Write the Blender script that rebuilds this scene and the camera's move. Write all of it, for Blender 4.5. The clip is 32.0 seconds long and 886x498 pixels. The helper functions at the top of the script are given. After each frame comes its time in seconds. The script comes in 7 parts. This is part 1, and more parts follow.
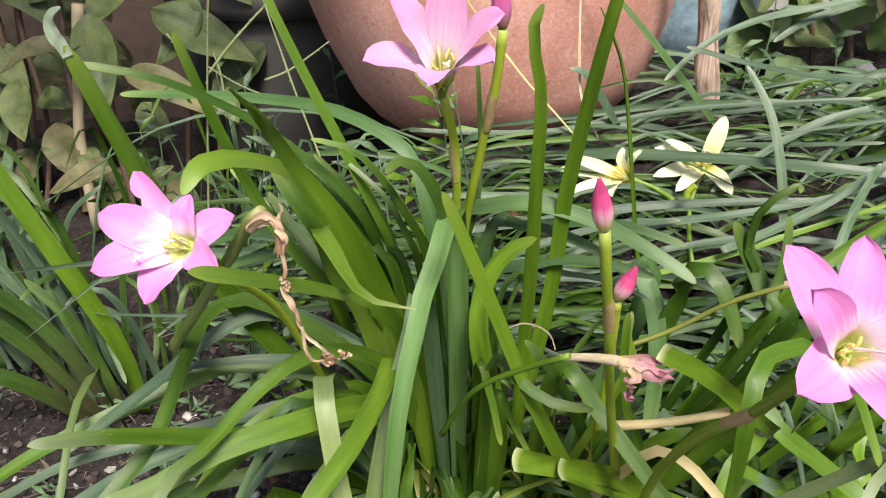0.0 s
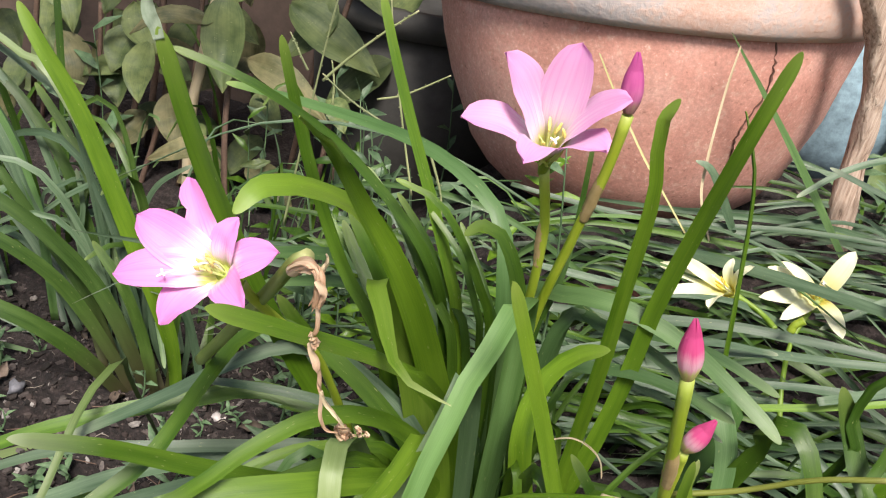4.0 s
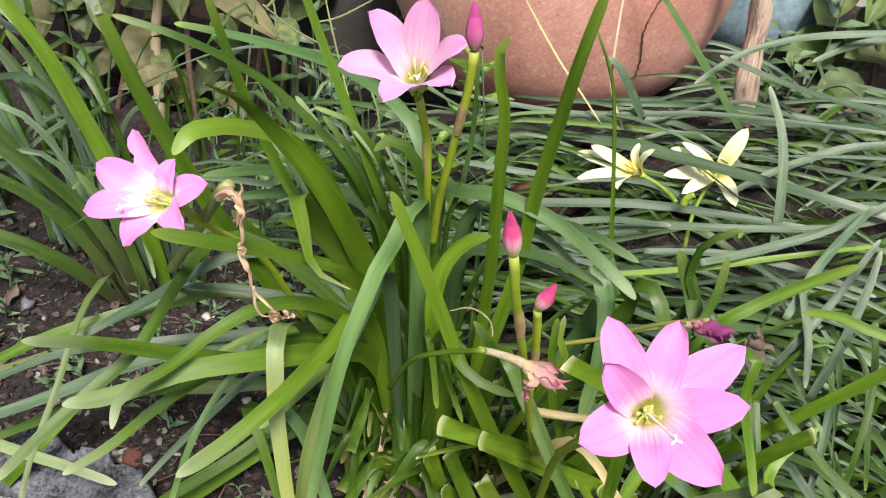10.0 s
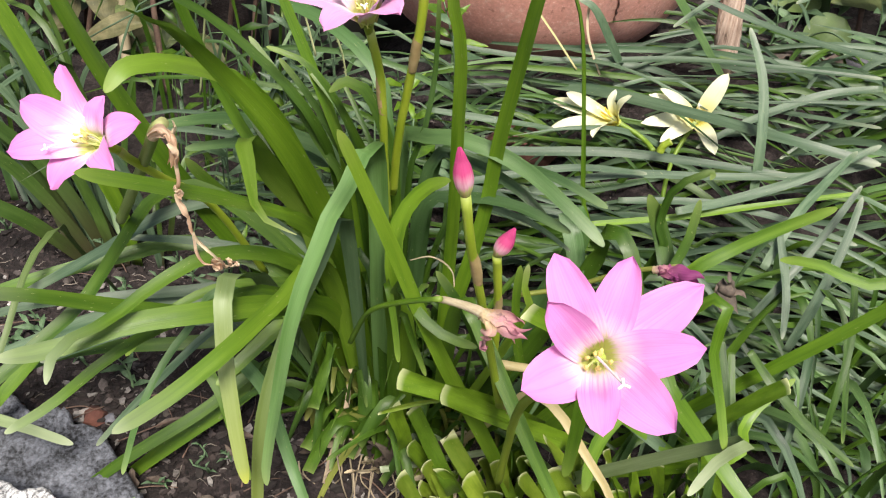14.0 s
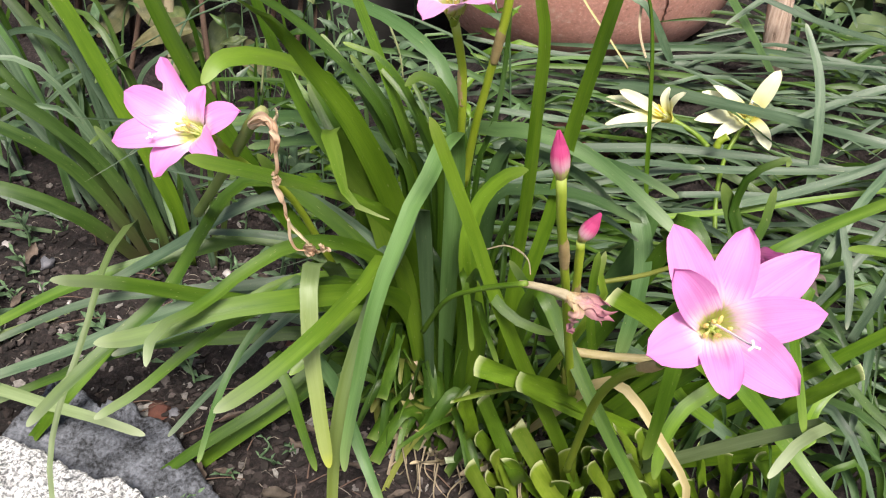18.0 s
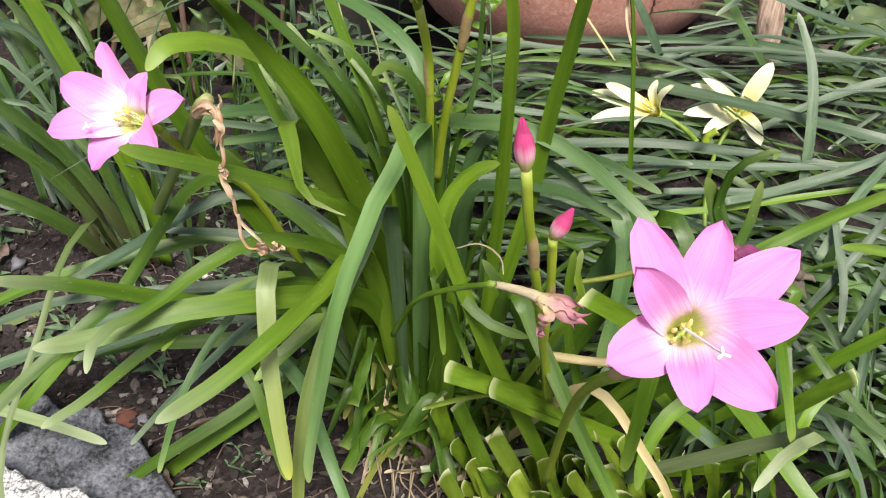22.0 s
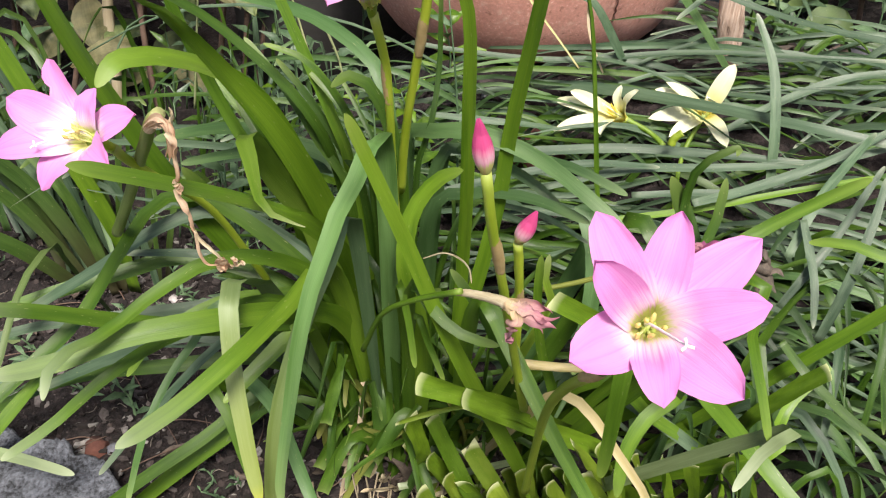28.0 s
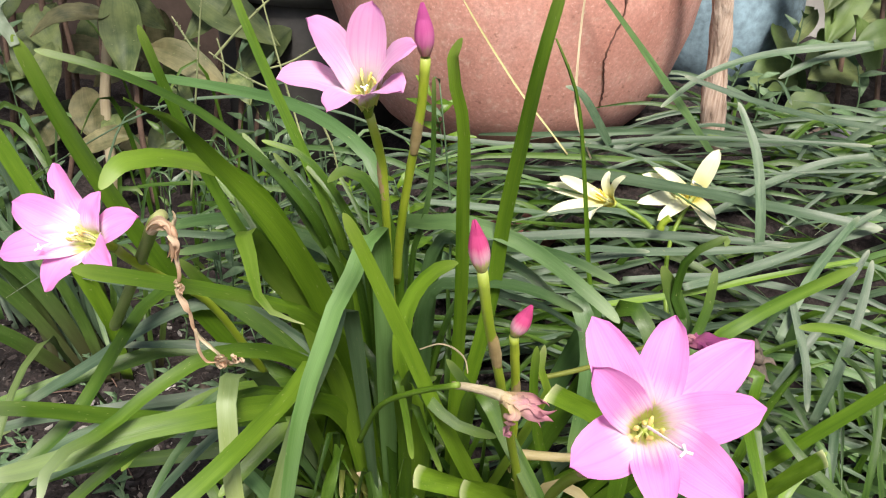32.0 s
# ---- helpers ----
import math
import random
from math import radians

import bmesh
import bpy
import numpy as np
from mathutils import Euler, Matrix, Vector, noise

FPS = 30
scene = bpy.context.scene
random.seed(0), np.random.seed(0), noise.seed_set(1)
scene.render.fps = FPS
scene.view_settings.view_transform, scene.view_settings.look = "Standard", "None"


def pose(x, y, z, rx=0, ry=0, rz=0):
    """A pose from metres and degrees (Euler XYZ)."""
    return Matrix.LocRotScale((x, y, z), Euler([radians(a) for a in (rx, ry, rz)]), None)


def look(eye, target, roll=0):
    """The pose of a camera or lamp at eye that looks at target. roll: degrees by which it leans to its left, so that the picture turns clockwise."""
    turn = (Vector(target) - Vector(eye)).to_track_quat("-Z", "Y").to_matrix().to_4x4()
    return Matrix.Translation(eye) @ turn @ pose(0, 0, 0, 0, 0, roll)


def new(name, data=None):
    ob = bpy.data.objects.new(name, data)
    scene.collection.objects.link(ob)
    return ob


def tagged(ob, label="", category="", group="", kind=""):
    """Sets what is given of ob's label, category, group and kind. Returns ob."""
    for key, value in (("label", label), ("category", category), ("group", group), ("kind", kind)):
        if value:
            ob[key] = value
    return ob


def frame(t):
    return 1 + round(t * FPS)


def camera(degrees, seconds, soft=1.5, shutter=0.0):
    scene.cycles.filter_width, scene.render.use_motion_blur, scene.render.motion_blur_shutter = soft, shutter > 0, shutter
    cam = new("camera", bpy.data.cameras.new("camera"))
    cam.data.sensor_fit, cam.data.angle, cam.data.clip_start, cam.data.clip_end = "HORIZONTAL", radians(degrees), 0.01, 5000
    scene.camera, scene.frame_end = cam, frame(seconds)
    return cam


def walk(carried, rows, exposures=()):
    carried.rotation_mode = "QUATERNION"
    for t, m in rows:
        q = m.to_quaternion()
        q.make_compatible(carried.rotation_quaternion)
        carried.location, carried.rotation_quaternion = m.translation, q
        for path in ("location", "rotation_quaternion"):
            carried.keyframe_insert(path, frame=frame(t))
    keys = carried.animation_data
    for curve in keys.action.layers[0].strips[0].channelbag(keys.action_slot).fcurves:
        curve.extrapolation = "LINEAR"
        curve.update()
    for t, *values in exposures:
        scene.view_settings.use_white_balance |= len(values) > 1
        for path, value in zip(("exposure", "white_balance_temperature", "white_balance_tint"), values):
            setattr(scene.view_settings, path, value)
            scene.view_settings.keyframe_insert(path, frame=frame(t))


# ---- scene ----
cam = camera(54.2, 32.0, 1.15)
PATH = [
    (0, (0.0087, 0.0101, 0.4616), (-0.0224, 1.8240, -0.3804), -0.75),
    (0.5, (0.0427, 0.0005, 0.4632), (0.0796, 1.8154, -0.3764), -0.21),
    (1, (0.0596, -0.0060, 0.4763), (0.0542, 1.8180, -0.3442), -1.78),
    (1.5, (0.0498, -0.0164, 0.4865), (0.0315, 1.8140, -0.3195), -1.49),
    (2, (0.0264, 0.0113, 0.4821), (-0.0775, 1.8535, -0.2897), 5.31),
    (2.5, (0.0125, 0.0418, 0.4687), (-0.2777, 1.8486, -0.3384), 12.10),
    (4.5, (0.0156, 0.0595, 0.4615), (-0.2206, 1.8827, -0.3260), 10.30),
    (5, (0.0216, 0.0311, 0.4877), (-0.3692, 1.7975, -0.3651), 9.47),
    (5.5, (0.0301, 0.0248, 0.4954), (-0.3088, 1.7679, -0.4248), 10.84),
    (6, (0.0366, 0.0135, 0.5026), (-0.2828, 1.7531, -0.4311), 11.06),
    (6.5, (0.0401, 0.0014, 0.5097), (-0.2544, 1.7413, -0.4316), 10.54),
    (7, (0.0504, -0.0073, 0.5089), (-0.2236, 1.7256, -0.4513), 8.30),
    (7.5, (0.0621, -0.0169, 0.5127), (-0.1907, 1.6911, -0.4968), 6.12),
    (8, (0.0690, -0.0175, 0.5185), (-0.1553, 1.6870, -0.5035), 6.38),
    (8.5, (0.0682, -0.0170, 0.5207), (-0.1423, 1.6908, -0.4987), 6.44),
    (9, (0.0681, -0.0160, 0.5189), (-0.1390, 1.6928, -0.4995), 6.42),
    (9.5, (0.0685, -0.0145, 0.5187), (-0.1360, 1.6950, -0.4990), 6.43),
    (10, (0.0704, -0.0101, 0.5164), (-0.1272, 1.7013, -0.4996), 6.51),
    (10.5, (0.0719, -0.0091, 0.5163), (-0.1182, 1.7033, -0.4994), 6.64),
    (11, (0.0737, -0.0102, 0.5170), (-0.1136, 1.7027, -0.4982), 6.62),
    (11.5, (0.0730, -0.0040, 0.5116), (-0.1101, 1.7087, -0.5047), 6.61),
    (12, (0.0711, 0.0027, 0.5064), (-0.1066, 1.7173, -0.5078), 6.54),
    (12.5, (0.0734, 0.0014, 0.5091), (-0.1107, 1.7188, -0.4991), 6.37),
    (13, (0.0772, 0.0022, 0.5048), (-0.1032, 1.7140, -0.5136), 6.47),
    (13.5, (0.0876, 0.0084, 0.5008), (-0.0817, 1.6987, -0.5547), 6.58),
    (15.5, (0.0830, 0.0057, 0.4954), (-0.0787, 1.6588, -0.6187), 6.70),
    (16, (0.0797, 0.0028, 0.4950), (-0.1144, 1.6484, -0.6250), 5.82),
    (16.5, (0.0605, 0.0019, 0.4821), (-0.1647, 1.6301, -0.6574), 5.03),
    (17, (0.0575, -0.0008, 0.4868), (-0.1390, 1.6491, -0.6264), 5.26),
    (17.5, (0.0547, -0.0129, 0.4954), (-0.1465, 1.6618, -0.5793), 4.50),
    (18, (0.0580, -0.0112, 0.4907), (-0.1490, 1.6665, -0.5783), 5.61),
    (18.5, (0.0715, -0.0087, 0.4901), (-0.1075, 1.6642, -0.5913), 6.60),
    (19, (0.0760, 0.0066, 0.4839), (-0.1015, 1.6812, -0.5951), 6.48),
    (19.5, (0.0708, 0.0082, 0.4856), (-0.1074, 1.6877, -0.5857), 6.19),
    (20, (0.0711, 0.0106, 0.4842), (-0.1057, 1.6921, -0.5842), 6.01),
    (20.5, (0.0707, 0.0099, 0.4814), (-0.1049, 1.6924, -0.5856), 5.96),
    (21, (0.0656, 0.0097, 0.4802), (-0.1455, 1.6886, -0.5859), 5.34),
    (21.5, (0.0685, 0.0099, 0.4800), (-0.1448, 1.6882, -0.5868), 5.45),
    (22, (0.0722, 0.0131, 0.4770), (-0.1372, 1.6917, -0.5901), 5.48),
    (22.5, (0.0712, 0.0130, 0.4776), (-0.1358, 1.6922, -0.5889), 5.53),
    (23, (0.0682, 0.0061, 0.4832), (-0.1353, 1.6895, -0.5773), 5.61),
    (23.5, (0.0708, 0.0029, 0.4865), (-0.1326, 1.6930, -0.5634), 5.58),
    (24, (0.0744, 0.0056, 0.4849), (-0.1243, 1.6965, -0.5645), 5.64),
    (24.5, (0.0743, 0.0087, 0.4825), (-0.1220, 1.6999, -0.5669), 5.43),
    (25, (0.0716, 0.0126, 0.4772), (-0.1197, 1.7045, -0.5721), 4.99),
    (25.5, (0.0719, 0.0137, 0.4745), (-0.1082, 1.7073, -0.5741), 4.75),
    (27.5, (0.0765, 0.0171, 0.4675), (-0.0922, 1.7207, -0.5667), 4.02),
    (28, (0.0783, 0.0173, 0.4699), (-0.0878, 1.7259, -0.5563), 4.06),
    (28.5, (0.0785, 0.0201, 0.4663), (-0.0847, 1.7286, -0.5605), 4.09),
    (29, (0.0775, 0.0204, 0.4666), (-0.0833, 1.7298, -0.5591), 4.11),
    (29.5, (0.0765, 0.0193, 0.4698), (-0.0817, 1.7314, -0.5519), 4.18),
    (30, (0.0753, 0.0179, 0.4732), (-0.0849, 1.7446, -0.5233), 4.20),
    (30.5, (0.0746, 0.0171, 0.4775), (-0.0896, 1.7755, -0.4613), 4.06),
    (31, (0.0752, 0.0178, 0.4804), (-0.0927, 1.8043, -0.4030), 3.57),
    (31.5, (0.0753, 0.0159, 0.4809), (-0.0891, 1.8053, -0.3971), 3.55),
    (32, (0.0751, 0.0153, 0.4810), (-0.0872, 1.8060, -0.3947), 3.54),
]
walk(cam, [(t, look(eye, target, roll)) for t, eye, target, roll in PATH], [(0, 0.9), (32, 0.9)])


# ---- light ----
world = bpy.data.worlds.new("sky")
scene.world = world
world.use_nodes = True
wn = world.node_tree
sky = wn.nodes.new("ShaderNodeTexSky")
sky.sky_type, sky.sun_disc = "NISHITA", False
sky.sun_elevation, sky.sun_rotation = radians(51), radians(167)
sky.air_density, sky.dust_density = 1.0, 3.0
wn.links.new(sky.outputs[0], wn.nodes["Background"].inputs[0])
wn.nodes["Background"].inputs[1].default_value = 0.075

sun = new("sun", bpy.data.lights.new("sun", "SUN"))
sun.data.energy, sun.data.angle, sun.data.color = 3.85, radians(16), (1.0, 0.93, 0.84)
sun.matrix_world = look((0.65, -1.8, 3.05), (0.1, 0.5, 0.1))


# ---- materials ----
def material(name):
    m = bpy.data.materials.new(name)
    m.use_nodes = True
    return m, m.node_tree.nodes, m.node_tree.links, m.node_tree.nodes["Principled BSDF"]


def node(nodes, kind, **inputs):
    n = nodes.new("ShaderNode" + kind)
    for k, v in inputs.items():
        n.inputs[k.replace("_", " ")].default_value = v
    return n


def ramp(nodes, links, source, *stops):
    r = nodes.new("ShaderNodeValToRGB")
    e = r.color_ramp.elements
    while len(e) < len(stops):
        e.new(0.5)
    for el, (at, col) in zip(e, stops):
        el.position = at
        el.color = (*col, 1) if len(col) == 3 else col
    links.new(source, r.inputs[0])
    return r.outputs[0]


def grey(v):
    return (v, v, v)


def mixed(nodes, links, kind, fac, a, b):
    """A colour mix; fac, a and b are sockets, or plain values."""
    m = nodes.new("ShaderNodeMixRGB")
    m.blend_type = kind
    for i, v in enumerate((fac, a, b)):
        if isinstance(v, (int, float)):
            m.inputs[i].default_value = v if i == 0 else (v, v, v, 1)
        elif isinstance(v, tuple):
            m.inputs[i].default_value = (*v, 1)
        else:
            links.new(v, m.inputs[i])
    return m.outputs[0]


def stretched(nodes, links, coord, scale):
    """Coordinates stretched by scale, shifted by a random amount for each object."""
    info = nodes.new("ShaderNodeObjectInfo")
    add = nodes.new("ShaderNodeVectorMath")
    add.operation = "MULTIPLY_ADD"
    add.inputs[1].default_value = scale
    links.new(coord, add.inputs[0])
    times = nodes.new("ShaderNodeMath")
    times.operation = "MULTIPLY"
    times.inputs[1].default_value = 37.0
    links.new(info.outputs["Random"], times.inputs[0])
    links.new(times.outputs[0], add.inputs[2])
    return add.outputs[0], info.outputs["Random"]


def bumped(nodes, links, shader, height, strength, distance=0.001):
    b = nodes.new("ShaderNodeBump")
    b.inputs["Strength"].default_value, b.inputs["Distance"].default_value = strength, distance
    links.new(height, b.inputs["Height"])
    links.new(b.outputs[0], shader.inputs["Normal"])


def see_through(nodes, links, shader, colour, amount, tint=(1.45, 1.62, 1.1)):
    """Lets some of the light through a thin leaf or petal."""
    tr = nodes.new("ShaderNodeBsdfTranslucent")
    links.new(mixed(nodes, links, "MULTIPLY", 1.0, colour, tint), tr.inputs[0])
    mix = nodes.new("ShaderNodeMixShader")
    mix.inputs[0].default_value = amount
    links.new(shader.outputs[0], mix.inputs[1])
    links.new(tr.outputs[0], mix.inputs[2])
    links.new(mix.outputs[0], nodes["Material Output"].inputs[0])


def leaf_material(name, dark, light, tip, rough=0.42, through_amount=0.30, tip_from=0.92, foot=None):
    """Strap leaf: veins along it, mottling, a paler tip and small worn spots."""
    m, n, l, p = material(name)
    uv = n.new("ShaderNodeUVMap").outputs[0]
    vec, rnd = stretched(n, l, uv, (26, 1.5, 1))
    veins = node(n, "TexNoise", Scale=1.0, Detail=3.0, Roughness=0.6)
    l.new(vec, veins.inputs["Vector"])
    vec2, _ = stretched(n, l, uv, (2.0, 5.0, 1))
    blot = node(n, "TexNoise", Scale=1.0, Detail=4.0, Roughness=0.55)
    l.new(vec2, blot.inputs["Vector"])
    fac = mixed(n, l, "MIX", 0.24, blot.outputs[0], veins.outputs[0])
    col = ramp(n, l, fac, (0.33, dark), (0.66, light))
    hsv = n.new("ShaderNodeHueSaturation")
    mr = n.new("ShaderNodeMapRange")
    mr.inputs["To Min"].default_value, mr.inputs["To Max"].default_value = 0.68, 1.25
    l.new(rnd, mr.inputs[0])
    l.new(mr.outputs[0], hsv.inputs["Value"])
    hue = n.new("ShaderNodeMapRange")
    hue.inputs["To Min"].default_value, hue.inputs["To Max"].default_value = 0.508, 0.492
    l.new(rnd, hue.inputs[0])
    l.new(hue.outputs[0], hsv.inputs["Hue"])
    l.new(col, hsv.inputs["Color"])
    sep = n.new("ShaderNodeSeparateXYZ")
    l.new(uv, sep.inputs[0])
    at_tip = ramp(n, l, sep.outputs[1], (0.0, grey(0.12)), (0.10, grey(0.0)), (tip_from, grey(0.0)), (max(0.975, tip_from + 0.02), grey(0.35)), (1.0, grey(0.8)))
    col = mixed(n, l, "MIX", at_tip, hsv.outputs[0], tip)
    spots = node(n, "TexNoise", Scale=1.0, Detail=2.0)
    vec3, _ = stretched(n, l, uv, (9, 70, 1))
    l.new(vec3, spots.inputs["Vector"])
    worn = ramp(n, l, spots.outputs[0], (0.70, grey(0.0)), (0.76, grey(0.55)))
    col = mixed(n, l, "MIX", worn, col, (0.34, 0.36, 0.16))
    if foot:
        col = mixed(n, l, "MIX", ramp(n, l, sep.outputs[1], (0.05, grey(0.9)), (0.36, grey(0.0))), col, foot)
    l.new(col, p.inputs["Base Color"])
    rr = ramp(n, l, blot.outputs[0], (0.3, grey(rough - 0.08)), (0.7, grey(rough + 0.14)))
    l.new(rr, p.inputs["Roughness"])
    p.inputs["Specular IOR Level"].default_value = 0.55
    bumped(n, l, p, veins.outputs[0], 0.25, 0.0006)
    see_through(n, l, p, col, through_amount)
    return m


mid = leaf_material("leaf_green", (0.054, 0.129, 0.006), (0.130, 0.242, 0.013), (0.24, 0.34, 0.06))
pale_tip = leaf_material("leaf_green_pale_tip", (0.050, 0.117, 0.006), (0.120, 0.218, 0.014), (0.46, 0.51, 0.34), tip_from=0.88)
# deep green, darkened further to stand in for shade among the inner leaves
deep = leaf_material("leaf_deep_green_shade", (0.028, 0.073, 0.005), (0.070, 0.148, 0.011), (0.20, 0.27, 0.07))
footed = leaf_material("leaf_deep_green_brown_foot", (0.032, 0.074, 0.010), (0.080, 0.148, 0.026), (0.20, 0.27, 0.07), foot=(0.052, 0.040, 0.022))
lite = leaf_material("leaf_light_green", (0.130, 0.235, 0.014), (0.250, 0.370, 0.045), (0.48, 0.52, 0.26))
# base colour lightened to include some of the sky's sheen
teal = leaf_material("leaf_cool_green_sheen", (0.068, 0.152, 0.034), (0.142, 0.264, 0.084), (0.32, 0.42, 0.14))
blue = leaf_material("leaf_bluish_green", (0.049, 0.099, 0.047), (0.138, 0.207, 0.122), (0.34, 0.37, 0.26))
dull = leaf_material("leaf_dull_green", (0.046, 0.104, 0.026), (0.104, 0.190, 0.062), (0.20, 0.28, 0.12))
greyed = leaf_material("leaf_pale_grey_green", (0.165, 0.225, 0.085), (0.270, 0.345, 0.165), (0.46, 0.50, 0.34), tip_from=0.86)
# both yellowing greens are whitened too, as painted sky sheen
teal_gold = leaf_material("leaf_cool_sheen_yellowing", (0.085, 0.165, 0.058), (0.175, 0.280, 0.130), (0.44, 0.47, 0.05), tip_from=0.56)
lite_gold = leaf_material("leaf_light_sheen_yellowing", (0.185, 0.290, 0.085), (0.330, 0.430, 0.215), (0.48, 0.49, 0.06), tip_from=0.64)
dry_stem = leaf_material("stalk_drying", (0.34, 0.33, 0.12), (0.52, 0.48, 0.24), (0.42, 0.36, 0.20), 0.6, 0.1)
olive = leaf_material("leaf_olive", (0.120, 0.150, 0.020), (0.220, 0.240, 0.050), (0.34, 0.30, 0.12), 0.55)
stem_pale = leaf_material("stalk_pale_green", (0.150, 0.225, 0.030), (0.250, 0.330, 0.075), (0.36, 0.36, 0.16), 0.5, 0.15)
front = leaf_material("leaf_fresh_green", (0.110, 0.215, 0.012), (0.215, 0.345, 0.024), (0.30, 0.38, 0.08))
fading = leaf_material("leaf_fading_green", (0.052, 0.092, 0.020), (0.110, 0.165, 0.050), (0.38, 0.43, 0.27), tip_from=0.70)
yell = leaf_material("leaf_dying_yellow", (0.56, 0.46, 0.20), (0.72, 0.60, 0.38), (0.66, 0.44, 0.24), 0.6)
bleached = leaf_material("leaf_bleached_tip", (0.30, 0.38, 0.26), (0.46, 0.54, 0.42), (0.42, 0.46, 0.32), 0.5)
tan = leaf_material("leaf_dry_straw", (0.42, 0.33, 0.20), (0.62, 0.54, 0.38), (0.50, 0.38, 0.24), 0.7, 0.15)
cut_green = leaf_material("leaf_cut_green", (0.085, 0.165, 0.008), (0.170, 0.290, 0.018), (0.62, 0.64, 0.36), tip_from=0.955)
cut_lite = leaf_material("leaf_cut_yellow_green", (0.150, 0.240, 0.014), (0.270, 0.360, 0.040), (0.66, 0.66, 0.40), tip_from=0.955)
straw_dull = leaf_material("leaf_straw_dull", (0.20, 0.155, 0.10), (0.36, 0.295, 0.20), (0.30, 0.23, 0.15), 0.75, 0.1)
stem_green = leaf_material("stalk_green", (0.250, 0.350, 0.018), (0.390, 0.480, 0.042), (0.36, 0.42, 0.10), 0.45, 0.15)
stem_brown = leaf_material("stalk_sheath_brown", (0.34, 0.25, 0.10), (0.48, 0.36, 0.18), (0.50, 0.38, 0.20), 0.6, 0.15)


def petal_material(name, throat, pale, body, edge, vein):
    m, n, l, p = material(name)
    uv = n.new("ShaderNodeUVMap").outputs[0]
    sep = n.new("ShaderNodeSeparateXYZ")
    l.new(uv, sep.inputs[0])
    vec, rnd = stretched(n, l, uv, (22, 1.2, 1))
    lines = node(n, "TexNoise", Scale=1.0, Detail=3.0, Roughness=0.6)
    l.new(vec, lines.inputs["Vector"])
    shift = n.new("ShaderNodeMath")
    shift.operation = "MULTIPLY_ADD"
    shift.inputs[1].default_value, shift.inputs[2].default_value = 0.22, -0.11
    l.new(lines.outputs[0], shift.inputs[0])
    add = n.new("ShaderNodeMath")
    l.new(sep.outputs[1], add.inputs[0])
    l.new(shift.outputs[0], add.inputs[1])
    col = ramp(n, l, add.outputs[0], (0.17, throat), (0.27, pale), (0.33, pale), (0.54, body), (0.98, edge))
    streak = ramp(n, l, lines.outputs[0], (0.50, grey(0.0)), (0.68, grey(0.35)))
    col = mixed(n, l, "MIX", streak, col, vein)
    l.new(col, p.inputs["Base Color"])
    p.inputs["Roughness"].default_value = 0.55
    p.inputs["Specular IOR Level"].default_value = 0.35
    bumped(n, l, p, lines.outputs[0], 0.35, 0.0006)
    see_through(n, l, p, col, 0.40, (1.12, 1.16, 1.16))
    return m


pink = petal_material("petal_pink", (0.62, 0.64, 0.20), (0.86, 0.72, 0.80), (0.80, 0.385, 0.70), (0.75, 0.29, 0.63), (0.70, 0.21, 0.57))
pink_pale = petal_material("petal_pale_pink", (0.72, 0.74, 0.25), (0.88, 0.79, 0.85), (0.83, 0.56, 0.75), (0.77, 0.37, 0.65), (0.73, 0.30, 0.59))
bud_pink = petal_material("bud_deep_pink", (0.60, 0.62, 0.22), (0.82, 0.50, 0.60), (0.70, 0.11, 0.30), (0.58, 0.06, 0.24), (0.50, 0.04, 0.20))
bud_mauve = petal_material("bud_mauve", (0.50, 0.30, 0.25), (0.66, 0.20, 0.42), (0.60, 0.13, 0.36), (0.52, 0.08, 0.31), (0.46, 0.06, 0.27))
cream = petal_material("petal_cream_yellow", (0.70, 0.62, 0.12), (0.86, 0.82, 0.42), (0.88, 0.87, 0.66), (0.87, 0.86, 0.68), (0.78, 0.74, 0.36))
wilted_pink = petal_material("petal_wilted", (0.66, 0.52, 0.32), (0.66, 0.46, 0.38), (0.62, 0.34, 0.36), (0.52, 0.20, 0.28), (0.36, 0.14, 0.18))
wilted_brown = petal_material("flower_dried_brown", (0.70, 0.56, 0.40), (0.72, 0.56, 0.41), (0.66, 0.46, 0.32), (0.58, 0.38, 0.24), (0.36, 0.19, 0.11))
wilted_mauve = petal_material("petal_wilted_mauve", (0.30, 0.10, 0.16), (0.36, 0.10, 0.22), (0.30, 0.06, 0.20), (0.24, 0.05, 0.16), (0.16, 0.03, 0.10))


def plain(name, colour, rough, scale=200.0, spread=0.35, bump=0.3, blotch=0.5, hard=0.18):
    """A plain surface with fine grain and broader blotches."""
    m, n, l, p = material(name)
    co = n.new("ShaderNodeTexCoord").outputs["Object"]
    a = node(n, "TexNoise", Scale=scale, Detail=5.0, Roughness=0.65)
    b = node(n, "TexNoise", Scale=scale / 9, Detail=4.0, Roughness=0.6)
    l.new(co, a.inputs["Vector"])
    l.new(co, b.inputs["Vector"])
    fac = mixed(n, l, "MIX", blotch, a.outputs[0], b.outputs[0])
    lo, hi = tuple(c * (1 - spread) for c in colour), tuple(min(0.95, c * (1 + spread)) for c in colour)
    col = ramp(n, l, fac, (0.5 - hard, lo), (0.5 + hard, hi))
    l.new(col, p.inputs["Base Color"])
    p.inputs["Roughness"].default_value = rough
    bumped(n, l, p, fac, bump, 0.003)
    return m


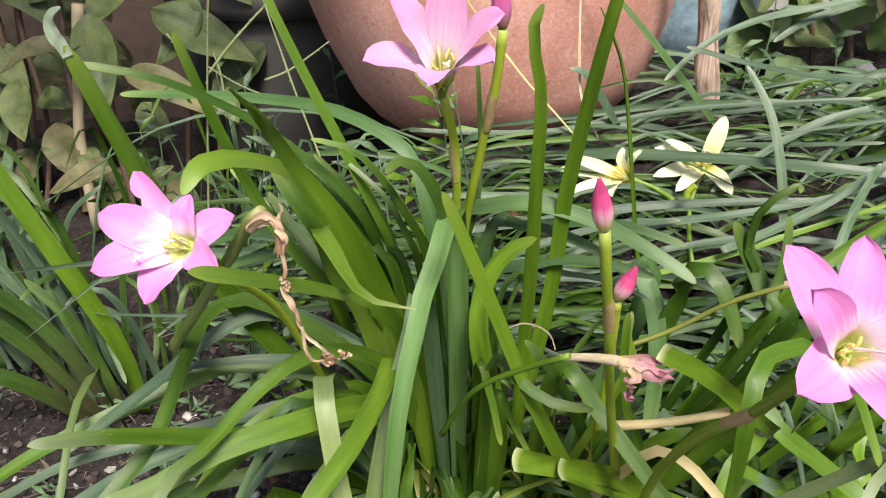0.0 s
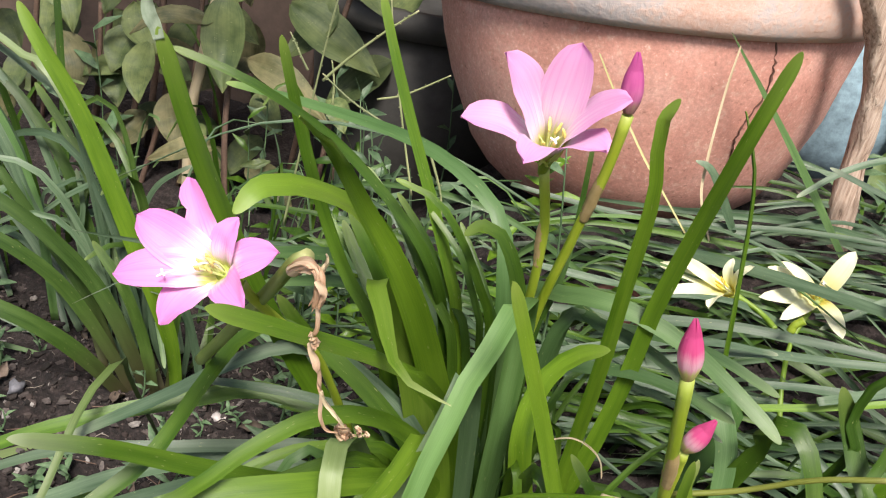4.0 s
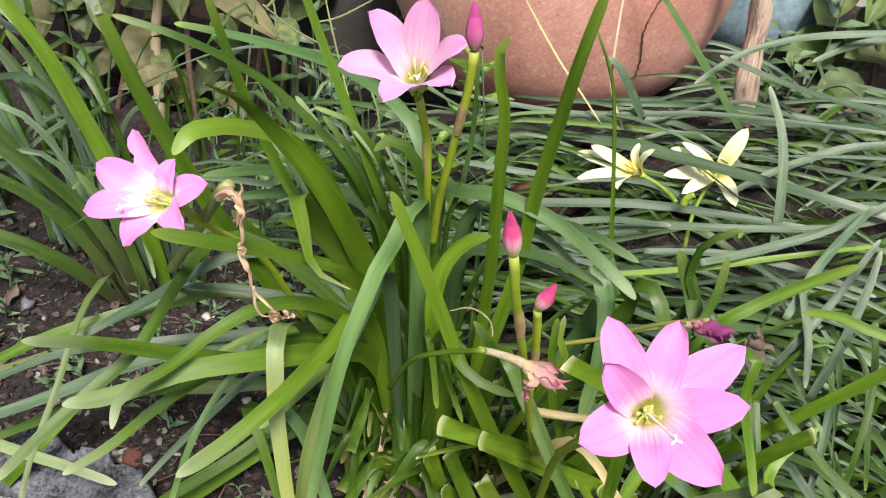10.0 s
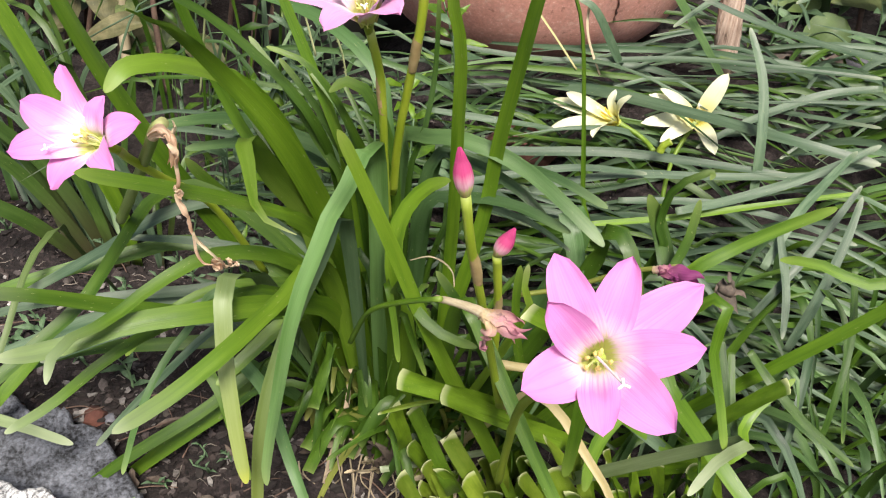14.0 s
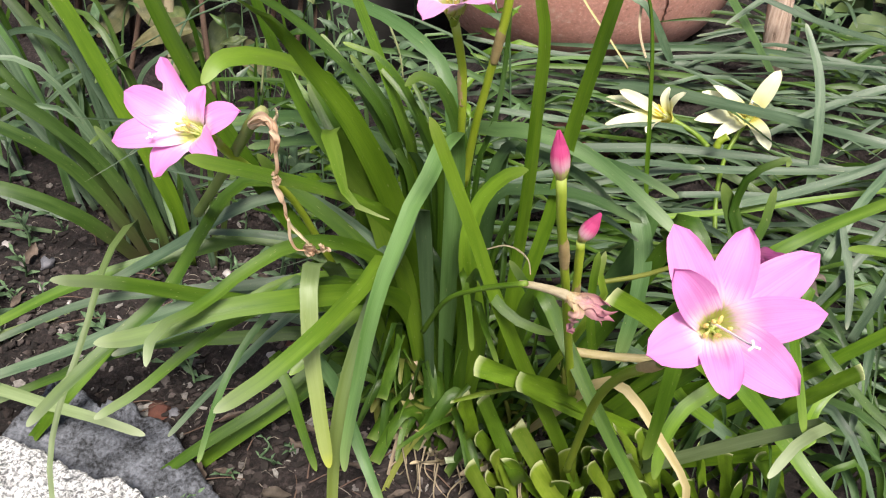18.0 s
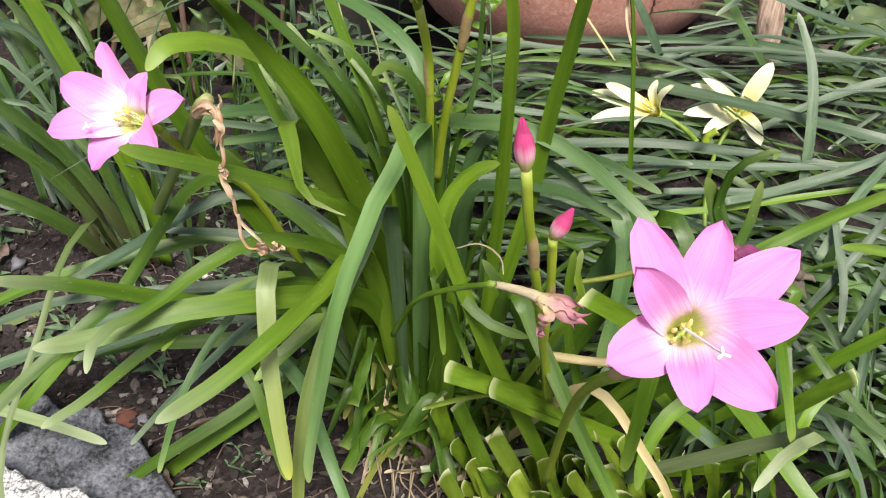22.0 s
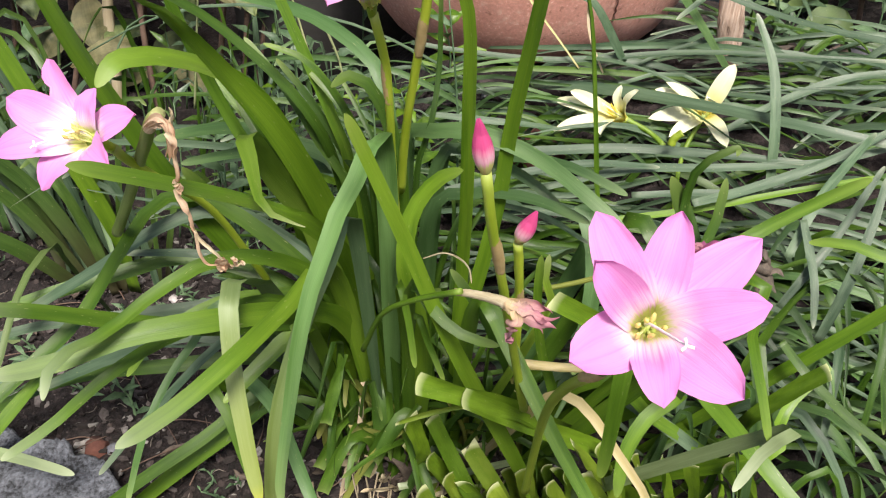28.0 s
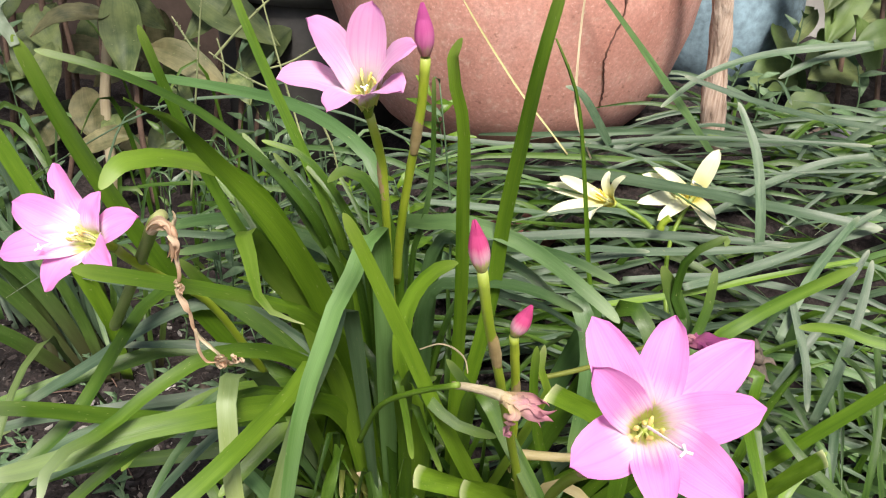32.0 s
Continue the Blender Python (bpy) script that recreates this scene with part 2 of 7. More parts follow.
anther_yellow = plain("pollen_yellow", (0.70, 0.62, 0.18), 0.7, 900)
anther_orange = plain("pollen_orange_yellow", (0.80, 0.52, 0.05), 0.7, 900)
filament_pale = plain("filament_pale", (0.74, 0.78, 0.34), 0.5, 400, 0.15)
pistil_white = plain("stigma_white", (0.86, 0.84, 0.80), 0.5, 400, 0.1)


def soil_material():
    m, n, l, p = material("soil_dark")
    co = n.new("ShaderNodeTexCoord").outputs["Object"]
    big = node(n, "TexNoise", Scale=9.0, Detail=5.0, Roughness=0.6)
    fine = node(n, "TexNoise", Scale=190.0, Detail=6.0, Roughness=0.7)
    cells = node(n, "TexVoronoi", Scale=120.0)
    for t in (big, fine, cells):
        l.new(co, t.inputs["Vector"])
    fac = mixed(n, l, "MIX", 0.7, big.outputs[0], fine.outputs[0])
    col = ramp(n, l, fac, (0.36, (0.004, 0.0028, 0.0028)), (0.50, (0.017, 0.0110, 0.0105)), (0.66, (0.068, 0.050, 0.047)))
    crumbs = ramp(n, l, cells.outputs["Color"], (0.86, grey(0.0)), (0.93, grey(0.5)))
    col = mixed(n, l, "MIX", crumbs, col, (0.13, 0.105, 0.098))
    l.new(col, p.inputs["Base Color"])
    p.inputs["Roughness"].default_value = 0.95
    bumped(n, l, p, fine.outputs[0], 0.9, 0.006)
    return m


soil_dark = soil_material()


def clay_material():
    m, n, l, p = material("terracotta_weathered")
    co = n.new("ShaderNodeTexCoord").outputs["Object"]
    big = node(n, "TexNoise", Scale=11.0, Detail=7.0, Roughness=0.68)
    fine = node(n, "TexNoise", Scale=330.0, Detail=3.0, Roughness=0.7)
    pits = node(n, "TexNoise", Scale=120.0, Detail=5.0, Roughness=0.65)
    for t in (big, fine, pits):
        l.new(co, t.inputs["Vector"])
    col = ramp(n, l, big.outputs[0], (0.30, (0.490, 0.212, 0.165)), (0.52, (0.600, 0.298, 0.238)), (0.72, (0.680, 0.402, 0.345)))
    grain = ramp(n, l, fine.outputs[0], (0.36, grey(0.70)), (0.62, grey(1.12)))
    col = mixed(n, l, "MULTIPLY", 0.55, col, grain)
    chalk = ramp(n, l, pits.outputs[0], (0.56, grey(0.0)), (0.70, grey(0.5)))
    col = mixed(n, l, "MIX", chalk, col, (0.70, 0.50, 0.40))
    specks = ramp(n, l, fine.outputs[0], (0.63, grey(0.0)), (0.70, grey(0.55)))
    col = mixed(n, l, "MIX", specks, col, (0.78, 0.62, 0.53))
    dark = ramp(n, l, pits.outputs[0], (0.31, grey(0.6)), (0.38, grey(0.0)))
    col = mixed(n, l, "MIX", dark, col, (0.20, 0.085, 0.055))
    l.new(col, p.inputs["Base Color"])
    p.inputs["Roughness"].default_value = 0.85
    bumped(n, l, p, mixed(n, l, "MIX", 0.5, fine.outputs[0], pits.outputs[0]), 0.28, 0.003)
    return m


clay = clay_material()


def rim_material():
    """Clay whitened by lime and salts, with grey stains."""
    m, n, l, p = material("terracotta_lime_stained")
    co = n.new("ShaderNodeTexCoord").outputs["Object"]
    a = node(n, "TexNoise", Scale=7.0, Detail=7.0, Roughness=0.7)
    b = node(n, "TexNoise", Scale=180.0, Detail=4.0, Roughness=0.7)
    l.new(co, a.inputs["Vector"])
    l.new(co, b.inputs["Vector"])
    fac = mixed(n, l, "MIX", 0.35, a.outputs[0], b.outputs[0])
    sep = n.new("ShaderNodeSeparateXYZ")
    l.new(co, sep.inputs[0])
    side = n.new("ShaderNodeMath")
    side.operation = "MULTIPLY_ADD"
    side.inputs[1].default_value = 0.75
    l.new(sep.outputs[0], side.inputs[0])
    l.new(fac, side.inputs[2])
    col = ramp(n, l, side.outputs[0], (0.34, (0.33, 0.31, 0.32)), (0.46, (0.47, 0.41, 0.40)), (0.54, (0.58, 0.42, 0.36)), (0.68, (0.54, 0.31, 0.23)))
    l.new(col, p.inputs["Base Color"])
    p.inputs["Roughness"].default_value = 0.8
    bumped(n, l, p, b.outputs[0], 0.4, 0.003)
    return m


clay_rim = rim_material()
crack_dark = plain("crack_shadow_clay", (0.15, 0.075, 0.055), 0.9, 300)
cement_white = plain("cement_pale", (0.58, 0.58, 0.60), 0.9, 400, 0.75, 1.0, 0.15, 0.085)
cement_grey = plain("cement_dark_grey", (0.098, 0.104, 0.122), 0.9, 330, 0.85, 1.0, 0.5, 0.10)
brick_red = plain("brick_chip_red", (0.11, 0.042, 0.030), 0.9, 240, 0.4, 0.7)
pebble_grey = plain("pebble_grey", (0.14, 0.14, 0.16), 0.8, 300, 0.4, 0.4)


def wood_material():
    """Split wood: long grain along the stake, dark checks."""
    m, n, l, p = material("weathered_wood")
    co = n.new("ShaderNodeTexCoord").outputs["Object"]
    vec, _ = stretched(n, l, co, (420, 420, 14))
    grain = node(n, "TexNoise", Scale=1.0, Detail=4.0, Roughness=0.6)
    l.new(vec, grain.inputs["Vector"])
    blot = node(n, "TexNoise", Scale=30.0, Detail=4.0)
    l.new(co, blot.inputs["Vector"])
    fac = mixed(n, l, "MIX", 0.3, grain.outputs[0], blot.outputs[0])
    col = ramp(n, l, fac, (0.34, (0.13, 0.085, 0.06)), (0.46, (0.42, 0.30, 0.23)), (0.64, (0.62, 0.49, 0.40)))
    l.new(col, p.inputs["Base Color"])
    p.inputs["Roughness"].default_value = 0.85
    bumped(n, l, p, grain.outputs[0], 0.9, 0.003)
    return m


wood_grey = wood_material()
twig_brown = plain("twig_brown", (0.12, 0.075, 0.055), 0.8, 300, 0.4, 0.5)
litter_brown = plain("litter_brown", (0.065, 0.054, 0.048), 0.9, 160, 0.45, 0.5)
blue_paint = plain("blue_painted_clay", (0.20, 0.29, 0.35), 0.7, 110, 0.6, 0.5)
# the back wall's colour is lowered to carry the shade of the plants
wall_dark = plain("wall_shade_dark", (0.080, 0.055, 0.044), 0.95, 30, 0.5, 0.6)
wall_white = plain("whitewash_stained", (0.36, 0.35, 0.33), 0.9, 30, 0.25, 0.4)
white_paint = plain("white_paint_faded", (0.66, 0.68, 0.70), 0.6, 60, 0.2, 0.3)
pebble_white = plain("pebble_white", (0.46, 0.42, 0.41), 0.8, 300, 0.25, 0.4)
fibre_pale = plain("root_fibre_pale", (0.19, 0.165, 0.14), 0.9, 300, 0.5)


def crumb_material():
    m, n, l, p = material("soil_crumb")
    r = n.new("ShaderNodeNewGeometry").outputs["Random Per Island"]
    col = ramp(n, l, r, (0.0, (0.008, 0.006, 0.0055)), (0.60, (0.024, 0.016, 0.0145)), (0.90, (0.080, 0.062, 0.057)), (0.97, (0.17, 0.145, 0.135)), (1.0, (0.34, 0.32, 0.31)))
    l.new(col, p.inputs["Base Color"])
    p.inputs["Roughness"].default_value = 0.95
    return m


soil_crumb = crumb_material()


def flake_material():
    m, n, l, p = material("litter_flake")
    r = n.new("ShaderNodeNewGeometry").outputs["Random Per Island"]
    col = ramp(n, l, r, (0.0, (0.016, 0.012, 0.010)), (0.5, (0.030, 0.022, 0.020)), (0.85, (0.085, 0.069, 0.065)), (1.0, (0.30, 0.28, 0.26)))
    grain = node(n, "TexNoise", Scale=400.0, Detail=3.0)
    l.new(n.new("ShaderNodeTexCoord").outputs["Object"], grain.inputs["Vector"])
    col = mixed(n, l, "MULTIPLY", 0.7, col, ramp(n, l, grain.outputs[0], (0.35, grey(0.5)), (0.65, grey(1.2))))
    l.new(col, p.inputs["Base Color"])
    p.inputs["Roughness"].default_value = 0.9
    return m


litter_flake = flake_material()
litter_leaf = leaf_material("leaf_litter_brown", (0.060, 0.044, 0.034), (0.150, 0.115, 0.090), (0.12, 0.085, 0.062), 0.75, 0.1)
seed_straw = leaf_material("grass_stalk_pale", (0.16, 0.20, 0.08), (0.28, 0.30, 0.15), (0.45, 0.42, 0.25), 0.6, 0.1)
weed_leaf = leaf_material("weed_leaf_pale", (0.065, 0.125, 0.055), (0.140, 0.230, 0.115), (0.18, 0.27, 0.15), 0.55)
broad = leaf_material("broad_leaf_green", (0.042, 0.074, 0.022), (0.165, 0.205, 0.072), (0.16, 0.17, 0.06), 0.6, 0.2)
broad_lit = leaf_material("broad_leaf_light", (0.085, 0.145, 0.038), (0.150, 0.225, 0.068), (0.20, 0.24, 0.10), 0.55)
broad_worn = leaf_material("broad_leaf_worn", (0.070, 0.080, 0.028), (0.235, 0.212, 0.105), (0.26, 0.19, 0.11), 0.65)
black_plastic = plain("black_plastic_filler", (0.050, 0.047, 0.044), 0.7, 60, 0.4, 0.2)


# ---- mesh helpers ----
ROOTS = {}


def thing(name, at, label, category, group="", kind=""):
    ob = new(name)
    ob.empty_display_size = 0.02
    ob.location = at
    ROOTS[ob.name] = Vector(at)
    return tagged(ob, label, category, group, kind)


def part(name, data, mat, parent, label=""):
    """Links a mesh, or a bmesh, laid out in the world, as one part under a thing or a part."""
    if isinstance(data, bmesh.types.BMesh):
        me = bpy.data.meshes.new(name)
        data.to_mesh(me)
        data.free()
        me.shade_smooth()
    else:
        me = data
    root = parent
    while root.parent:
        root = root.parent
    me.transform(Matrix.Translation(-ROOTS[root.name]))
    if mat and not me.materials:
        me.materials.append(mat)
    ob = new(name, me)
    ob.parent = parent
    return tagged(ob, label)


def spline(points, count, round_tip=0.0):
    """A smooth line through the points, evenly spaced; the last round_tip metres are divided more finely."""
    p = [Vector(q) for q in points]
    p = [2 * p[0] - p[1]] + p + [2 * p[-1] - p[-2]]
    line = []
    for a, b, c, d in zip(p, p[1:], p[2:], p[3:]):
        for k in range(16):
            t = k / 16
            line.append(0.5 * ((2 * b) + (c - a) * t + (2 * a - 5 * b + 4 * c - d) * t * t + (3 * b - a - 3 * c + d) * t ** 3))
    line.append(p[-2])
    for _ in range(10):
        line = [line[0]] + [0.25 * a + 0.5 * b + 0.25 * c for a, b, c in zip(line, line[1:], line[2:])] + [line[-1]]
    length = [0.0]
    for a, b in zip(line, line[1:]):
        length.append(length[-1] + (b - a).length)
    tip = min(round_tip / length[-1], 0.4)
    cuts = [k / (count - 1) for k in range(count)]
    if tip:
        n = count - 6
        cuts = [(1 - tip) * k / (n - 1) for k in range(n)] + [1 - tip + tip * math.sin(math.pi / 2 * k / 6) for k in range(1, 7)]
    out, j = [], 0
    for cut_at in cuts:
        want = length[-1] * cut_at
        while j < len(line) - 2 and length[j + 1] < want:
            j += 1
        f = (want - length[j]) / max(length[j + 1] - length[j], 1e-9)
        out.append(line[j].lerp(line[j + 1], min(max(f, 0), 1)))
    return (out, cuts, tip) if round_tip else out


FACE = Vector((0.0, -0.72, 0.69))
ACROSS = (-1.0, -0.55, 0.0, 0.55, 1.0, 1.0, 0.5, 0.0, -0.5, -1.0)


def strap(points, width, thick, turn=0.0, channel=0.12, tip="round", count=18, wave=0.0, base=0.75, face=FACE, slant=0.0):
    """A strap leaf along a smooth line: a shallow channel on the upper side, a keel below. width, thick: metres."""
    line, cuts, tip_part = spline(points, count, width * (1.25 if tip == "round" else 0.3))
    verts, faces, uvs = [], [], []
    side = None
    seed = random.random() * 50
    for k, c in enumerate(line):
        s = cuts[k]
        d = (line[min(k + 1, count - 1)] - line[max(k - 1, 0)]).normalized()
        w = d.cross(face)
        if w.length < 0.25 and side is not None:
            w = side - d * side.dot(d)
        w.normalize()
        if side is not None and w.dot(side) < 0:
            w = -w
        side = w
        w = Matrix.Rotation(radians(turn) + wave * noise.noise(Vector((seed, s * 2.5, 0))), 3, d) @ w
        up = w.cross(d)
        if up.dot(face) < 0:
            up = -up
        half = 0.5 * width * (base + (1 - base) * min(1, s / 0.3)) * (1 + 0.05 * noise.noise(Vector((seed, s * 9, 3))))
        if tip == "round":
            half *= math.sqrt(max(0.0, 1.004 - max(0, (s - 1 + tip_part) / tip_part) ** 2)) * (1 - 0.42 * s ** 3)
        elif tip == "point":
            half *= (1 - max(0, (s - 0.35) / 0.66) ** 1.8)
        th = thick * (0.5 if s > 0.97 else 1)
        for i, u in enumerate(ACROSS):
            lift = channel * half * u * u - (th * (1.0 - u * u) if i > 4 else 0) - 0.18 * th * (i <= 4) * (1 - abs(u)) * (u == 0)
            verts.append(c + w * (half * u) + up * lift + d * (slant * half * u * (k == count - 1)))
        uvs.append(s)
    n = len(ACROSS)
    for k in range(count - 1):
        for i in range(n):
            if i % 5 == 4:
                continue
            a, b = k * n + i, k * n + i + 1
            faces.append((a, b, b + n, a + n))
    faces.append(tuple(range(n))[::-1])
    faces.append(tuple((count - 1) * n + i for i in range(n)))
    me = bpy.data.meshes.new("strap")
    me.from_pydata([tuple(v) for v in verts], [], faces)
    layer = me.uv_layers.new(name="UVMap")
    for loop in me.loops:
        k, i = divmod(loop.vertex_index, n)
        layer.data[loop.index].uv = (0.5 + 0.5 * ACROSS[i], uvs[k])
    me.shade_smooth()
    return me


def tube(points, radii, sides=8, count=16, lumpy=0.0):
    """A round stalk along a smooth line; radii from start to end."""
    line = spline(points, count)
    verts, faces = [], []
    ref = Vector((0.31, 0.17, 0.93))
    seed = random.random() * 90
    for k, c in enumerate(line):
        s = k / (count - 1)
        d = (line[min(k + 1, count - 1)] - line[max(k - 1, 0)]).normalized()
        a = d.cross(ref)
        if a.length < 0.1:
            a = d.cross(Vector((1, 0, 0)))
        a.normalize()
        b = d.cross(a)
        f = s * (len(radii) - 1)
        i = min(int(f), len(radii) - 2)
        r = radii[i] + (radii[i + 1] - radii[i]) * (f - i)
        for j in range(sides):
            g = 2 * math.pi * j / sides
            q = r * (1 + lumpy * noise.noise(Vector((math.cos(g) * 1.5 + seed, math.sin(g) * 1.5, s * 14))))
            verts.append(c + (a * math.cos(g) + b * math.sin(g)) * q)
    for k in range(count - 1):
        for j in range(sides):
            p, q = k * sides + j, k * sides + (j + 1) % sides
            faces.append((p, q, q + sides, p + sides))
    faces.append(tuple(range(sides))[::-1])
    faces.append(tuple((count - 1) * sides + j for j in range(sides)))
    me = bpy.data.meshes.new("tube")
    me.from_pydata([tuple(v) for v in verts], [], faces)
    layer = me.uv_layers.new(name="UVMap")
    for loop in me.loops:
        k, j = divmod(loop.vertex_index, sides)
        layer.data[loop.index].uv = (j / sides, k / (count - 1))
    me.shade_smooth()
    return me


# ---- ground ----
def smooth(a, b, v):
    t = min(max((v - a) / (b - a), 0), 1)
    return t * t * (3 - 2 * t)


def ground_height(x, y):
    z = -0.018 + 0.05 * math.exp(-(((x - 0.02) / 0.13) ** 2 + ((y - 0.49) / 0.10) ** 2))
    z += 0.045 * smooth(0.05, 0.25, x)
    z += 0.19 * smooth(0.50, 0.80, y) * smooth(-0.22, 0.0, x)
    z += 0.022 * math.exp(-(((x - 0.03) / 0.2) ** 2 + ((y - 0.81) / 0.06) ** 2))
    z += 0.07 * smooth(0.75, 1.05, y) * (1 - smooth(-0.22, 0.0, x))
    near = 1 - smooth(1.2, 3.0, math.hypot(x, y - 0.5))
    z += near * (0.010 * noise.noise(Vector((x * 9, y * 9, 0))) + 0.006 * noise.noise(Vector((x * 31, y * 31, 5))) + 0.0045 * noise.noise(Vector((x * 75, y * 75, 9))) + 0.0035 * noise.noise(Vector((x * 150, y * 150, 3))))
    return z


def axis(lo, hi, step, reach):
    core = list(np.arange(lo, hi + 1e-6, step))
    left, right, d = [], [], step
    while core[0] - sum(left) > -reach:
        d *= 1.35
        left.append(d)
    a, low = core[0], []
    for d in left:
        a -= d
        low.append(a)
    a, high = core[-1], []
    for d in left:
        a += d
        high.append(a)
    return low[::-1] + core + high


xs, ys = axis(-0.75, 0.85, 0.0045, 120), axis(0.15, 1.15, 0.0045, 120)
me = bpy.data.meshes.new("ground")
me.from_pydata([(x, y, ground_height(x, y)) for y in ys for x in xs], [],
               [(j * len(xs) + i, j * len(xs) + i + 1, (j + 1) * len(xs) + i + 1, (j + 1) * len(xs) + i) for j in range(len(ys) - 1) for i in range(len(xs) - 1)])
me.shade_smooth()
me.materials.append(soil_dark)
ground = tagged(new("ground", me), "dark crumbly garden soil, bare between the plants", "soil", kind="structure")

# ---- walls behind the bed ----
def wall(name, x0, x1, y, mat, label):
    bm = bmesh.new()
    bmesh.ops.create_cube(bm, size=1.0, matrix=Matrix.Translation(((x0 + x1) / 2, y + 0.06, 0.9)) @ Matrix.Diagonal((x1 - x0, 0.12, 2.2, 1)))
    bmesh.ops.bevel(bm, geom=bm.edges[:], offset=0.008, segments=2, affect="EDGES")
    me = bpy.data.meshes.new(name)
    bm.to_mesh(me)
    bm.free()
    me.materials.append(mat)
    return tagged(new(name, me), label, "wall", kind="structure")


# wall_back is painted dark where foliage would shade it
wall("wall_back", -2.4, 0.46, 1.42, wall_dark, "dark grey garden wall, shade put into its colour")
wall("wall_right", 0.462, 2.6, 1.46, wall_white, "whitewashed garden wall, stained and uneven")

# ---- the large pot ----
POT = Vector((0.053, 0.95, 0.180))
pot = thing("terracotta_pot", POT, "large weathered terracotta flower pot with a lime-stained rim and a crack", "plant pot")


def turned(profile, centre, steps=72, rough=0.0):
    """A turned shape from (radius, height) pairs, inside and outside in one line."""
    bm = bmesh.new()
    rings = []
    for r, h in profile:
        ring = []
        for k in range(steps):
            a = 2 * math.pi * k / steps
            q = r + rough * noise.noise(Vector((math.cos(a) * 3, math.sin(a) * 3, h * 25)))
            ring.append(bm.verts.new(centre + Vector((q * math.cos(a), q * math.sin(a), h))))
        rings.append(ring)
    for a, b in zip(rings, rings[1:]):
        for k in range(steps):
            bm.faces.new((a[k], a[(k + 1) % steps], b[(k + 1) % steps], b[k]))
    bm.faces.new(rings[0][::-1])
    bm.faces.new(rings[-1])
    bmesh.ops.recalc_face_normals(bm, faces=bm.faces)
    return bm


POT_SIDE = [(0.105, 0.011), (0.125, 0.015), (0.142, 0.031), (0.158, 0.055), (0.171, 0.085), (0.182, 0.114), (0.192, 0.149), (0.198, 0.180), (0.199, 0.197)]
part("body", turned(POT_SIDE + [(0.180, 0.197), (0.172, 0.12), (0.13, 0.028)], POT, 96, 0.0025), clay, pot)
part("rim", turned([(0.194, 0.194), (0.205, 0.193), (0.212, 0.199), (0.2145, 0.213), (0.215, 0.240), (0.213, 0.273), (0.207, 0.286), (0.196, 0.289), (0.184, 0.285), (0.178, 0.265), (0.178, 0.198)], POT, 96, 0.004), clay_rim, pot, "rim whitened by lime with grey stains")
part("potting_soil", turned([(0.178, 0.230), (0.172, 0.247), (0.09, 0.253), (0.01, 0.257)], POT, 48, 0.004), soil_dark, pot)


def on_pot(x, z, proud=0.0):
    """The place on the front of the pot's side at that x and height."""
    h = z - POT.z
    r = POT_SIDE[-1][0]
    for (ra, ha), (rb, hb) in zip(POT_SIDE, POT_SIDE[1:]):
        if ha <= h <= hb:
            r = ra + (rb - ra) * (h - ha) / (hb - ha)
    return Vector((x, POT.y - math.sqrt(max(1e-6, (r + proud) ** 2 - (x - POT.x) ** 2)), z))


def crack_line(name, corners, width, mat, label):
    line = spline([on_pot(x, z, 0.0016) for x, z in corners], 40)
    bm = bmesh.new()
    rows = []
    for k, c in enumerate(line):
        j = Vector((0.0022 * noise.noise(Vector((k * 0.9, 1, 2))), 0, 0))
        w = width * (0.35 + abs(noise.noise(Vector((k * 0.7, 7, 1)))) * 1.5)
        rows.append([bm.verts.new(c + j + Vector((s * w, 0.0004 * abs(s), 0))) for s in (-1, 0, 1)])
    for a, b in zip(rows, rows[1:]):
        for i in range(2):
            bm.faces.new((a[i], a[i + 1], b[i + 1], b[i]))
    ext = bmesh.ops.extrude_face_region(bm, geom=bm.faces[:])
    bmesh.ops.translate(bm, verts=[v for v in ext["geom"] if isinstance(v, bmesh.types.BMVert)], vec=(0, 0.004, 0))
    part(name, bm, mat, pot, label)


crack_line("crack", [(0.150, 0.374), (0.154, 0.352), (0.153, 0.330), (0.143, 0.305), (0.139, 0.285), (0.141, 0.262), (0.138, 0.240)], 0.0009, crack_dark, "dark jagged crack")

# the pot leans a little
SET = Matrix.Translation((-0.08, 0, 0.10)) @ Matrix.Rotation(radians(-4.5), 4, "Y") @ Matrix.Translation((0.08, 0, -0.10))
for ob in pot.children:
    ob.data.transform(SET)

# ---- blue pot ----
BLUE = Vector((0.285, 1.16, 0.205))
blue_pot = thing("blue_pot", BLUE, "rounded blue painted pot, chipped and faded, on the soil", "plant pot")
part("body", turned([(0.06, 0), (0.085, 0.01), (0.105, 0.05), (0.114, 0.10), (0.112, 0.15), (0.102, 0.19), (0.092, 0.21), (0.084, 0.21), (0.095, 0.15), (0.06, 0.02)], BLUE, 64, 0.002), blue_paint, blue_pot)
part("rim", turned([(0.088, 0.208), (0.098, 0.210), (0.101, 0.222), (0.097, 0.235), (0.086, 0.235), (0.083, 0.212)], BLUE, 64, 0.002), white_paint, blue_pot, "faded white rim")

# ---- dark pot, added to fill the shaded gap behind the large pot ----
DARK = Vector((-0.215, 1.17, 0.05))
dark_pot = thing("dark_filler_pot", DARK, "black plastic pot added to fill the dark area behind", "plant pot")
part("body", turned([(0.10, 0), (0.115, 0.004), (0.14, 0.24), (0.134, 0.24), (0.10, 0.02)], DARK, 48), black_plastic, dark_pot)
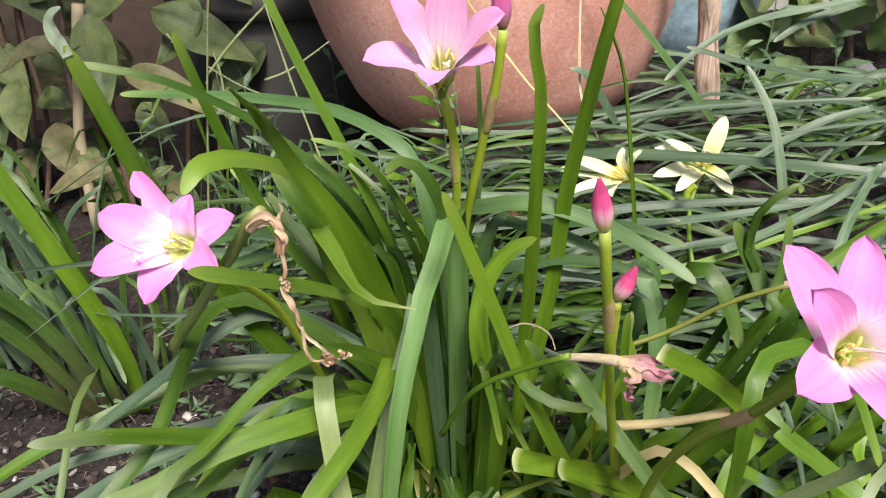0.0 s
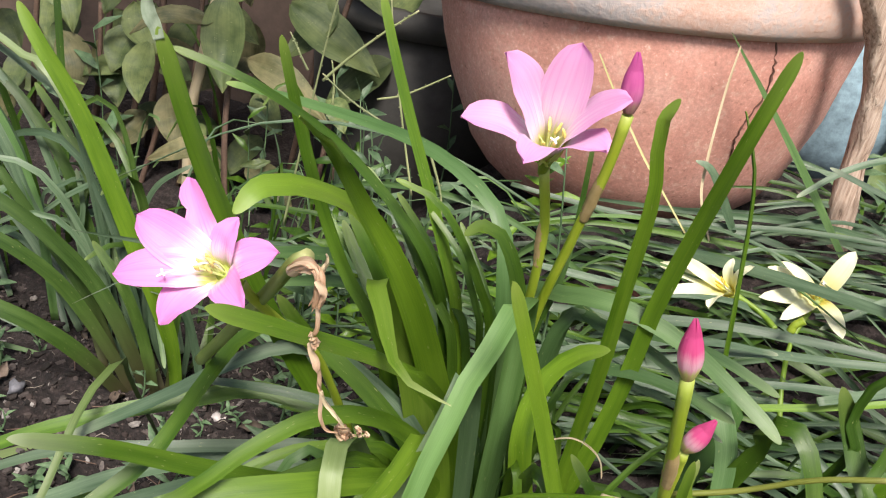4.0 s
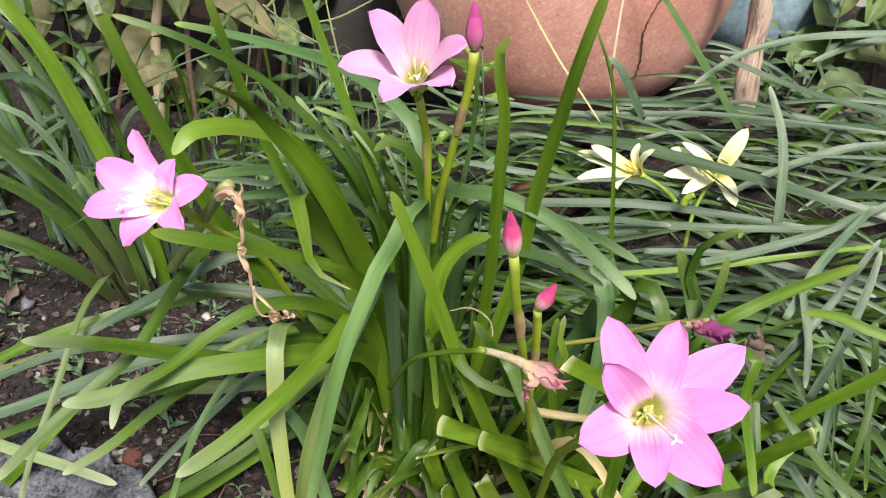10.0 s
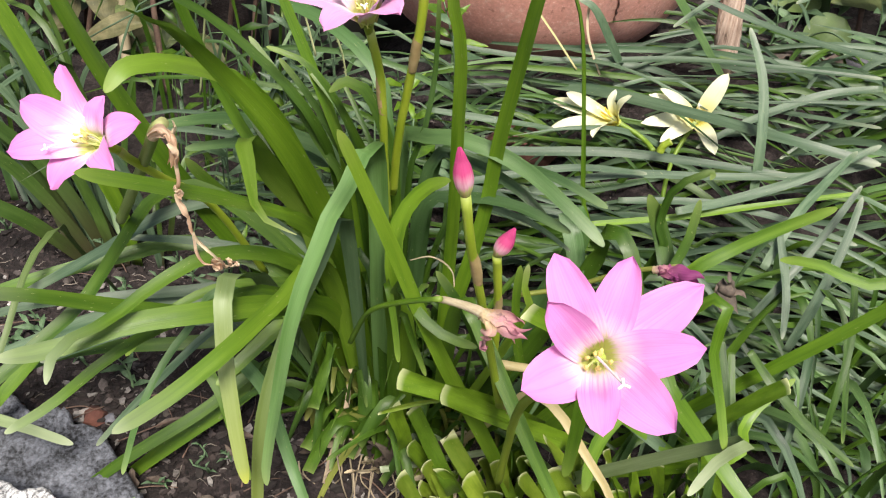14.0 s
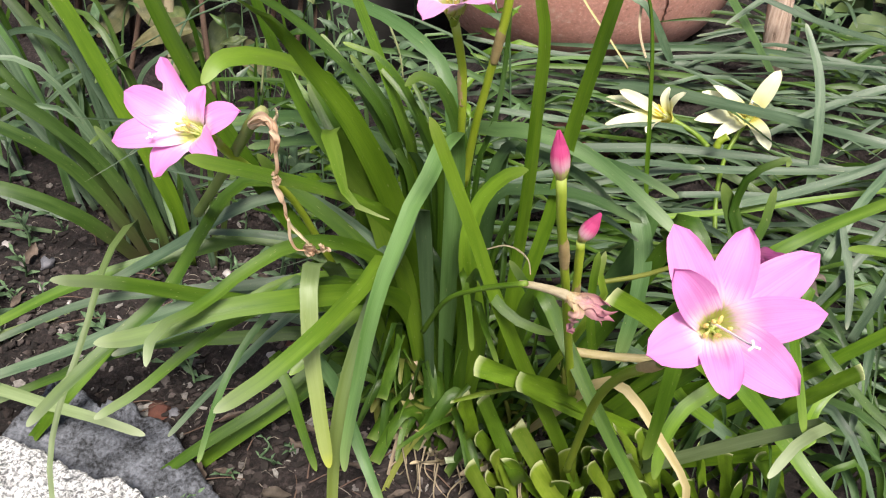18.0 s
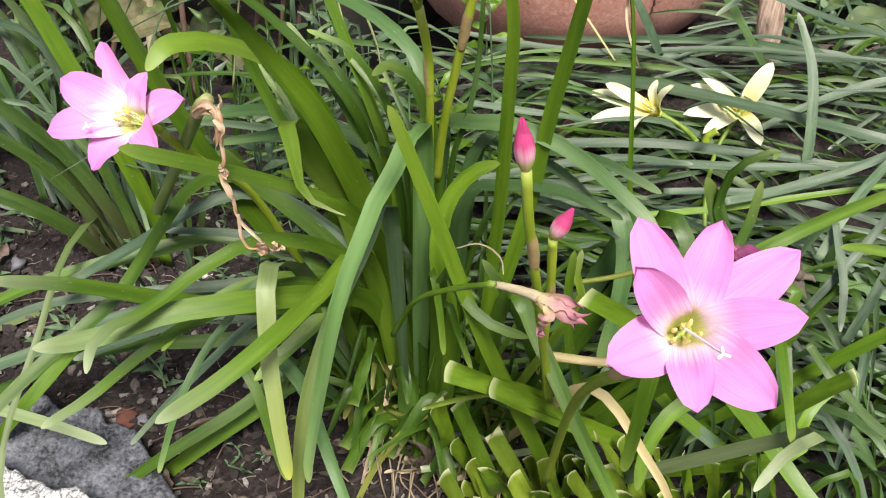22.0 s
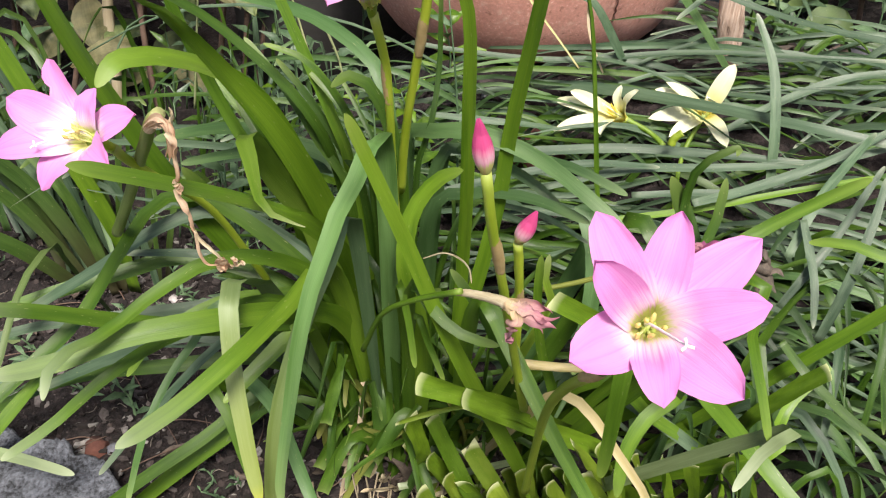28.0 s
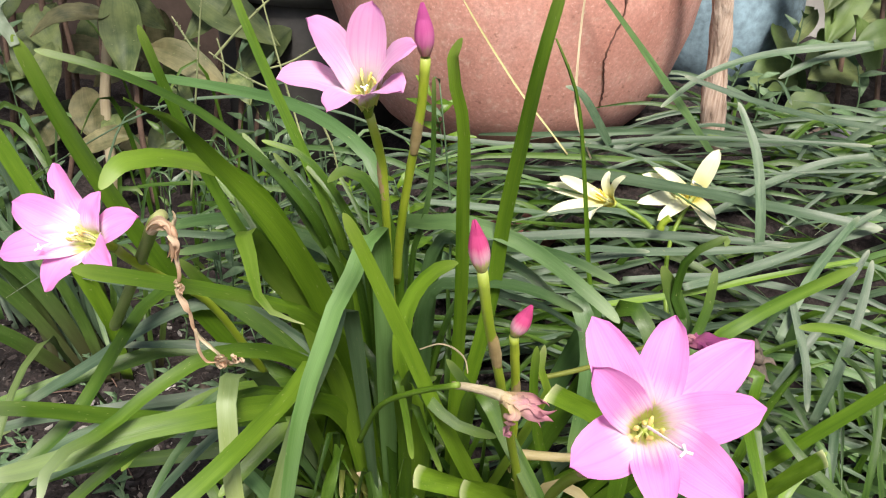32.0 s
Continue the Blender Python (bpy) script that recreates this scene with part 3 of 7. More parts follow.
part("rim", turned([(0.138, 0.232), (0.150, 0.232), (0.152, 0.262), (0.138, 0.264), (0.134, 0.234)], DARK, 48), black_plastic, dark_pot)

# ---- weathered stake beside the pot ----
stake = thing("wooden_stake", (0.25, 0.82, 0.17), "weathered split wooden stake leaning beside the pot", "stick")
part("shaft", tube([(0.254, 0.822, 0.165), (0.250, 0.820, 0.223), (0.243, 0.818, 0.273), (0.238, 0.812, 0.331), (0.226, 0.80, 0.381), (0.200, 0.778, 0.43), (0.16, 0.75, 0.49)],
                   [0.0115, 0.0108, 0.0095, 0.0095, 0.009, 0.008, 0.006], 14, 60, 0.5), wood_grey, stake)
part("splinter", tube([(0.262, 0.8165, 0.19), (0.2545, 0.814, 0.25), (0.2455, 0.809, 0.31)], [0.002, 0.003, 0.001], 6, 20, 0.5), wood_grey, stake)

# ---- cement edging ----
KA, KB = Vector((-0.283, 0.370, 0.0)), Vector((-0.098, 0.338, 0.0))
KX = (KB - KA).normalized()
KY = Vector((0, 0, 1)).cross(KX)
kerb = thing("cement_edging", KA, "broken rough cement edging of the bed, white on top", "edging")


def slab(s0, s1, d0, d1, height, seed, ragged=0.012, floor=-0.05, step=0.0028):
    """A rough cement lump: along the edge from s0 to s1, across it from d0 to d1 (away from the viewer's side)."""
    bm = bmesh.new()
    ns, nd = max(2, int((s1 - s0) / step)), max(2, int((d1 - d0) / step))
    grid = []
    for i in range(ns + 1):
        row = []
        for j in range(nd + 1):
            s, d = s0 + (s1 - s0) * i / ns, d0 + (d1 - d0) * j / nd
            edge = ragged * noise.noise(Vector((s * 22, seed, 0))) + 0.4 * ragged * noise.noise(Vector((s * 80, seed, 4)))
            inner = min(d1 + edge - d, d - d0, s - s0, s1 - s)
            z = height(s, d) + 0.005 * noise.noise(Vector((s * 40, d * 40, seed))) + 0.0035 * noise.noise(Vector((s * 110, d * 110, seed))) + 0.004 * noise.noise(Vector((s * 280, d * 280, seed)))
            z = floor + (z - floor) * smooth(-0.004, 0.012, inner)
            row.append(bm.verts.new(KA + KX * s + KY * d + Vector((0, 0, z))))
        grid.append(row)
    for i in range(ns):
        for j in range(nd):
            bm.faces.new((grid[i][j], grid[i + 1][j], grid[i + 1][j + 1], grid[i][j + 1]))
    ring = [grid[i][0] for i in range(ns + 1)] + [grid[ns][j] for j in range(1, nd + 1)] + [grid[i][nd] for i in range(ns - 1, -1, -1)] + [grid[0][j] for j in range(nd - 1, 0, -1)]
    bm.faces.new(ring[::-1])
    bmesh.ops.recalc_face_normals(bm, faces=bm.faces)
    return bm


part("top_course", slab(-0.5, 0.225, -0.22, 0.012, lambda s, d: 0.036, 3.0), cement_white, kerb, "white rough cement")
part("footing", slab(-0.04, 0.175, 0.0, 0.092, lambda s, d: 0.18 * d - 0.06 * smooth(0.0, 0.014, d - 0.082 + 0.6 * max(0, s - 0.07)), 8.0, 0.026), cement_grey, kerb, "dark grey cement footing")

# ---- plants ----
MAIN, LEFT, RIGHT = Vector((0.02, 0.49, 0.02)), Vector((-0.31, 0.70, -0.02)), Vector((0.28, 0.66, 0.06))
main = thing("rain_lily_clump", MAIN, "clump of rain lilies with green strap leaves and pink flowers", "flowering plant")
left = thing("lily_leaf_clump", LEFT, "clump of tall green strap leaves rising from bare soil", "plant")
right = thing("yellow_rain_lily_clump", RIGHT, "sprawling bluish-green lily leaves with pale yellow flowers", "flowering plant")
right_far = thing("yellow_rain_lily_clump", (0.45, 0.70, 0.10), "long arching bluish-green lily leaves lying over each other", "plant")
right_low = thing("yellow_rain_lily_clump", (0.30, 0.52, 0.03), "dense low bluish-green lily leaves growing through each other", "plant")
cut = thing("cut_lily_clump", (0.12, 0.42, 0.0), "clump of lily leaves cut off short above the soil", "plant")
shrub = thing("broad_leaved_shrub", (-0.2, 0.98, 0.03), "shrub with worn broad green leaves and reddish stems", "shrub")
herb = thing("leafy_herb", (0.5, 1.0, 0.2), "leafy green plant growing beside the blue pot", "plant")


def blade(plant, mat, width, turn, *points):
    """One strap leaf; its width is in millimetres. A leaf that starts above the soil is led down to it."""
    points = [Vector(p) for p in points]
    a, root = points[0], ROOTS[plant.name]
    g = ground_height(a.x, a.y)
    foot = 0.75
    if plant is not right and mat not in (bleached, straw_dull) and a.z > g + 0.03:
        foot = 0.40
        x, y = a.x * 0.5 + root.x * 0.5 + random.uniform(-0.012, 0.012), a.y * 0.35 + root.y * 0.65 + 0.015 + random.uniform(-0.01, 0.01)
        points.insert(0, Vector((x, y, ground_height(x, y) - 0.008)))
    part("leaf", strap(points, width / 1000, 0.0011 + width * 0.00004, turn, tip="point" if turn == 1 else "round", count=34, wave=0.35, base=foot), mat, plant)


def stub(plant, mat, width, *points):
    """A leaf cut off straight, with a pale cut end."""
    part("cut_leaf", strap(points, width / 1000, 0.0007, random.uniform(-50, 50), channel=random.uniform(0.08, 0.50), tip="cut", count=12, wave=0.9, base=0.95, slant=random.uniform(-0.9, 0.9)), mat, plant)


def stalk(plant, mat, radius, name, label, *points):
    r = radius / 1000
    radii = [r * 0.85, r * 1.04, r * 1.0, r * 0.55] if name == "spathe" else [r * 1.1, r, r * 0.95, r]
    part(name, tube(points, radii, 10, 24, 0.12), mat, plant, label)


def bud(plant, mat, radius, label, *points):
    r = radius / 1000
    p = [Vector(q) for q in points]
    p.append(p[-1] + (p[-1] - p[0]).normalized() * r * 0.35)
    head = part("bud", tube(p, [r * 0.45, r * 0.74, r * 0.92, r * 0.98, r * 0.93, r * 0.80, r * 0.58, r * 0.34, r * 0.06], 16, 30, 0.02), mat, plant, label)
    d = (p[-1] - p[0]).normalized()
    side = d.cross(FACE).normalized()
    for k in (-1, 1):
        line = [p[0] + side * k * r * 0.25 + FACE * r * 0.36, p[1] + side * k * r * 0.42 + FACE * r * 0.84, p[2] + FACE * r * 0.44 + side * k * r * 0.15, p[-1]]
        part("petal", strap(line, r * 1.05, 0.0003, k * 28, channel=-0.30, tip="point", count=14), mat, head)


def petal(centre, axis, deep, tip, width, notch=0.0):
    """One petal from the throat out to its tip: narrow below, cupped, with a midrib."""
    out = tip - centre
    high = out.dot(axis)
    rad = out - axis * high
    reach = rad.length
    rad.normalize()
    foot = centre - axis * deep + rad * 0.0012
    bend = centre + axis * (0.55 * high + 0.001) + rad * reach * 0.30
    side = axis.cross(rad)
    seed = random.random() * 60
    along, across = 15, 9
    verts, uvs, faces = [], [], []
    for layer in (0, 1):
        for i in range(along):
            s = i / (along - 1)
            c = foot * (1 - s) ** 2 + bend * 2 * s * (1 - s) + tip * s * s - axis * 0.0025 * s ** 5
            d = ((bend - foot) * (1 - s) + (tip - bend) * s).normalized()
            n = side.cross(d)
            if n.dot(axis) < 0:
                n = -n
            half = 0.5 * width * max(0.02, math.sin(math.pi * min(1, (0.13 + 0.87 * s) ** 1.32)) ** 0.50)
            for j in range(across):
                u = 2 * j / (across - 1) - 1
                bite = 1 - notch * math.exp(-((s - 0.70) / 0.09) ** 2) if u > 0 else 1
                lift = half * 0.16 * u * u - 0.0006 * (1 - abs(u)) ** 2 + 0.0011 * noise.noise(Vector((seed, s * 5, u * 1.4))) * (0.3 + abs(u))
                verts.append(c + side * half * u * bite + n * (lift - layer * 0.0004 * (1.01 - u * u)))
                uvs.append((0.5 + 0.5 * u, s))
    for layer in (0, 1):
        o = layer * along * across
        for i in range(along - 1):
            for j in range(across - 1):
                q = (o + i * across + j, o + i * across + j + 1, o + (i + 1) * across + j + 1, o + (i + 1) * across + j)
                faces.append(q if layer == 0 else q[::-1])
    me = bpy.data.meshes.new("petal")
    me.from_pydata([tuple(v) for v in verts], [], faces)
    layer = me.uv_layers.new(name="UVMap")
    for loop in me.loops:
        layer.data[loop.index].uv = uvs[loop.vertex_index]
    me.shade_smooth()
    return me


def flower(plant, mat, centre, axis, deep, petals, label, style_to=None):
    """Tube, petals, stamens and pistil."""
    centre, axis = Vector(centre), Vector(axis).normalized()
    foot = centre - axis * deep
    head = part("flower", tube([foot - axis * 0.010, foot - axis * 0.004, foot + axis * 0.002], [0.0019, 0.0024, 0.0036], 10, 8), stem_green, plant, label)
    size = sum((Vector(t) - centre).length for t, _ in petals) / len(petals)
    for i, (tip, width) in enumerate(petals):
        part("petal", petal(centre, axis, deep, Vector(tip), width / 1000, 0.6 if "notched" in label and i == 0 else 0.0), mat, head)
    a = axis.orthogonal().normalized()
    for k in range(6):
        side = Matrix.Rotation(2 * math.pi * (k + 0.3 * random.random()) / 6, 3, axis) @ a
        top = centre + axis * size * random.uniform(0.02, 0.11) + side * size * random.uniform(0.05, 0.13)
        part("stamen", tube([foot + side * 0.001, centre - axis * 0.003 + side * 0.0022, top], [0.0005, 0.0004, 0.0003], 6, 8), filament_pale, head)
        d = (axis * 0.8 + side * random.uniform(-0.3, 0.8) + Vector((random.uniform(-0.3, 0.3), 0, 0.2))).normalized()
        part("anther", tube([top - d * size * 0.065, top, top + d * size * 0.065], [0.0004, 0.0008, 0.0004], 7, 7, 0.2), anther_orange if mat is cream else anther_yellow, head)
    side = Matrix.Rotation(4.1, 3, axis) @ a
    top = Vector(style_to) if style_to else centre + axis * size * 0.22 + side * size * 0.16
    part("pistil", tube([foot, centre + side * 0.001, top], [0.0005, 0.0004, 0.0003], 6, 10), pistil_white, head)
    for k in range(3):
        d = (Matrix.Rotation(2 * math.pi * k / 3, 3, axis) @ a + axis * 0.3).normalized()
        part("stigma", tube([top, top + d * 0.0010, top + d * 0.0019], [0.00035, 0.00045, 0.0004], 6, 6), pistil_white, head)


def ribbon(plant, mat, width, name, label, *points):
    """A shrivelled, twisted strip."""
    part(name, strap(points, width / 1000, 0.0008, 20, channel=0.6, tip="point", count=48, wave=2.0, base=0.7), mat, plant, label)


def dried(plant, mat, radius, *points):
    """A dried-up flower tube, lumpy and shrunk."""
    r = radius / 1000
    head = part("dried_flower", tube(points, [r * 1.0, r * 0.9, r * 0.8, r * 0.8, r * 0.75, r * 0.3], 12, 34, 0.2), mat, plant, "shrivelled pale brown dried flower hanging down")
    for k in range(4):
        o = Vector((math.cos(k * 1.6), -0.5, math.sin(k * 1.6))) * r * 0.55
        line = [Vector(q) + o * (1 if i else 0.4) + Vector((random.uniform(-1, 1), 0, random.uniform(-1, 1))) * r * 0.3 for i, q in enumerate(points)]
        part("petal", strap(line, r * 1.5, 0.0005, k * 45, channel=0.6, tip="point", count=30, wave=1.5, base=0.8), mat, head)


def crumple(plant, mat, size, name, label, a, b):
    """Dried petals rolled into a ragged knot between two places."""
    a, b, s = Vector(a), Vector(b), size / 1000
    for k in range(5):
        p = a.lerp(b, random.random())
        off = [Vector((random.uniform(-1, 1), random.uniform(-0.7, 0.7), random.uniform(-1, 1))) * s * 0.55 for _ in range(4)]
        part(name, strap([p + o for o in off], s * 0.6, 0.0006, random.uniform(0, 180), channel=0.6, tip="point", count=14, wave=2.0), mat, plant, label)


def wilted(plant, mat, centre, tips):
    """A withered flower: limp folded petals hanging together."""
    centre = Vector(centre)
    head = part("withered_flower", tube([centre + Vector((-0.004, 0, 0.001)), centre, centre + Vector((0.003, 0, -0.001))], [0.0022, 0.0032, 0.0026], 10, 8, 0.3), mat, plant, "withered limp flower")
    for tip in tips:
        tip = Vector(tip)
        m = centre.lerp(tip, 0.5) + Vector((random.uniform(-1, 1), random.uniform(-1, 1), random.uniform(-1, 1))) * 0.0022
        part("petal", strap([centre + Vector((-0.003, 0, random.uniform(-0.001, 0.0015))), m, tip], random.uniform(0.0055, 0.0080), 0.0005, random.uniform(-40, 40), channel=-0.5, tip="point", count=16, wave=1.3, base=0.7), mat, head)


def limp(plant, tube_mat, mat, radius, tube_points, end, ends, hang=()):
    """A withered flower: a drying tube, limp petals folded together round its end, and one that hangs off."""
    r, end = radius / 1000, Vector(end)
    p = [Vector(q) for q in tube_points]
    head = part("withered_flower", tube(p, [r * 0.42, r * 0.48, r * 0.58, r * 0.72], 10, 24, 0.14), tube_mat, plant, "withered limp flower with folded mauve petals")
    d = (end - p[-1]).normalized()
    a = d.cross(FACE).normalized()
    b = a.cross(d)
    part("petal", tube([p[-1] - d * r, p[-1].lerp(end, 0.4), p[-1].lerp(end, 0.8)], [r * 0.55, r * 0.80, r * 0.45], 10, 14, 0.9), mat, head)
    for k, tip in enumerate(ends):
        tip = Vector(tip)
        g = 2 * math.pi * k / len(ends)
        o = a * math.cos(g) + b * math.sin(g)
        m = p[-1].lerp(tip, 0.55) + o * r * 0.95
        part("petal", strap([p[-1] - d * r * 0.8 + o * r * 0.5, m, p[-1].lerp(tip, 0.86) + o * r * 0.7, tip], r * 1.7, 0.0005, 0, channel=-0.7, tip="point", count=20, wave=1.6, base=0.6, face=o), mat, head)
    if hang:
        part("petal", strap(hang, r * 1.5, 0.0005, 30, channel=0.8, tip="round", count=22, wave=2.4, base=0.5), mat, head)


def broad_leaf(plant, mat, width, *points):
    """An ovate leaf with a folded midrib, side veins pressed in and a wavy edge."""
    line = spline(points, 16)
    seed = random.random() * 70
    verts, uvs, faces = [], [], []
    across = 9
    for layer in (0, 1):
        for i, c in enumerate(line):
            s = i / 15
            d = (line[min(i + 1, 15)] - line[max(i - 1, 0)]).normalized()
            w = d.cross(FACE)
            w.normalize()
            n = w.cross(d)
            if n.dot(FACE) < 0:
                n = -n
            half = 0.5 * width / 1000 * max(0.015, math.sin(math.pi * min(1, 0.02 + 0.98 * s ** 0.75)) ** 0.85)
            for j in range(across):
                u = 2 * j / (across - 1) - 1
                lift = half * 0.30 * abs(u) + 0.0012 * math.sin(s * 40 - abs(u) * 5) * abs(u) * (1 - s) + 0.005 * noise.noise(Vector((seed, s * 3, u)))
                verts.append(c + w * half * u + n * (lift - layer * 0.0006))
                uvs.append((0.5 + 0.5 * u, s))
    for layer in (0, 1):
        o = layer * 16 * across
        for i in range(15):
            for j in range(across - 1):
                q = (o + i * across + j, o + i * across + j + 1, o + (i + 1) * across + j + 1, o + (i + 1) * across + j)
                faces.append(q if layer == 0 else q[::-1])
    me = bpy.data.meshes.new("leaf")
    me.from_pydata([tuple(v) for v in verts], [], faces)
    uvl = me.uv_layers.new(name="UVMap")
    for loop in me.loops:
        uvl.data[loop.index].uv = uvs[loop.vertex_index]
    me.shade_smooth()
    part("leaf", me, mat, plant)


def seed_stalk(radius, *points):
    """A thin wild-grass stalk with small seeds along it."""
    r = radius / 1000
    p = [Vector(q) for q in points]
    g = thing("wild_grass_stalk", p[0], "thin pale wild grass stalk with tiny seeds", "grass", "wild grass stalks")
    part("stem", tube(p, [r * 1.1, r * 0.9, r * 0.6], 6, 24), seed_straw, g)
    line = spline(p, 40)
    bm = bmesh.new()
    for c in line[14::2]:
        o = Vector((random.uniform(-1, 1), random.uniform(-1, 1), random.uniform(-1, 1))) * r * 1.2
        bmesh.ops.create_icosphere(bm, subdivisions=1, radius=r * random.uniform(0.5, 0.8), matrix=Matrix.Translation(c + o))
    part("seed_head", bm, seed_straw, g)


blade(main, mid, 14.5, -18, (-0.026, 0.490, 0.148), (-0.044, 0.470, 0.225), (-0.061, 0.450, 0.278), (-0.074, 0.420, 0.313), (-0.088, 0.380, 0.335), (-0.099, 0.355, 0.341), (-0.105, 0.344, 0.332))
blade(main, mid, 16.9, 1, (-0.022, 0.490, 0.149), (-0.035, 0.460, 0.219), (-0.050, 0.425, 0.280), (-0.066, 0.391, 0.326), (-0.070, 0.345, 0.365), (-0.070, 0.305, 0.387))
blade(main, deep, 14.3, 8, (-0.028, 0.500, 0.138), (-0.045, 0.490, 0.188), (-0.062, 0.480, 0.234), (-0.078, 0.470, 0.271), (-0.095, 0.470, 0.298))
blade(main, lite, 17.5, 1, (-0.040, 0.470, 0.190), (-0.056, 0.430, 0.254), (-0.056, 0.390, 0.297), (-0.055, 0.380, 0.300), (-0.048, 0.367, 0.297), (-0.040, 0.350, 0.293), (-0.031, 0.332, 0.291), (-0.021, 0.324, 0.291), (-0.008, 0.316, 0.293))
blade(main, mid, 10.8, 0, (-0.013, 0.450, 0.176), (-0.027, 0.410, 0.236), (-0.043, 0.360, 0.276), (-0.066, 0.310, 0.309), (-0.085, 0.280, 0.328))
blade(main, mid, 12.6, 0, (-0.048, 0.500, 0.098), (-0.096, 0.480, 0.164), (-0.124, 0.450, 0.231), (-0.142, 0.420, 0.296), (-0.151, 0.400, 0.341), (-0.159, 0.390, 0.376), (-0.162, 0.388, 0.385))
blade(main, deep, 6.7, 0, (-0.032, 0.500, 0.199), (-0.050, 0.480, 0.272), (-0.093, 0.470, 0.319), (-0.117, 0.450, 0.343), (-0.142, 0.430, 0.361), (-0.172, 0.420, 0.370))
blade(main, teal, 9.9, 0, (-0.003, 0.520, 0.207), (-0.009, 0.520, 0.248), (-0.018, 0.530, 0.283), (-0.050, 0.550, 0.301), (-0.093, 0.570, 0.309), (-0.169, 0.600, 0.307), (-0.233, 0.620, 0.303))
blade(main, mid, 8.7, 0, (-0.065, 0.500, 0.188), (-0.099, 0.500, 0.241), (-0.119, 0.490, 0.292), (-0.130, 0.480, 0.332), (-0.140, 0.470, 0.375))
blade(main, mid, 7.9, 0, (-0.029, 0.500, 0.223), (-0.039, 0.500, 0.256), (-0.057, 0.500, 0.298), (-0.073, 0.500, 0.334), (-0.089, 0.500, 0.372), (-0.100, 0.500, 0.401))
blade(main, mid, 5.6, 0, (-0.007, 0.480, 0.220), (-0.018, 0.470, 0.266), (-0.044, 0.465, 0.308), (-0.070, 0.460, 0.319))
blade(main, deep, 6.7, 0, (-0.026, 0.490, 0.206), (-0.046, 0.490, 0.247), (-0.069, 0.490, 0.284), (-0.095, 0.500, 0.308))
blade(main, deep, 6.1, 0, (-0.020, 0.500, 0.206), (-0.034, 0.500, 0.239), (-0.056, 0.500, 0.274), (-0.076, 0.500, 0.297))
blade(main, deep, 5.2, 0, (-0.013, 0.490, 0.218), (-0.023, 0.490, 0.251), (-0.034, 0.490, 0.274), (-0.057, 0.500, 0.292))
blade(main, mid, 10.3, 0, (0.009, 0.460, 0.235), (0.003, 0.460, 0.272), (-0.009, 0.460, 0.299), (-0.021, 0.455, 0.308), (-0.029, 0.445, 0.304))
blade(main, front, 9.6, 20, (0.117, 0.415, 0.037), (0.094, 0.405, 0.094), (0.064, 0.390, 0.161), (0.043, 0.377, 0.214), (0.029, 0.365, 0.257), (0.016, 0.353, 0.296), (0.008, 0.345, 0.320), (0.003, 0.340, 0.334))
blade(main, teal, 11.6, 14, (0.009, 0.400, 0.292), (0.001, 0.385, 0.286), (-0.006, 0.372, 0.274), (-0.011, 0.360, 0.255), (-0.016, 0.350, 0.236), (-0.020, 0.343, 0.212), (-0.023, 0.338, 0.184), (-0.026, 0.334, 0.155), (-0.028, 0.330, 0.133), (-0.028, 0.328, 0.115))
blade(main, teal_gold, 10.2, -20, (-0.007, 0.405, 0.248), (-0.016, 0.390, 0.231), (-0.023, 0.375, 0.213), (-0.029, 0.362, 0.189), (-0.034, 0.352, 0.164), (-0.037, 0.345, 0.136), (-0.038, 0.342, 0.106), (-0.038, 0.340, 0.080), (-0.038, 0.340, 0.051))
blade(main, lite_gold, 11.4, 0, (-0.058, 0.430, 0.172), (-0.057, 0.390, 0.211), (-0.054, 0.352, 0.237), (-0.052, 0.338, 0.234), (-0.049, 0.330, 0.217), (-0.046, 0.323, 0.201), (-0.041, 0.316, 0.184), (-0.036, 0.310, 0.163), (-0.030, 0.304, 0.142))
blade(main, pale_tip, 10.3, 0, (-0.036, 0.450, 0.139), (-0.084, 0.400, 0.169), (-0.121, 0.360, 0.197), (-0.148, 0.330, 0.220), (-0.170, 0.300, 0.238))
blade(main, pale_tip, 13.6, 0, (-0.015, 0.440, 0.152), (-0.038, 0.380, 0.201), (-0.060, 0.345, 0.218), (-0.095, 0.320, 0.221), (-0.120, 0.300, 0.216), (-0.139, 0.280, 0.221))
blade(main, pale_tip, 9.5, 0, (-0.015, 0.440, 0.161), (-0.037, 0.400, 0.218), (-0.062, 0.360, 0.244), (-0.084, 0.335, 0.238), (-0.099, 0.310, 0.229), (-0.109, 0.285, 0.232), (-0.108, 0.270, 0.222))
blade(main, pale_tip, 11.9, 0, (-0.020, 0.420, 0.202), (-0.029, 0.360, 0.221), (-0.038, 0.310, 0.227), (-0.054, 0.280, 0.220), (-0.067, 0.250, 0.222))
blade(left, fading, 5.6, 0, (-0.226, 0.490, 0.137), (-0.215, 0.465, 0.166), (-0.206, 0.440, 0.183), (-0.208, 0.415, 0.176), (-0.205, 0.390, 0.164), (-0.205, 0.370, 0.144), (-0.208, 0.345, 0.118), (-0.210, 0.330, 0.097), (-0.206, 0.315, 0.081), (-0.201, 0.305, 0.060))
blade(main, pale_tip, 10.3, 0, (-0.030, 0.470, 0.146), (-0.097, 0.460, 0.214), (-0.128, 0.440, 0.227), (-0.138, 0.400, 0.211), (-0.142, 0.360, 0.196), (-0.162, 0.335, 0.177), (-0.180, 0.310, 0.160), (-0.202, 0.300, 0.133))
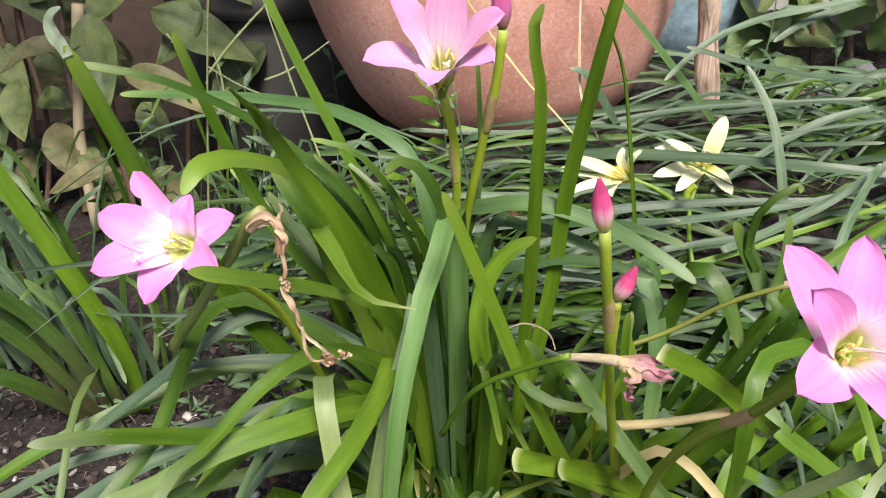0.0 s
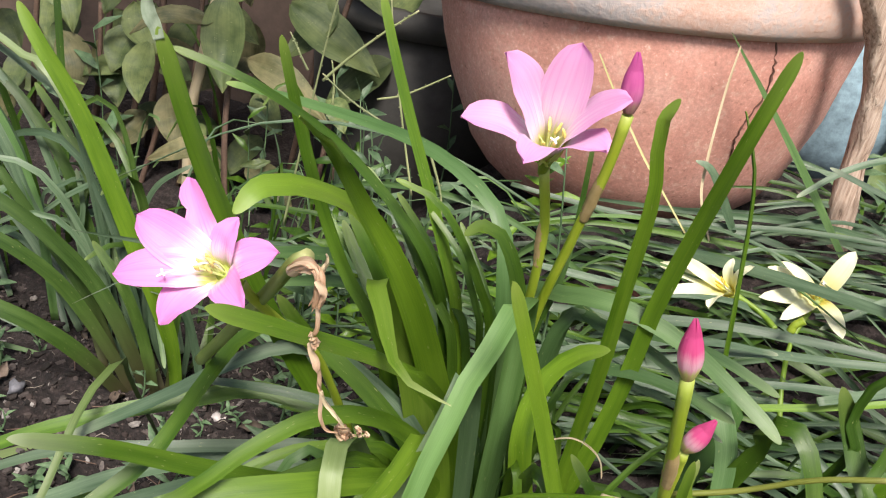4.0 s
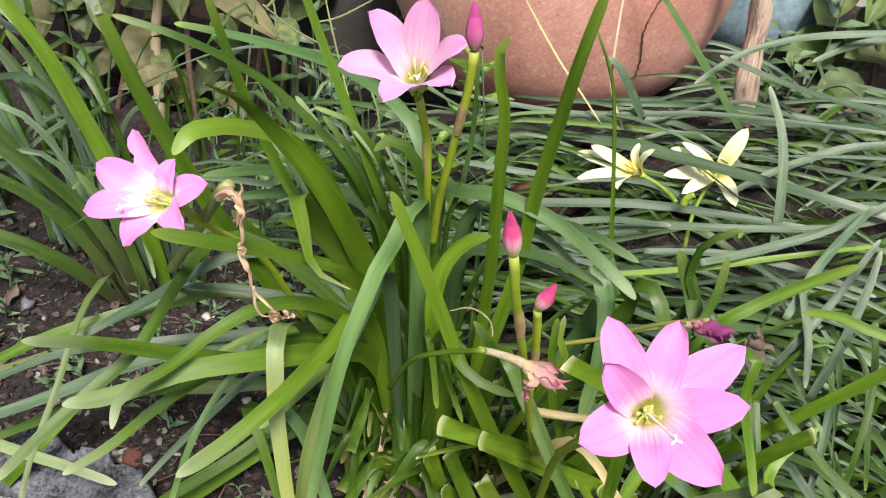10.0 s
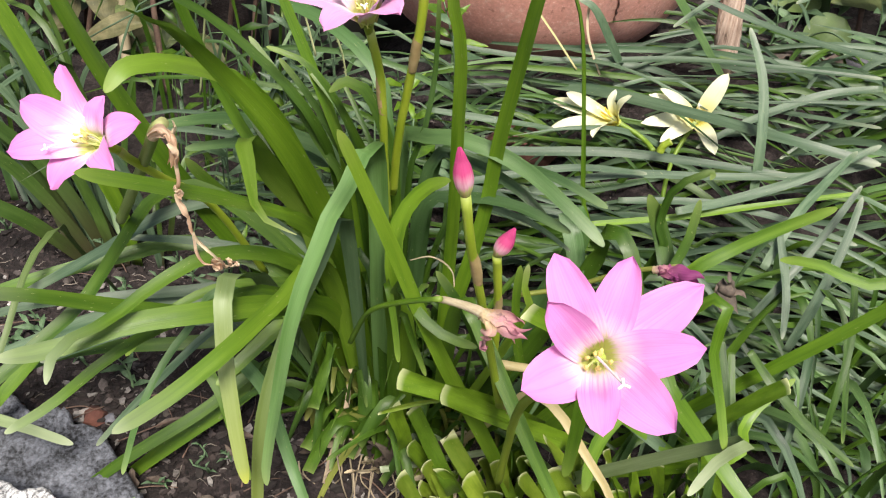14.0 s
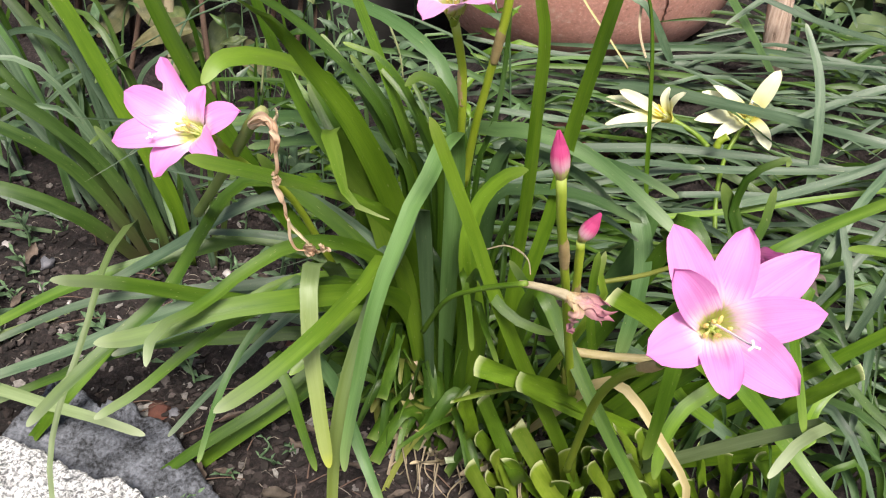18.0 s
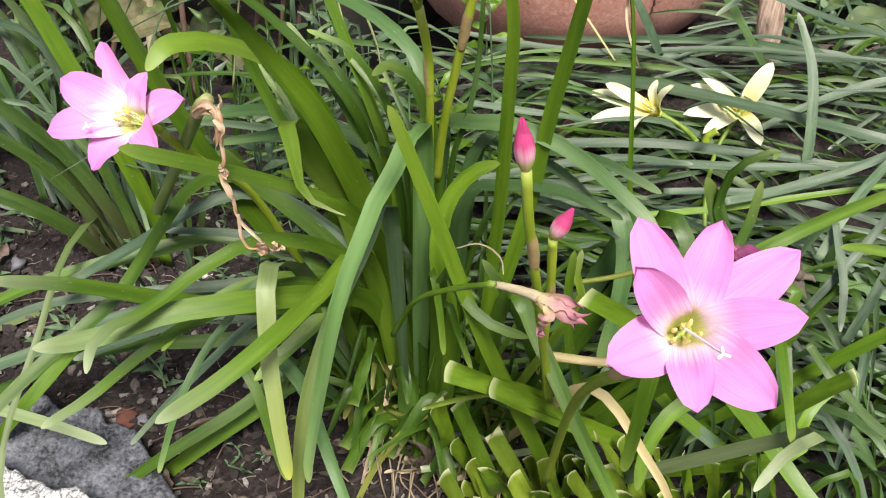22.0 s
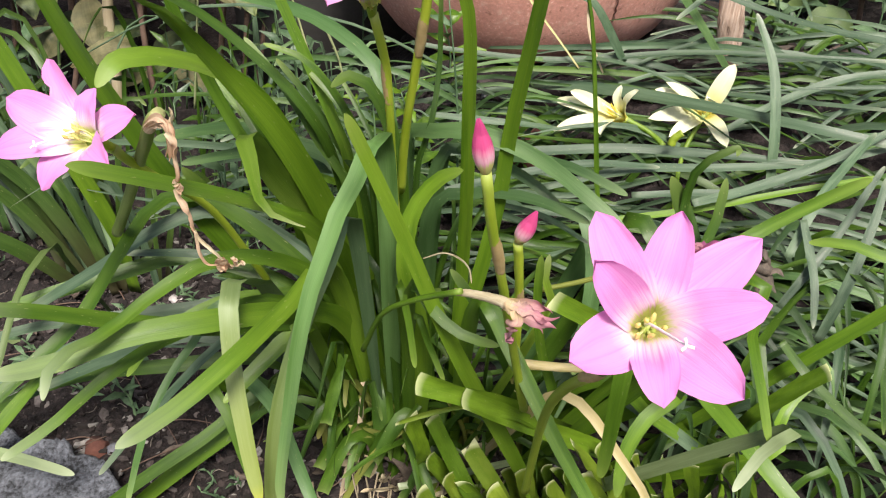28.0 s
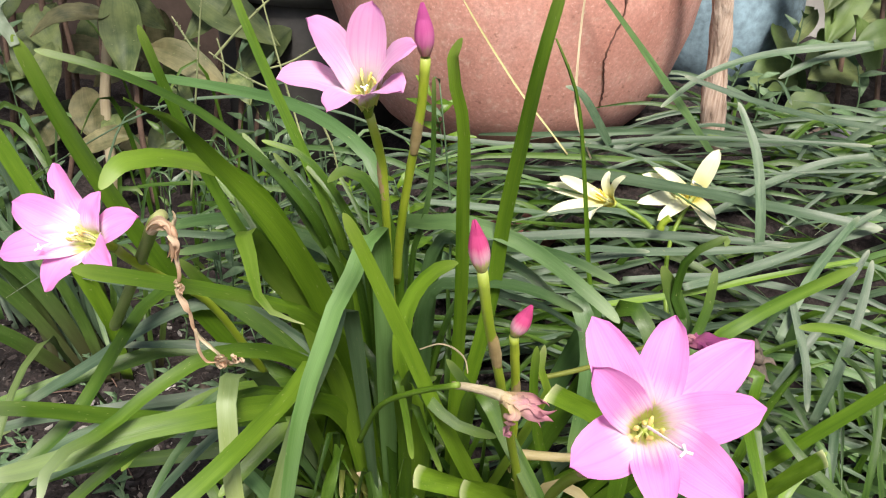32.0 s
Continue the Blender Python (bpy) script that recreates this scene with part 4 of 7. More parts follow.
blade(main, pale_tip, 8.3, 0, (-0.045, 0.420, 0.178), (-0.090, 0.370, 0.188), (-0.111, 0.330, 0.189), (-0.136, 0.310, 0.167), (-0.160, 0.300, 0.149))
blade(main, teal, 5.8, 0, (-0.076, 0.420, 0.176), (-0.099, 0.400, 0.158), (-0.111, 0.380, 0.139), (-0.118, 0.360, 0.116), (-0.128, 0.350, 0.073))
blade(main, mid, 11.0, 0, (-0.044, 0.480, 0.135), (-0.122, 0.470, 0.170), (-0.164, 0.450, 0.165), (-0.205, 0.430, 0.155), (-0.245, 0.410, 0.141), (-0.291, 0.390, 0.114))
blade(main, blue, 8.0, 0, (-0.078, 0.480, 0.128), (-0.132, 0.460, 0.135), (-0.174, 0.440, 0.135), (-0.232, 0.420, 0.128), (-0.294, 0.390, 0.100))
blade(main, blue, 10.7, 0, (-0.078, 0.480, 0.107), (-0.141, 0.460, 0.123), (-0.197, 0.440, 0.109), (-0.246, 0.420, 0.086), (-0.314, 0.400, 0.055))
blade(main, pale_tip, 10.3, 0, (-0.078, 0.480, 0.085), (-0.142, 0.460, 0.086), (-0.215, 0.450, 0.071), (-0.272, 0.430, 0.045), (-0.323, 0.410, 0.021))
blade(main, deep, 8.9, 0, (-0.067, 0.470, 0.079), (-0.112, 0.430, 0.054), (-0.165, 0.400, 0.017), (-0.243, 0.370, -0.061))
blade(main, pale_tip, 12.6, 0, (-0.061, 0.480, 0.067), (-0.103, 0.450, 0.041), (-0.149, 0.430, 0.002), (-0.196, 0.410, -0.045))
blade(main, teal, 10.1, 0, (-0.082, 0.440, 0.100), (-0.060, 0.420, 0.097), (-0.030, 0.380, 0.077), (-0.009, 0.360, 0.050))
blade(main, mid, 8.6, 0, (-0.110, 0.450, 0.085), (-0.095, 0.430, 0.074), (-0.082, 0.420, 0.044), (-0.069, 0.410, 0.019))
blade(main, mid, 12.7, 0, (-0.032, 0.450, 0.140), (-0.047, 0.430, 0.152), (-0.064, 0.410, 0.139), (-0.081, 0.390, 0.123))
blade(main, blue, 9.9, 0, (-0.026, 0.470, 0.152), (-0.076, 0.470, 0.198), (-0.109, 0.460, 0.211), (-0.137, 0.440, 0.204), (-0.166, 0.430, 0.182), (-0.219, 0.410, 0.147))
blade(main, deep, 11.8, 0, (-0.048, 0.490, 0.158), (-0.083, 0.490, 0.180), (-0.112, 0.480, 0.208), (-0.128, 0.470, 0.233))
blade(main, deep, 10.4, 0, (-0.030, 0.500, 0.165), (-0.061, 0.500, 0.207), (-0.090, 0.510, 0.238), (-0.110, 0.520, 0.265))
blade(main, dull, 12.9, 0, (-0.032, 0.520, 0.202), (-0.082, 0.540, 0.225), (-0.129, 0.550, 0.226), (-0.188, 0.560, 0.206))
blade(main, dull, 10.5, 0, (-0.024, 0.520, 0.199), (-0.064, 0.540, 0.209), (-0.114, 0.560, 0.205), (-0.174, 0.570, 0.184))
blade(main, blue, 10.1, 0, (-0.061, 0.480, 0.083), (-0.088, 0.460, 0.113), (-0.129, 0.450, 0.121), (-0.175, 0.440, 0.103), (-0.228, 0.430, 0.074))
blade(main, mid, 8.1, 0, (0.048, 0.460, 0.171), (0.049, 0.430, 0.256), (0.048, 0.410, 0.310), (0.047, 0.390, 0.361), (0.041, 0.378, 0.389), (0.045, 0.374, 0.403))
blade(main, mid, 9.3, 0, (0.054, 0.470, 0.160), (0.065, 0.460, 0.235), (0.068, 0.450, 0.287), (0.074, 0.430, 0.343), (0.079, 0.410, 0.388), (0.085, 0.400, 0.424))
blade(main, mid, 4.2, 35, (0.133, 0.530, 0.170), (0.125, 0.520, 0.223), (0.114, 0.505, 0.289), (0.102, 0.490, 0.350), (0.086, 0.480, 0.384))
blade(main, mid, 13.1, 0, (0.032, 0.420, 0.150), (0.021, 0.410, 0.217), (0.022, 0.410, 0.250), (0.033, 0.410, 0.272), (0.048, 0.400, 0.286))
blade(main, dull, 11.6, 0, (0.004, 0.500, 0.240), (0.021, 0.475, 0.271), (0.046, 0.460, 0.281), (0.067, 0.455, 0.279), (0.089, 0.445, 0.274), (0.109, 0.430, 0.267), (0.125, 0.420, 0.259), (0.134, 0.415, 0.253))
blade(main, teal, 13.8, 0, (0.125, 0.480, 0.211), (0.114, 0.469, 0.238), (0.124, 0.455, 0.218), (0.125, 0.440, 0.184), (0.121, 0.430, 0.146))
blade(main, deep, 12.0, 0, (0.133, 0.450, 0.215), (0.131, 0.440, 0.242), (0.142, 0.430, 0.255), (0.152, 0.420, 0.243), (0.161, 0.410, 0.215))
blade(main, deep, 13.4, 0, (0.180, 0.410, 0.220), (0.170, 0.410, 0.246), (0.162, 0.420, 0.265), (0.151, 0.420, 0.286))
blade(main, deep, 7.4, 0, (0.166, 0.400, 0.232), (0.168, 0.400, 0.251), (0.174, 0.405, 0.271), (0.175, 0.410, 0.293))
blade(main, deep, 6.1, 0, (0.161, 0.420, 0.241), (0.160, 0.420, 0.268), (0.161, 0.415, 0.292), (0.168, 0.410, 0.304), (0.177, 0.410, 0.309), (0.176, 0.405, 0.307))
blade(main, mid, 9.2, 0, (0.172, 0.410, 0.234), (0.193, 0.410, 0.262), (0.217, 0.410, 0.283), (0.239, 0.405, 0.303))
blade(main, mid, 8.8, 0, (0.305, 0.440, 0.234), (0.280, 0.440, 0.241), (0.259, 0.450, 0.244), (0.240, 0.460, 0.237))
blade(main, mid, 12.4, 0, (0.174, 0.440, 0.159), (0.194, 0.420, 0.154), (0.219, 0.380, 0.147), (0.242, 0.360, 0.132), (0.262, 0.340, 0.130))
stub(cut, cut_green, 8.6, (0.218, 0.410, 0.142), (0.225, 0.400, 0.167), (0.234, 0.393, 0.187), (0.243, 0.386, 0.204))
blade(main, mid, 7.0, 0, (0.179, 0.360, 0.265), (0.188, 0.350, 0.244), (0.197, 0.342, 0.221), (0.204, 0.332, 0.199))
blade(main, greyed, 8.2, 0, (0.207, 0.335, 0.203), (0.203, 0.331, 0.196), (0.197, 0.325, 0.189), (0.190, 0.318, 0.179))
blade(main, mid, 9.8, 0, (0.060, 0.400, 0.209), (0.083, 0.380, 0.194), (0.109, 0.345, 0.171), (0.126, 0.320, 0.160), (0.138, 0.300, 0.153))
blade(main, mid, 9.4, 0, (0.171, 0.360, 0.233), (0.145, 0.330, 0.263), (0.131, 0.310, 0.264), (0.128, 0.305, 0.244), (0.129, 0.310, 0.215), (0.130, 0.318, 0.176))
blade(main, yell, 6.4, 20, (0.101, 0.380, 0.163), (0.112, 0.370, 0.180), (0.125, 0.360, 0.179), (0.142, 0.352, 0.161), (0.159, 0.346, 0.141), (0.164, 0.345, 0.126), (0.163, 0.345, 0.106))
blade(main, mid, 8.2, 0, (0.026, 0.390, 0.217), (0.041, 0.375, 0.217), (0.057, 0.370, 0.209), (0.076, 0.365, 0.209))
stub(cut, cut_green, 9.0, (0.176, 0.385, 0.179), (0.140, 0.360, 0.221), (0.116, 0.345, 0.246), (0.097, 0.334, 0.261))
stub(cut, cut_green, 11.5, (0.120, 0.410, 0.119), (0.090, 0.390, 0.147), (0.064, 0.375, 0.166), (0.036, 0.360, 0.183))
stub(cut, cut_green, 11.5, (0.153, 0.430, 0.088), (0.118, 0.405, 0.120), (0.087, 0.385, 0.147), (0.060, 0.365, 0.172))
stub(cut, cut_lite, 3.6, (0.068, 0.400, 0.140), (0.045, 0.390, 0.139), (0.024, 0.378, 0.137))
stub(cut, greyed, 4.8, (0.091, 0.435, 0.064), (0.056, 0.430, 0.051), (0.021, 0.420, 0.043))
stub(cut, cut_lite, 4.6, (0.050, 0.430, -0.008), (0.021, 0.425, -0.007), (-0.008, 0.420, -0.009))
blade(main, mid, 5.7, 0, (0.019, 0.400, 0.212), (0.026, 0.390, 0.201), (0.032, 0.385, 0.172))
blade(main, mid, 5.2, 0, (0.027, 0.400, 0.194), (0.038, 0.395, 0.180), (0.048, 0.390, 0.161))
blade(main, deep, 8.4, 0, (0.084, 0.440, 0.119), (0.074, 0.420, 0.170), (0.060, 0.410, 0.202), (0.045, 0.410, 0.222))
blade(main, mid, 6.4, 0, (0.107, 0.400, 0.141), (0.098, 0.390, 0.190), (0.092, 0.380, 0.230), (0.091, 0.375, 0.258))
blade(main, lite, 5.8, 0, (0.098, 0.400, 0.206), (0.095, 0.390, 0.231), (0.095, 0.385, 0.253))
blade(main, mid, 8.7, 0, (0.228, 0.400, 0.127), (0.241, 0.420, 0.139), (0.249, 0.430, 0.150), (0.267, 0.440, 0.168))
blade(main, mid, 11.2, 0, (0.178, 0.420, 0.150), (0.162, 0.400, 0.146), (0.153, 0.390, 0.126), (0.152, 0.380, 0.102))
blade(main, mid, 9.0, 0, (0.131, 0.420, 0.152), (0.170, 0.420, 0.130), (0.203, 0.420, 0.110), (0.231, 0.410, 0.093))
blade(main, blue, 10.5, 0, (0.122, 0.440, 0.147), (0.152, 0.430, 0.135), (0.186, 0.420, 0.120), (0.221, 0.420, 0.094))
blade(left, footed, 13.5, 0, (-0.314, 0.680, -0.022), (-0.322, 0.670, 0.022), (-0.352, 0.660, 0.090), (-0.392, 0.640, 0.143), (-0.434, 0.620, 0.176), (-0.507, 0.600, 0.198))
blade(left, footed, 12.4, 0, (-0.326, 0.680, -0.027), (-0.344, 0.670, 0.021), (-0.381, 0.650, 0.092), (-0.424, 0.620, 0.139), (-0.476, 0.600, 0.164), (-0.511, 0.590, 0.177))
blade(left, footed, 14.6, 0, (-0.329, 0.680, -0.035), (-0.344, 0.660, 0.003), (-0.368, 0.630, 0.051), (-0.411, 0.600, 0.088), (-0.465, 0.580, 0.100), (-0.502, 0.570, 0.100))
blade(left, mid, 16.2, 0, (-0.284, 0.680, -0.019), (-0.284, 0.660, 0.059), (-0.307, 0.640, 0.147), (-0.324, 0.630, 0.200), (-0.346, 0.620, 0.260), (-0.369, 0.610, 0.303), (-0.386, 0.610, 0.330))
blade(left, blue, 10.4, 0, (-0.348, 0.700, -0.024), (-0.388, 0.700, 0.058), (-0.439, 0.700, 0.125), (-0.463, 0.700, 0.178), (-0.492, 0.700, 0.224), (-0.525, 0.700, 0.273))
blade(left, footed, 10.1, 0, (-0.342, 0.690, -0.017), (-0.370, 0.680, 0.060), (-0.412, 0.670, 0.126), (-0.446, 0.660, 0.180), (-0.497, 0.660, 0.224))
blade(left, blue, 7.8, 0, (-0.380, 0.720, -0.018), (-0.421, 0.720, 0.066), (-0.465, 0.720, 0.136), (-0.508, 0.720, 0.202), (-0.522, 0.720, 0.275))
blade(left, blue, 8.5, 0, (-0.407, 0.720, 0.002), (-0.453, 0.720, 0.082), (-0.510, 0.720, 0.142), (-0.553, 0.720, 0.191), (-0.587, 0.720, 0.240))
blade(left, footed, 10.6, 0, (-0.298, 0.680, -0.017), (-0.344, 0.700, 0.058), (-0.383, 0.720, 0.127), (-0.421, 0.730, 0.186), (-0.458, 0.730, 0.234))
blade(left, footed, 12.6, 0, (-0.323, 0.680, -0.032), (-0.350, 0.660, -0.023), (-0.394, 0.640, -0.040), (-0.473, 0.620, -0.090))
blade(left, footed, 11.1, 0, (-0.299, 0.670, -0.018), (-0.309, 0.660, 0.051), (-0.322, 0.650, 0.101), (-0.352, 0.650, 0.139))
blade(left, blue, 6.8, 0, (-0.290, 0.700, -0.005), (-0.287, 0.700, 0.050), (-0.313, 0.710, 0.076), (-0.356, 0.720, 0.078))
blade(left, blue, 5.9, 0, (-0.342, 0.700, -0.008), (-0.342, 0.720, 0.050), (-0.368, 0.730, 0.070), (-0.420, 0.740, 0.057))
blade(left, blue, 12.8, 0, (-0.528, 0.700, 0.029), (-0.553, 0.700, 0.068), (-0.583, 0.700, 0.111))
blade(left, greyed, 10.8, 0, (-0.407, 0.430, 0.014), (-0.329, 0.410, 0.042), (-0.267, 0.400, 0.045), (-0.223, 0.393, 0.048), (-0.186, 0.390, 0.044))
blade(left, pale_tip, 10.5, 0, (-0.288, 0.400, -0.001), (-0.261, 0.410, 0.038), (-0.241, 0.430, 0.064), (-0.218, 0.450, 0.092))
blade(right, blue, 11.2, 0, (0.077, 0.750, 0.209), (0.124, 0.735, 0.216), (0.166, 0.700, 0.227), (0.210, 0.672, 0.233), (0.239, 0.655, 0.236), (0.282, 0.630, 0.240), (0.339, 0.620, 0.237))
blade(right, blue, 5.5, 0, (-0.032, 0.740, 0.238), (0.021, 0.740, 0.235), (0.099, 0.740, 0.236), (0.196, 0.740, 0.253), (0.266, 0.730, 0.261), (0.355, 0.720, 0.268))
blade(right, blue, 5.6, 0, (-0.027, 0.740, 0.184), (0.040, 0.760, 0.196), (0.129, 0.760, 0.212), (0.205, 0.750, 0.219), (0.274, 0.720, 0.228), (0.353, 0.680, 0.242))
blade(right, blue, 6.7, 0, (0.349, 0.760, 0.342), (0.297, 0.760, 0.333), (0.255, 0.750, 0.325), (0.216, 0.740, 0.309), (0.184, 0.730, 0.282))
blade(right, blue, 6.6, 0, (0.367, 0.740, 0.277), (0.306, 0.730, 0.285), (0.249, 0.720, 0.298), (0.197, 0.720, 0.312))
blade(right, blue, 7.3, 0, (0.357, 0.780, 0.335), (0.312, 0.770, 0.323), (0.281, 0.760, 0.307))
blade(right, blue, 8.0, 0, (0.259, 0.620, 0.192), (0.254, 0.630, 0.237), (0.247, 0.650, 0.276), (0.231, 0.670, 0.308))
blade(right, dull, 8.2, 1, (0.244, 0.760, 0.230), (0.216, 0.760, 0.264), (0.187, 0.755, 0.298), (0.147, 0.750, 0.343), (0.104, 0.740, 0.390))
blade(right, blue, 6.2, 0, (0.358, 0.700, 0.243), (0.303, 0.720, 0.213), (0.226, 0.730, 0.190), (0.155, 0.730, 0.162))
blade(right, blue, 7.3, 0, (0.358, 0.720, 0.260), (0.316, 0.720, 0.248), (0.262, 0.700, 0.226), (0.219, 0.680, 0.201))
blade(right, blue, 7.7, 0, (0.014, 0.600, 0.203), (0.077, 0.620, 0.202), (0.154, 0.640, 0.205), (0.220, 0.630, 0.212), (0.283, 0.620, 0.217))
blade(right, blue, 6.6, 0, (0.090, 0.580, 0.192), (0.153, 0.600, 0.206), (0.221, 0.620, 0.206), (0.295, 0.620, 0.220), (0.343, 0.630, 0.234))
blade(right, mid, 5.1, 0, (0.135, 0.550, 0.188), (0.197, 0.570, 0.194), (0.257, 0.580, 0.210), (0.323, 0.600, 0.221))
blade(right, blue, 7.2, 0, (0.194, 0.560, 0.204), (0.236, 0.580, 0.211), (0.288, 0.600, 0.229), (0.334, 0.620, 0.252))
blade(right, blue, 5.9, 0, (0.154, 0.570, 0.200), (0.213, 0.580, 0.204), (0.267, 0.580, 0.202), (0.325, 0.570, 0.195))
blade(right, blue, 6.9, 0, (0.252, 0.520, 0.193), (0.266, 0.540, 0.221), (0.287, 0.570, 0.236), (0.312, 0.600, 0.253))
blade(right, blue, 5.9, 0, (0.249, 0.500, 0.167), (0.263, 0.510, 0.188), (0.283, 0.530, 0.212), (0.308, 0.560, 0.246))
blade(right, blue, 6.8, 0, (0.271, 0.480, 0.158), (0.281, 0.490, 0.192), (0.292, 0.510, 0.227), (0.299, 0.530, 0.252))
blade(right, blue, 5.7, 0, (0.258, 0.530, 0.216), (0.265, 0.500, 0.190), (0.266, 0.480, 0.167))
blade(right, deep, 5.0, 0, (0.291, 0.480, 0.228), (0.297, 0.460, 0.191), (0.294, 0.440, 0.160), (0.292, 0.430, 0.129))
blade(right, deep, 4.4, 0, (0.279, 0.500, 0.203), (0.296, 0.480, 0.193), (0.303, 0.460, 0.164), (0.310, 0.440, 0.124))
blade(right, deep, 6.0, 0, (0.239, 0.450, 0.175), (0.256, 0.440, 0.160), (0.276, 0.420, 0.150), (0.301, 0.400, 0.143))
blade(right, deep, 5.5, 0, (0.232, 0.460, 0.165), (0.235, 0.440, 0.144), (0.244, 0.420, 0.116))
blade(right, deep, 6.5, 0, (0.220, 0.450, 0.180), (0.228, 0.430, 0.152), (0.236, 0.410, 0.114))
blade(right, blue, 5.9, 0, (-0.000, 0.660, 0.207), (0.049, 0.660, 0.207), (0.083, 0.670, 0.203), (0.103, 0.680, 0.198))
blade(right, blue, 6.0, 0, (0.023, 0.540, 0.201), (0.067, 0.560, 0.209), (0.121, 0.580, 0.216), (0.174, 0.600, 0.210))
blade(right, blue, 4.0, 0, (0.063, 0.500, 0.218), (0.094, 0.470, 0.228), (0.119, 0.450, 0.225))
blade(right, blue, 8.3, 0, (0.150, 0.740, 0.239), (0.120, 0.730, 0.286), (0.104, 0.730, 0.293))
blade(right, dry_stem, 2.0, 0, (0.113, 0.735, 0.232), (0.090, 0.735, 0.258), (0.065, 0.735, 0.286), (0.031, 0.735, 0.331), (0.013, 0.735, 0.357))
blade(right, tan, 2.3, 0, (0.134, 0.740, 0.228), (0.117, 0.735, 0.263), (0.113, 0.735, 0.293), (0.111, 0.735, 0.342), (0.112, 0.735, 0.383))
blade(main, dull, 9.0, 0, (0.027, 0.490, 0.241), (0.047, 0.475, 0.260), (0.072, 0.465, 0.258), (0.090, 0.455, 0.252), (0.105, 0.450, 0.240))
blade(main, dull, 9.1, 0, (0.025, 0.470, 0.214), (0.045, 0.465, 0.239), (0.081, 0.450, 0.250), (0.116, 0.430, 0.249))
blade(main, dull, 8.4, 0, (0.024, 0.480, 0.243), (0.056, 0.480, 0.258), (0.098, 0.460, 0.268), (0.134, 0.440, 0.263))
blade(left, blue, 8.0, 0, (-0.372, 0.720, 0.086), (-0.370, 0.720, 0.138), (-0.382, 0.720, 0.163), (-0.422, 0.720, 0.138), (-0.458, 0.720, 0.104))
blade(left, blue, 7.4, 0, (-0.365, 0.740, 0.078), (-0.359, 0.740, 0.125), (-0.344, 0.740, 0.162), (-0.312, 0.740, 0.188))
blade(left, blue, 6.9, 0, (-0.411, 0.730, 0.075), (-0.411, 0.730, 0.127), (-0.418, 0.730, 0.163))
blade(left, blue, 5.7, 0, (-0.335, 0.720, 0.086), (-0.309, 0.720, 0.104), (-0.266, 0.720, 0.117))
blade(main, mid, 5.7, 0, (-0.075, 0.520, 0.189), (-0.093, 0.520, 0.232), (-0.117, 0.530, 0.255), (-0.138, 0.540, 0.274))
blade(main, deep, 4.6, 0, (-0.004, 0.500, 0.209), (-0.013, 0.500, 0.243), (-0.028, 0.510, 0.266), (-0.041, 0.520, 0.281))
blade(main, deep, 4.2, 0, (0.014, 0.480, 0.228), (0.021, 0.480, 0.272), (0.023, 0.490, 0.307), (0.021, 0.490, 0.355))
blade(main, blue, 7.0, 0, (-0.051, 0.470, 0.161), (-0.089, 0.460, 0.179), (-0.122, 0.450, 0.185), (-0.163, 0.450, 0.179))
blade(main, mid, 7.4, 0, (-0.040, 0.460, 0.151), (-0.067, 0.440, 0.169), (-0.095, 0.420, 0.172), (-0.122, 0.400, 0.157), (-0.139, 0.390, 0.133))
blade(main, blue, 6.3, 0, (-0.069, 0.450, 0.142), (-0.095, 0.430, 0.136), (-0.120, 0.410, 0.111), (-0.147, 0.400, 0.077), (-0.169, 0.390, 0.047))
blade(main, bleached, 6.0, 0, (-0.161, 0.388, 0.380), (-0.163, 0.388, 0.385), (-0.165, 0.387, 0.389), (-0.166, 0.387, 0.394), (-0.164, 0.386, 0.399), (-0.159, 0.385, 0.402))
blade(main, straw_dull, 3.6, 0, (-0.011, 0.455, 0.099), (-0.010, 0.440, 0.071), (-0.016, 0.430, 0.041), (-0.020, 0.420, 0.010))
blade(main, olive, 5.4, 0, (0.021, 0.435, 0.080), (0.010, 0.430, 0.070), (-0.004, 0.425, 0.050), (-0.016, 0.415, 0.022), (-0.025, 0.400, -0.011))
stub(main, olive, 7.5, (0.032, 0.450, 0.063), (0.009, 0.440, 0.069), (-0.013, 0.430, 0.077))
stub(main, deep, 8.0, (-0.019, 0.430, 0.139), (-0.021, 0.420, 0.123), (-0.025, 0.410, 0.099))
blade(left, blue, 8.2, 0, (-0.391, 0.740, -0.062), (-0.440, 0.760, 0.008), (-0.488, 0.780, 0.056), (-0.544, 0.800, 0.082), (-0.602, 0.800, 0.094))
blade(left, blue, 6.9, 0, (-0.311, 0.740, -0.006), (-0.348, 0.780, 0.034), (-0.395, 0.800, 0.054), (-0.443, 0.820, 0.109), (-0.485, 0.830, 0.162))
blade(left, blue, 7.7, 0, (-0.347, 0.760, -0.044), (-0.356, 0.780, -0.005), (-0.383, 0.800, 0.028), (-0.435, 0.820, 0.055))
blade(left, footed, 6.0, 0, (-0.283, 0.720, 0.014), (-0.292, 0.760, 0.046), (-0.317, 0.780, 0.071), (-0.361, 0.800, 0.070))
blade(left, blue, 7.9, 0, (-0.526, 0.780, -0.020), (-0.561, 0.800, 0.027), (-0.603, 0.820, 0.087), (-0.661, 0.840, 0.129))
blade(left, blue, 7.5, 0, (-0.434, 0.740, -0.017), (-0.464, 0.760, 0.022), (-0.509, 0.780, 0.050), (-0.590, 0.800, 0.048))
blade(left, blue, 11.8, 0, (-0.453, 0.720, 0.124), (-0.468, 0.720, 0.171), (-0.493, 0.710, 0.222), (-0.514, 0.700, 0.249), (-0.535, 0.690, 0.272))
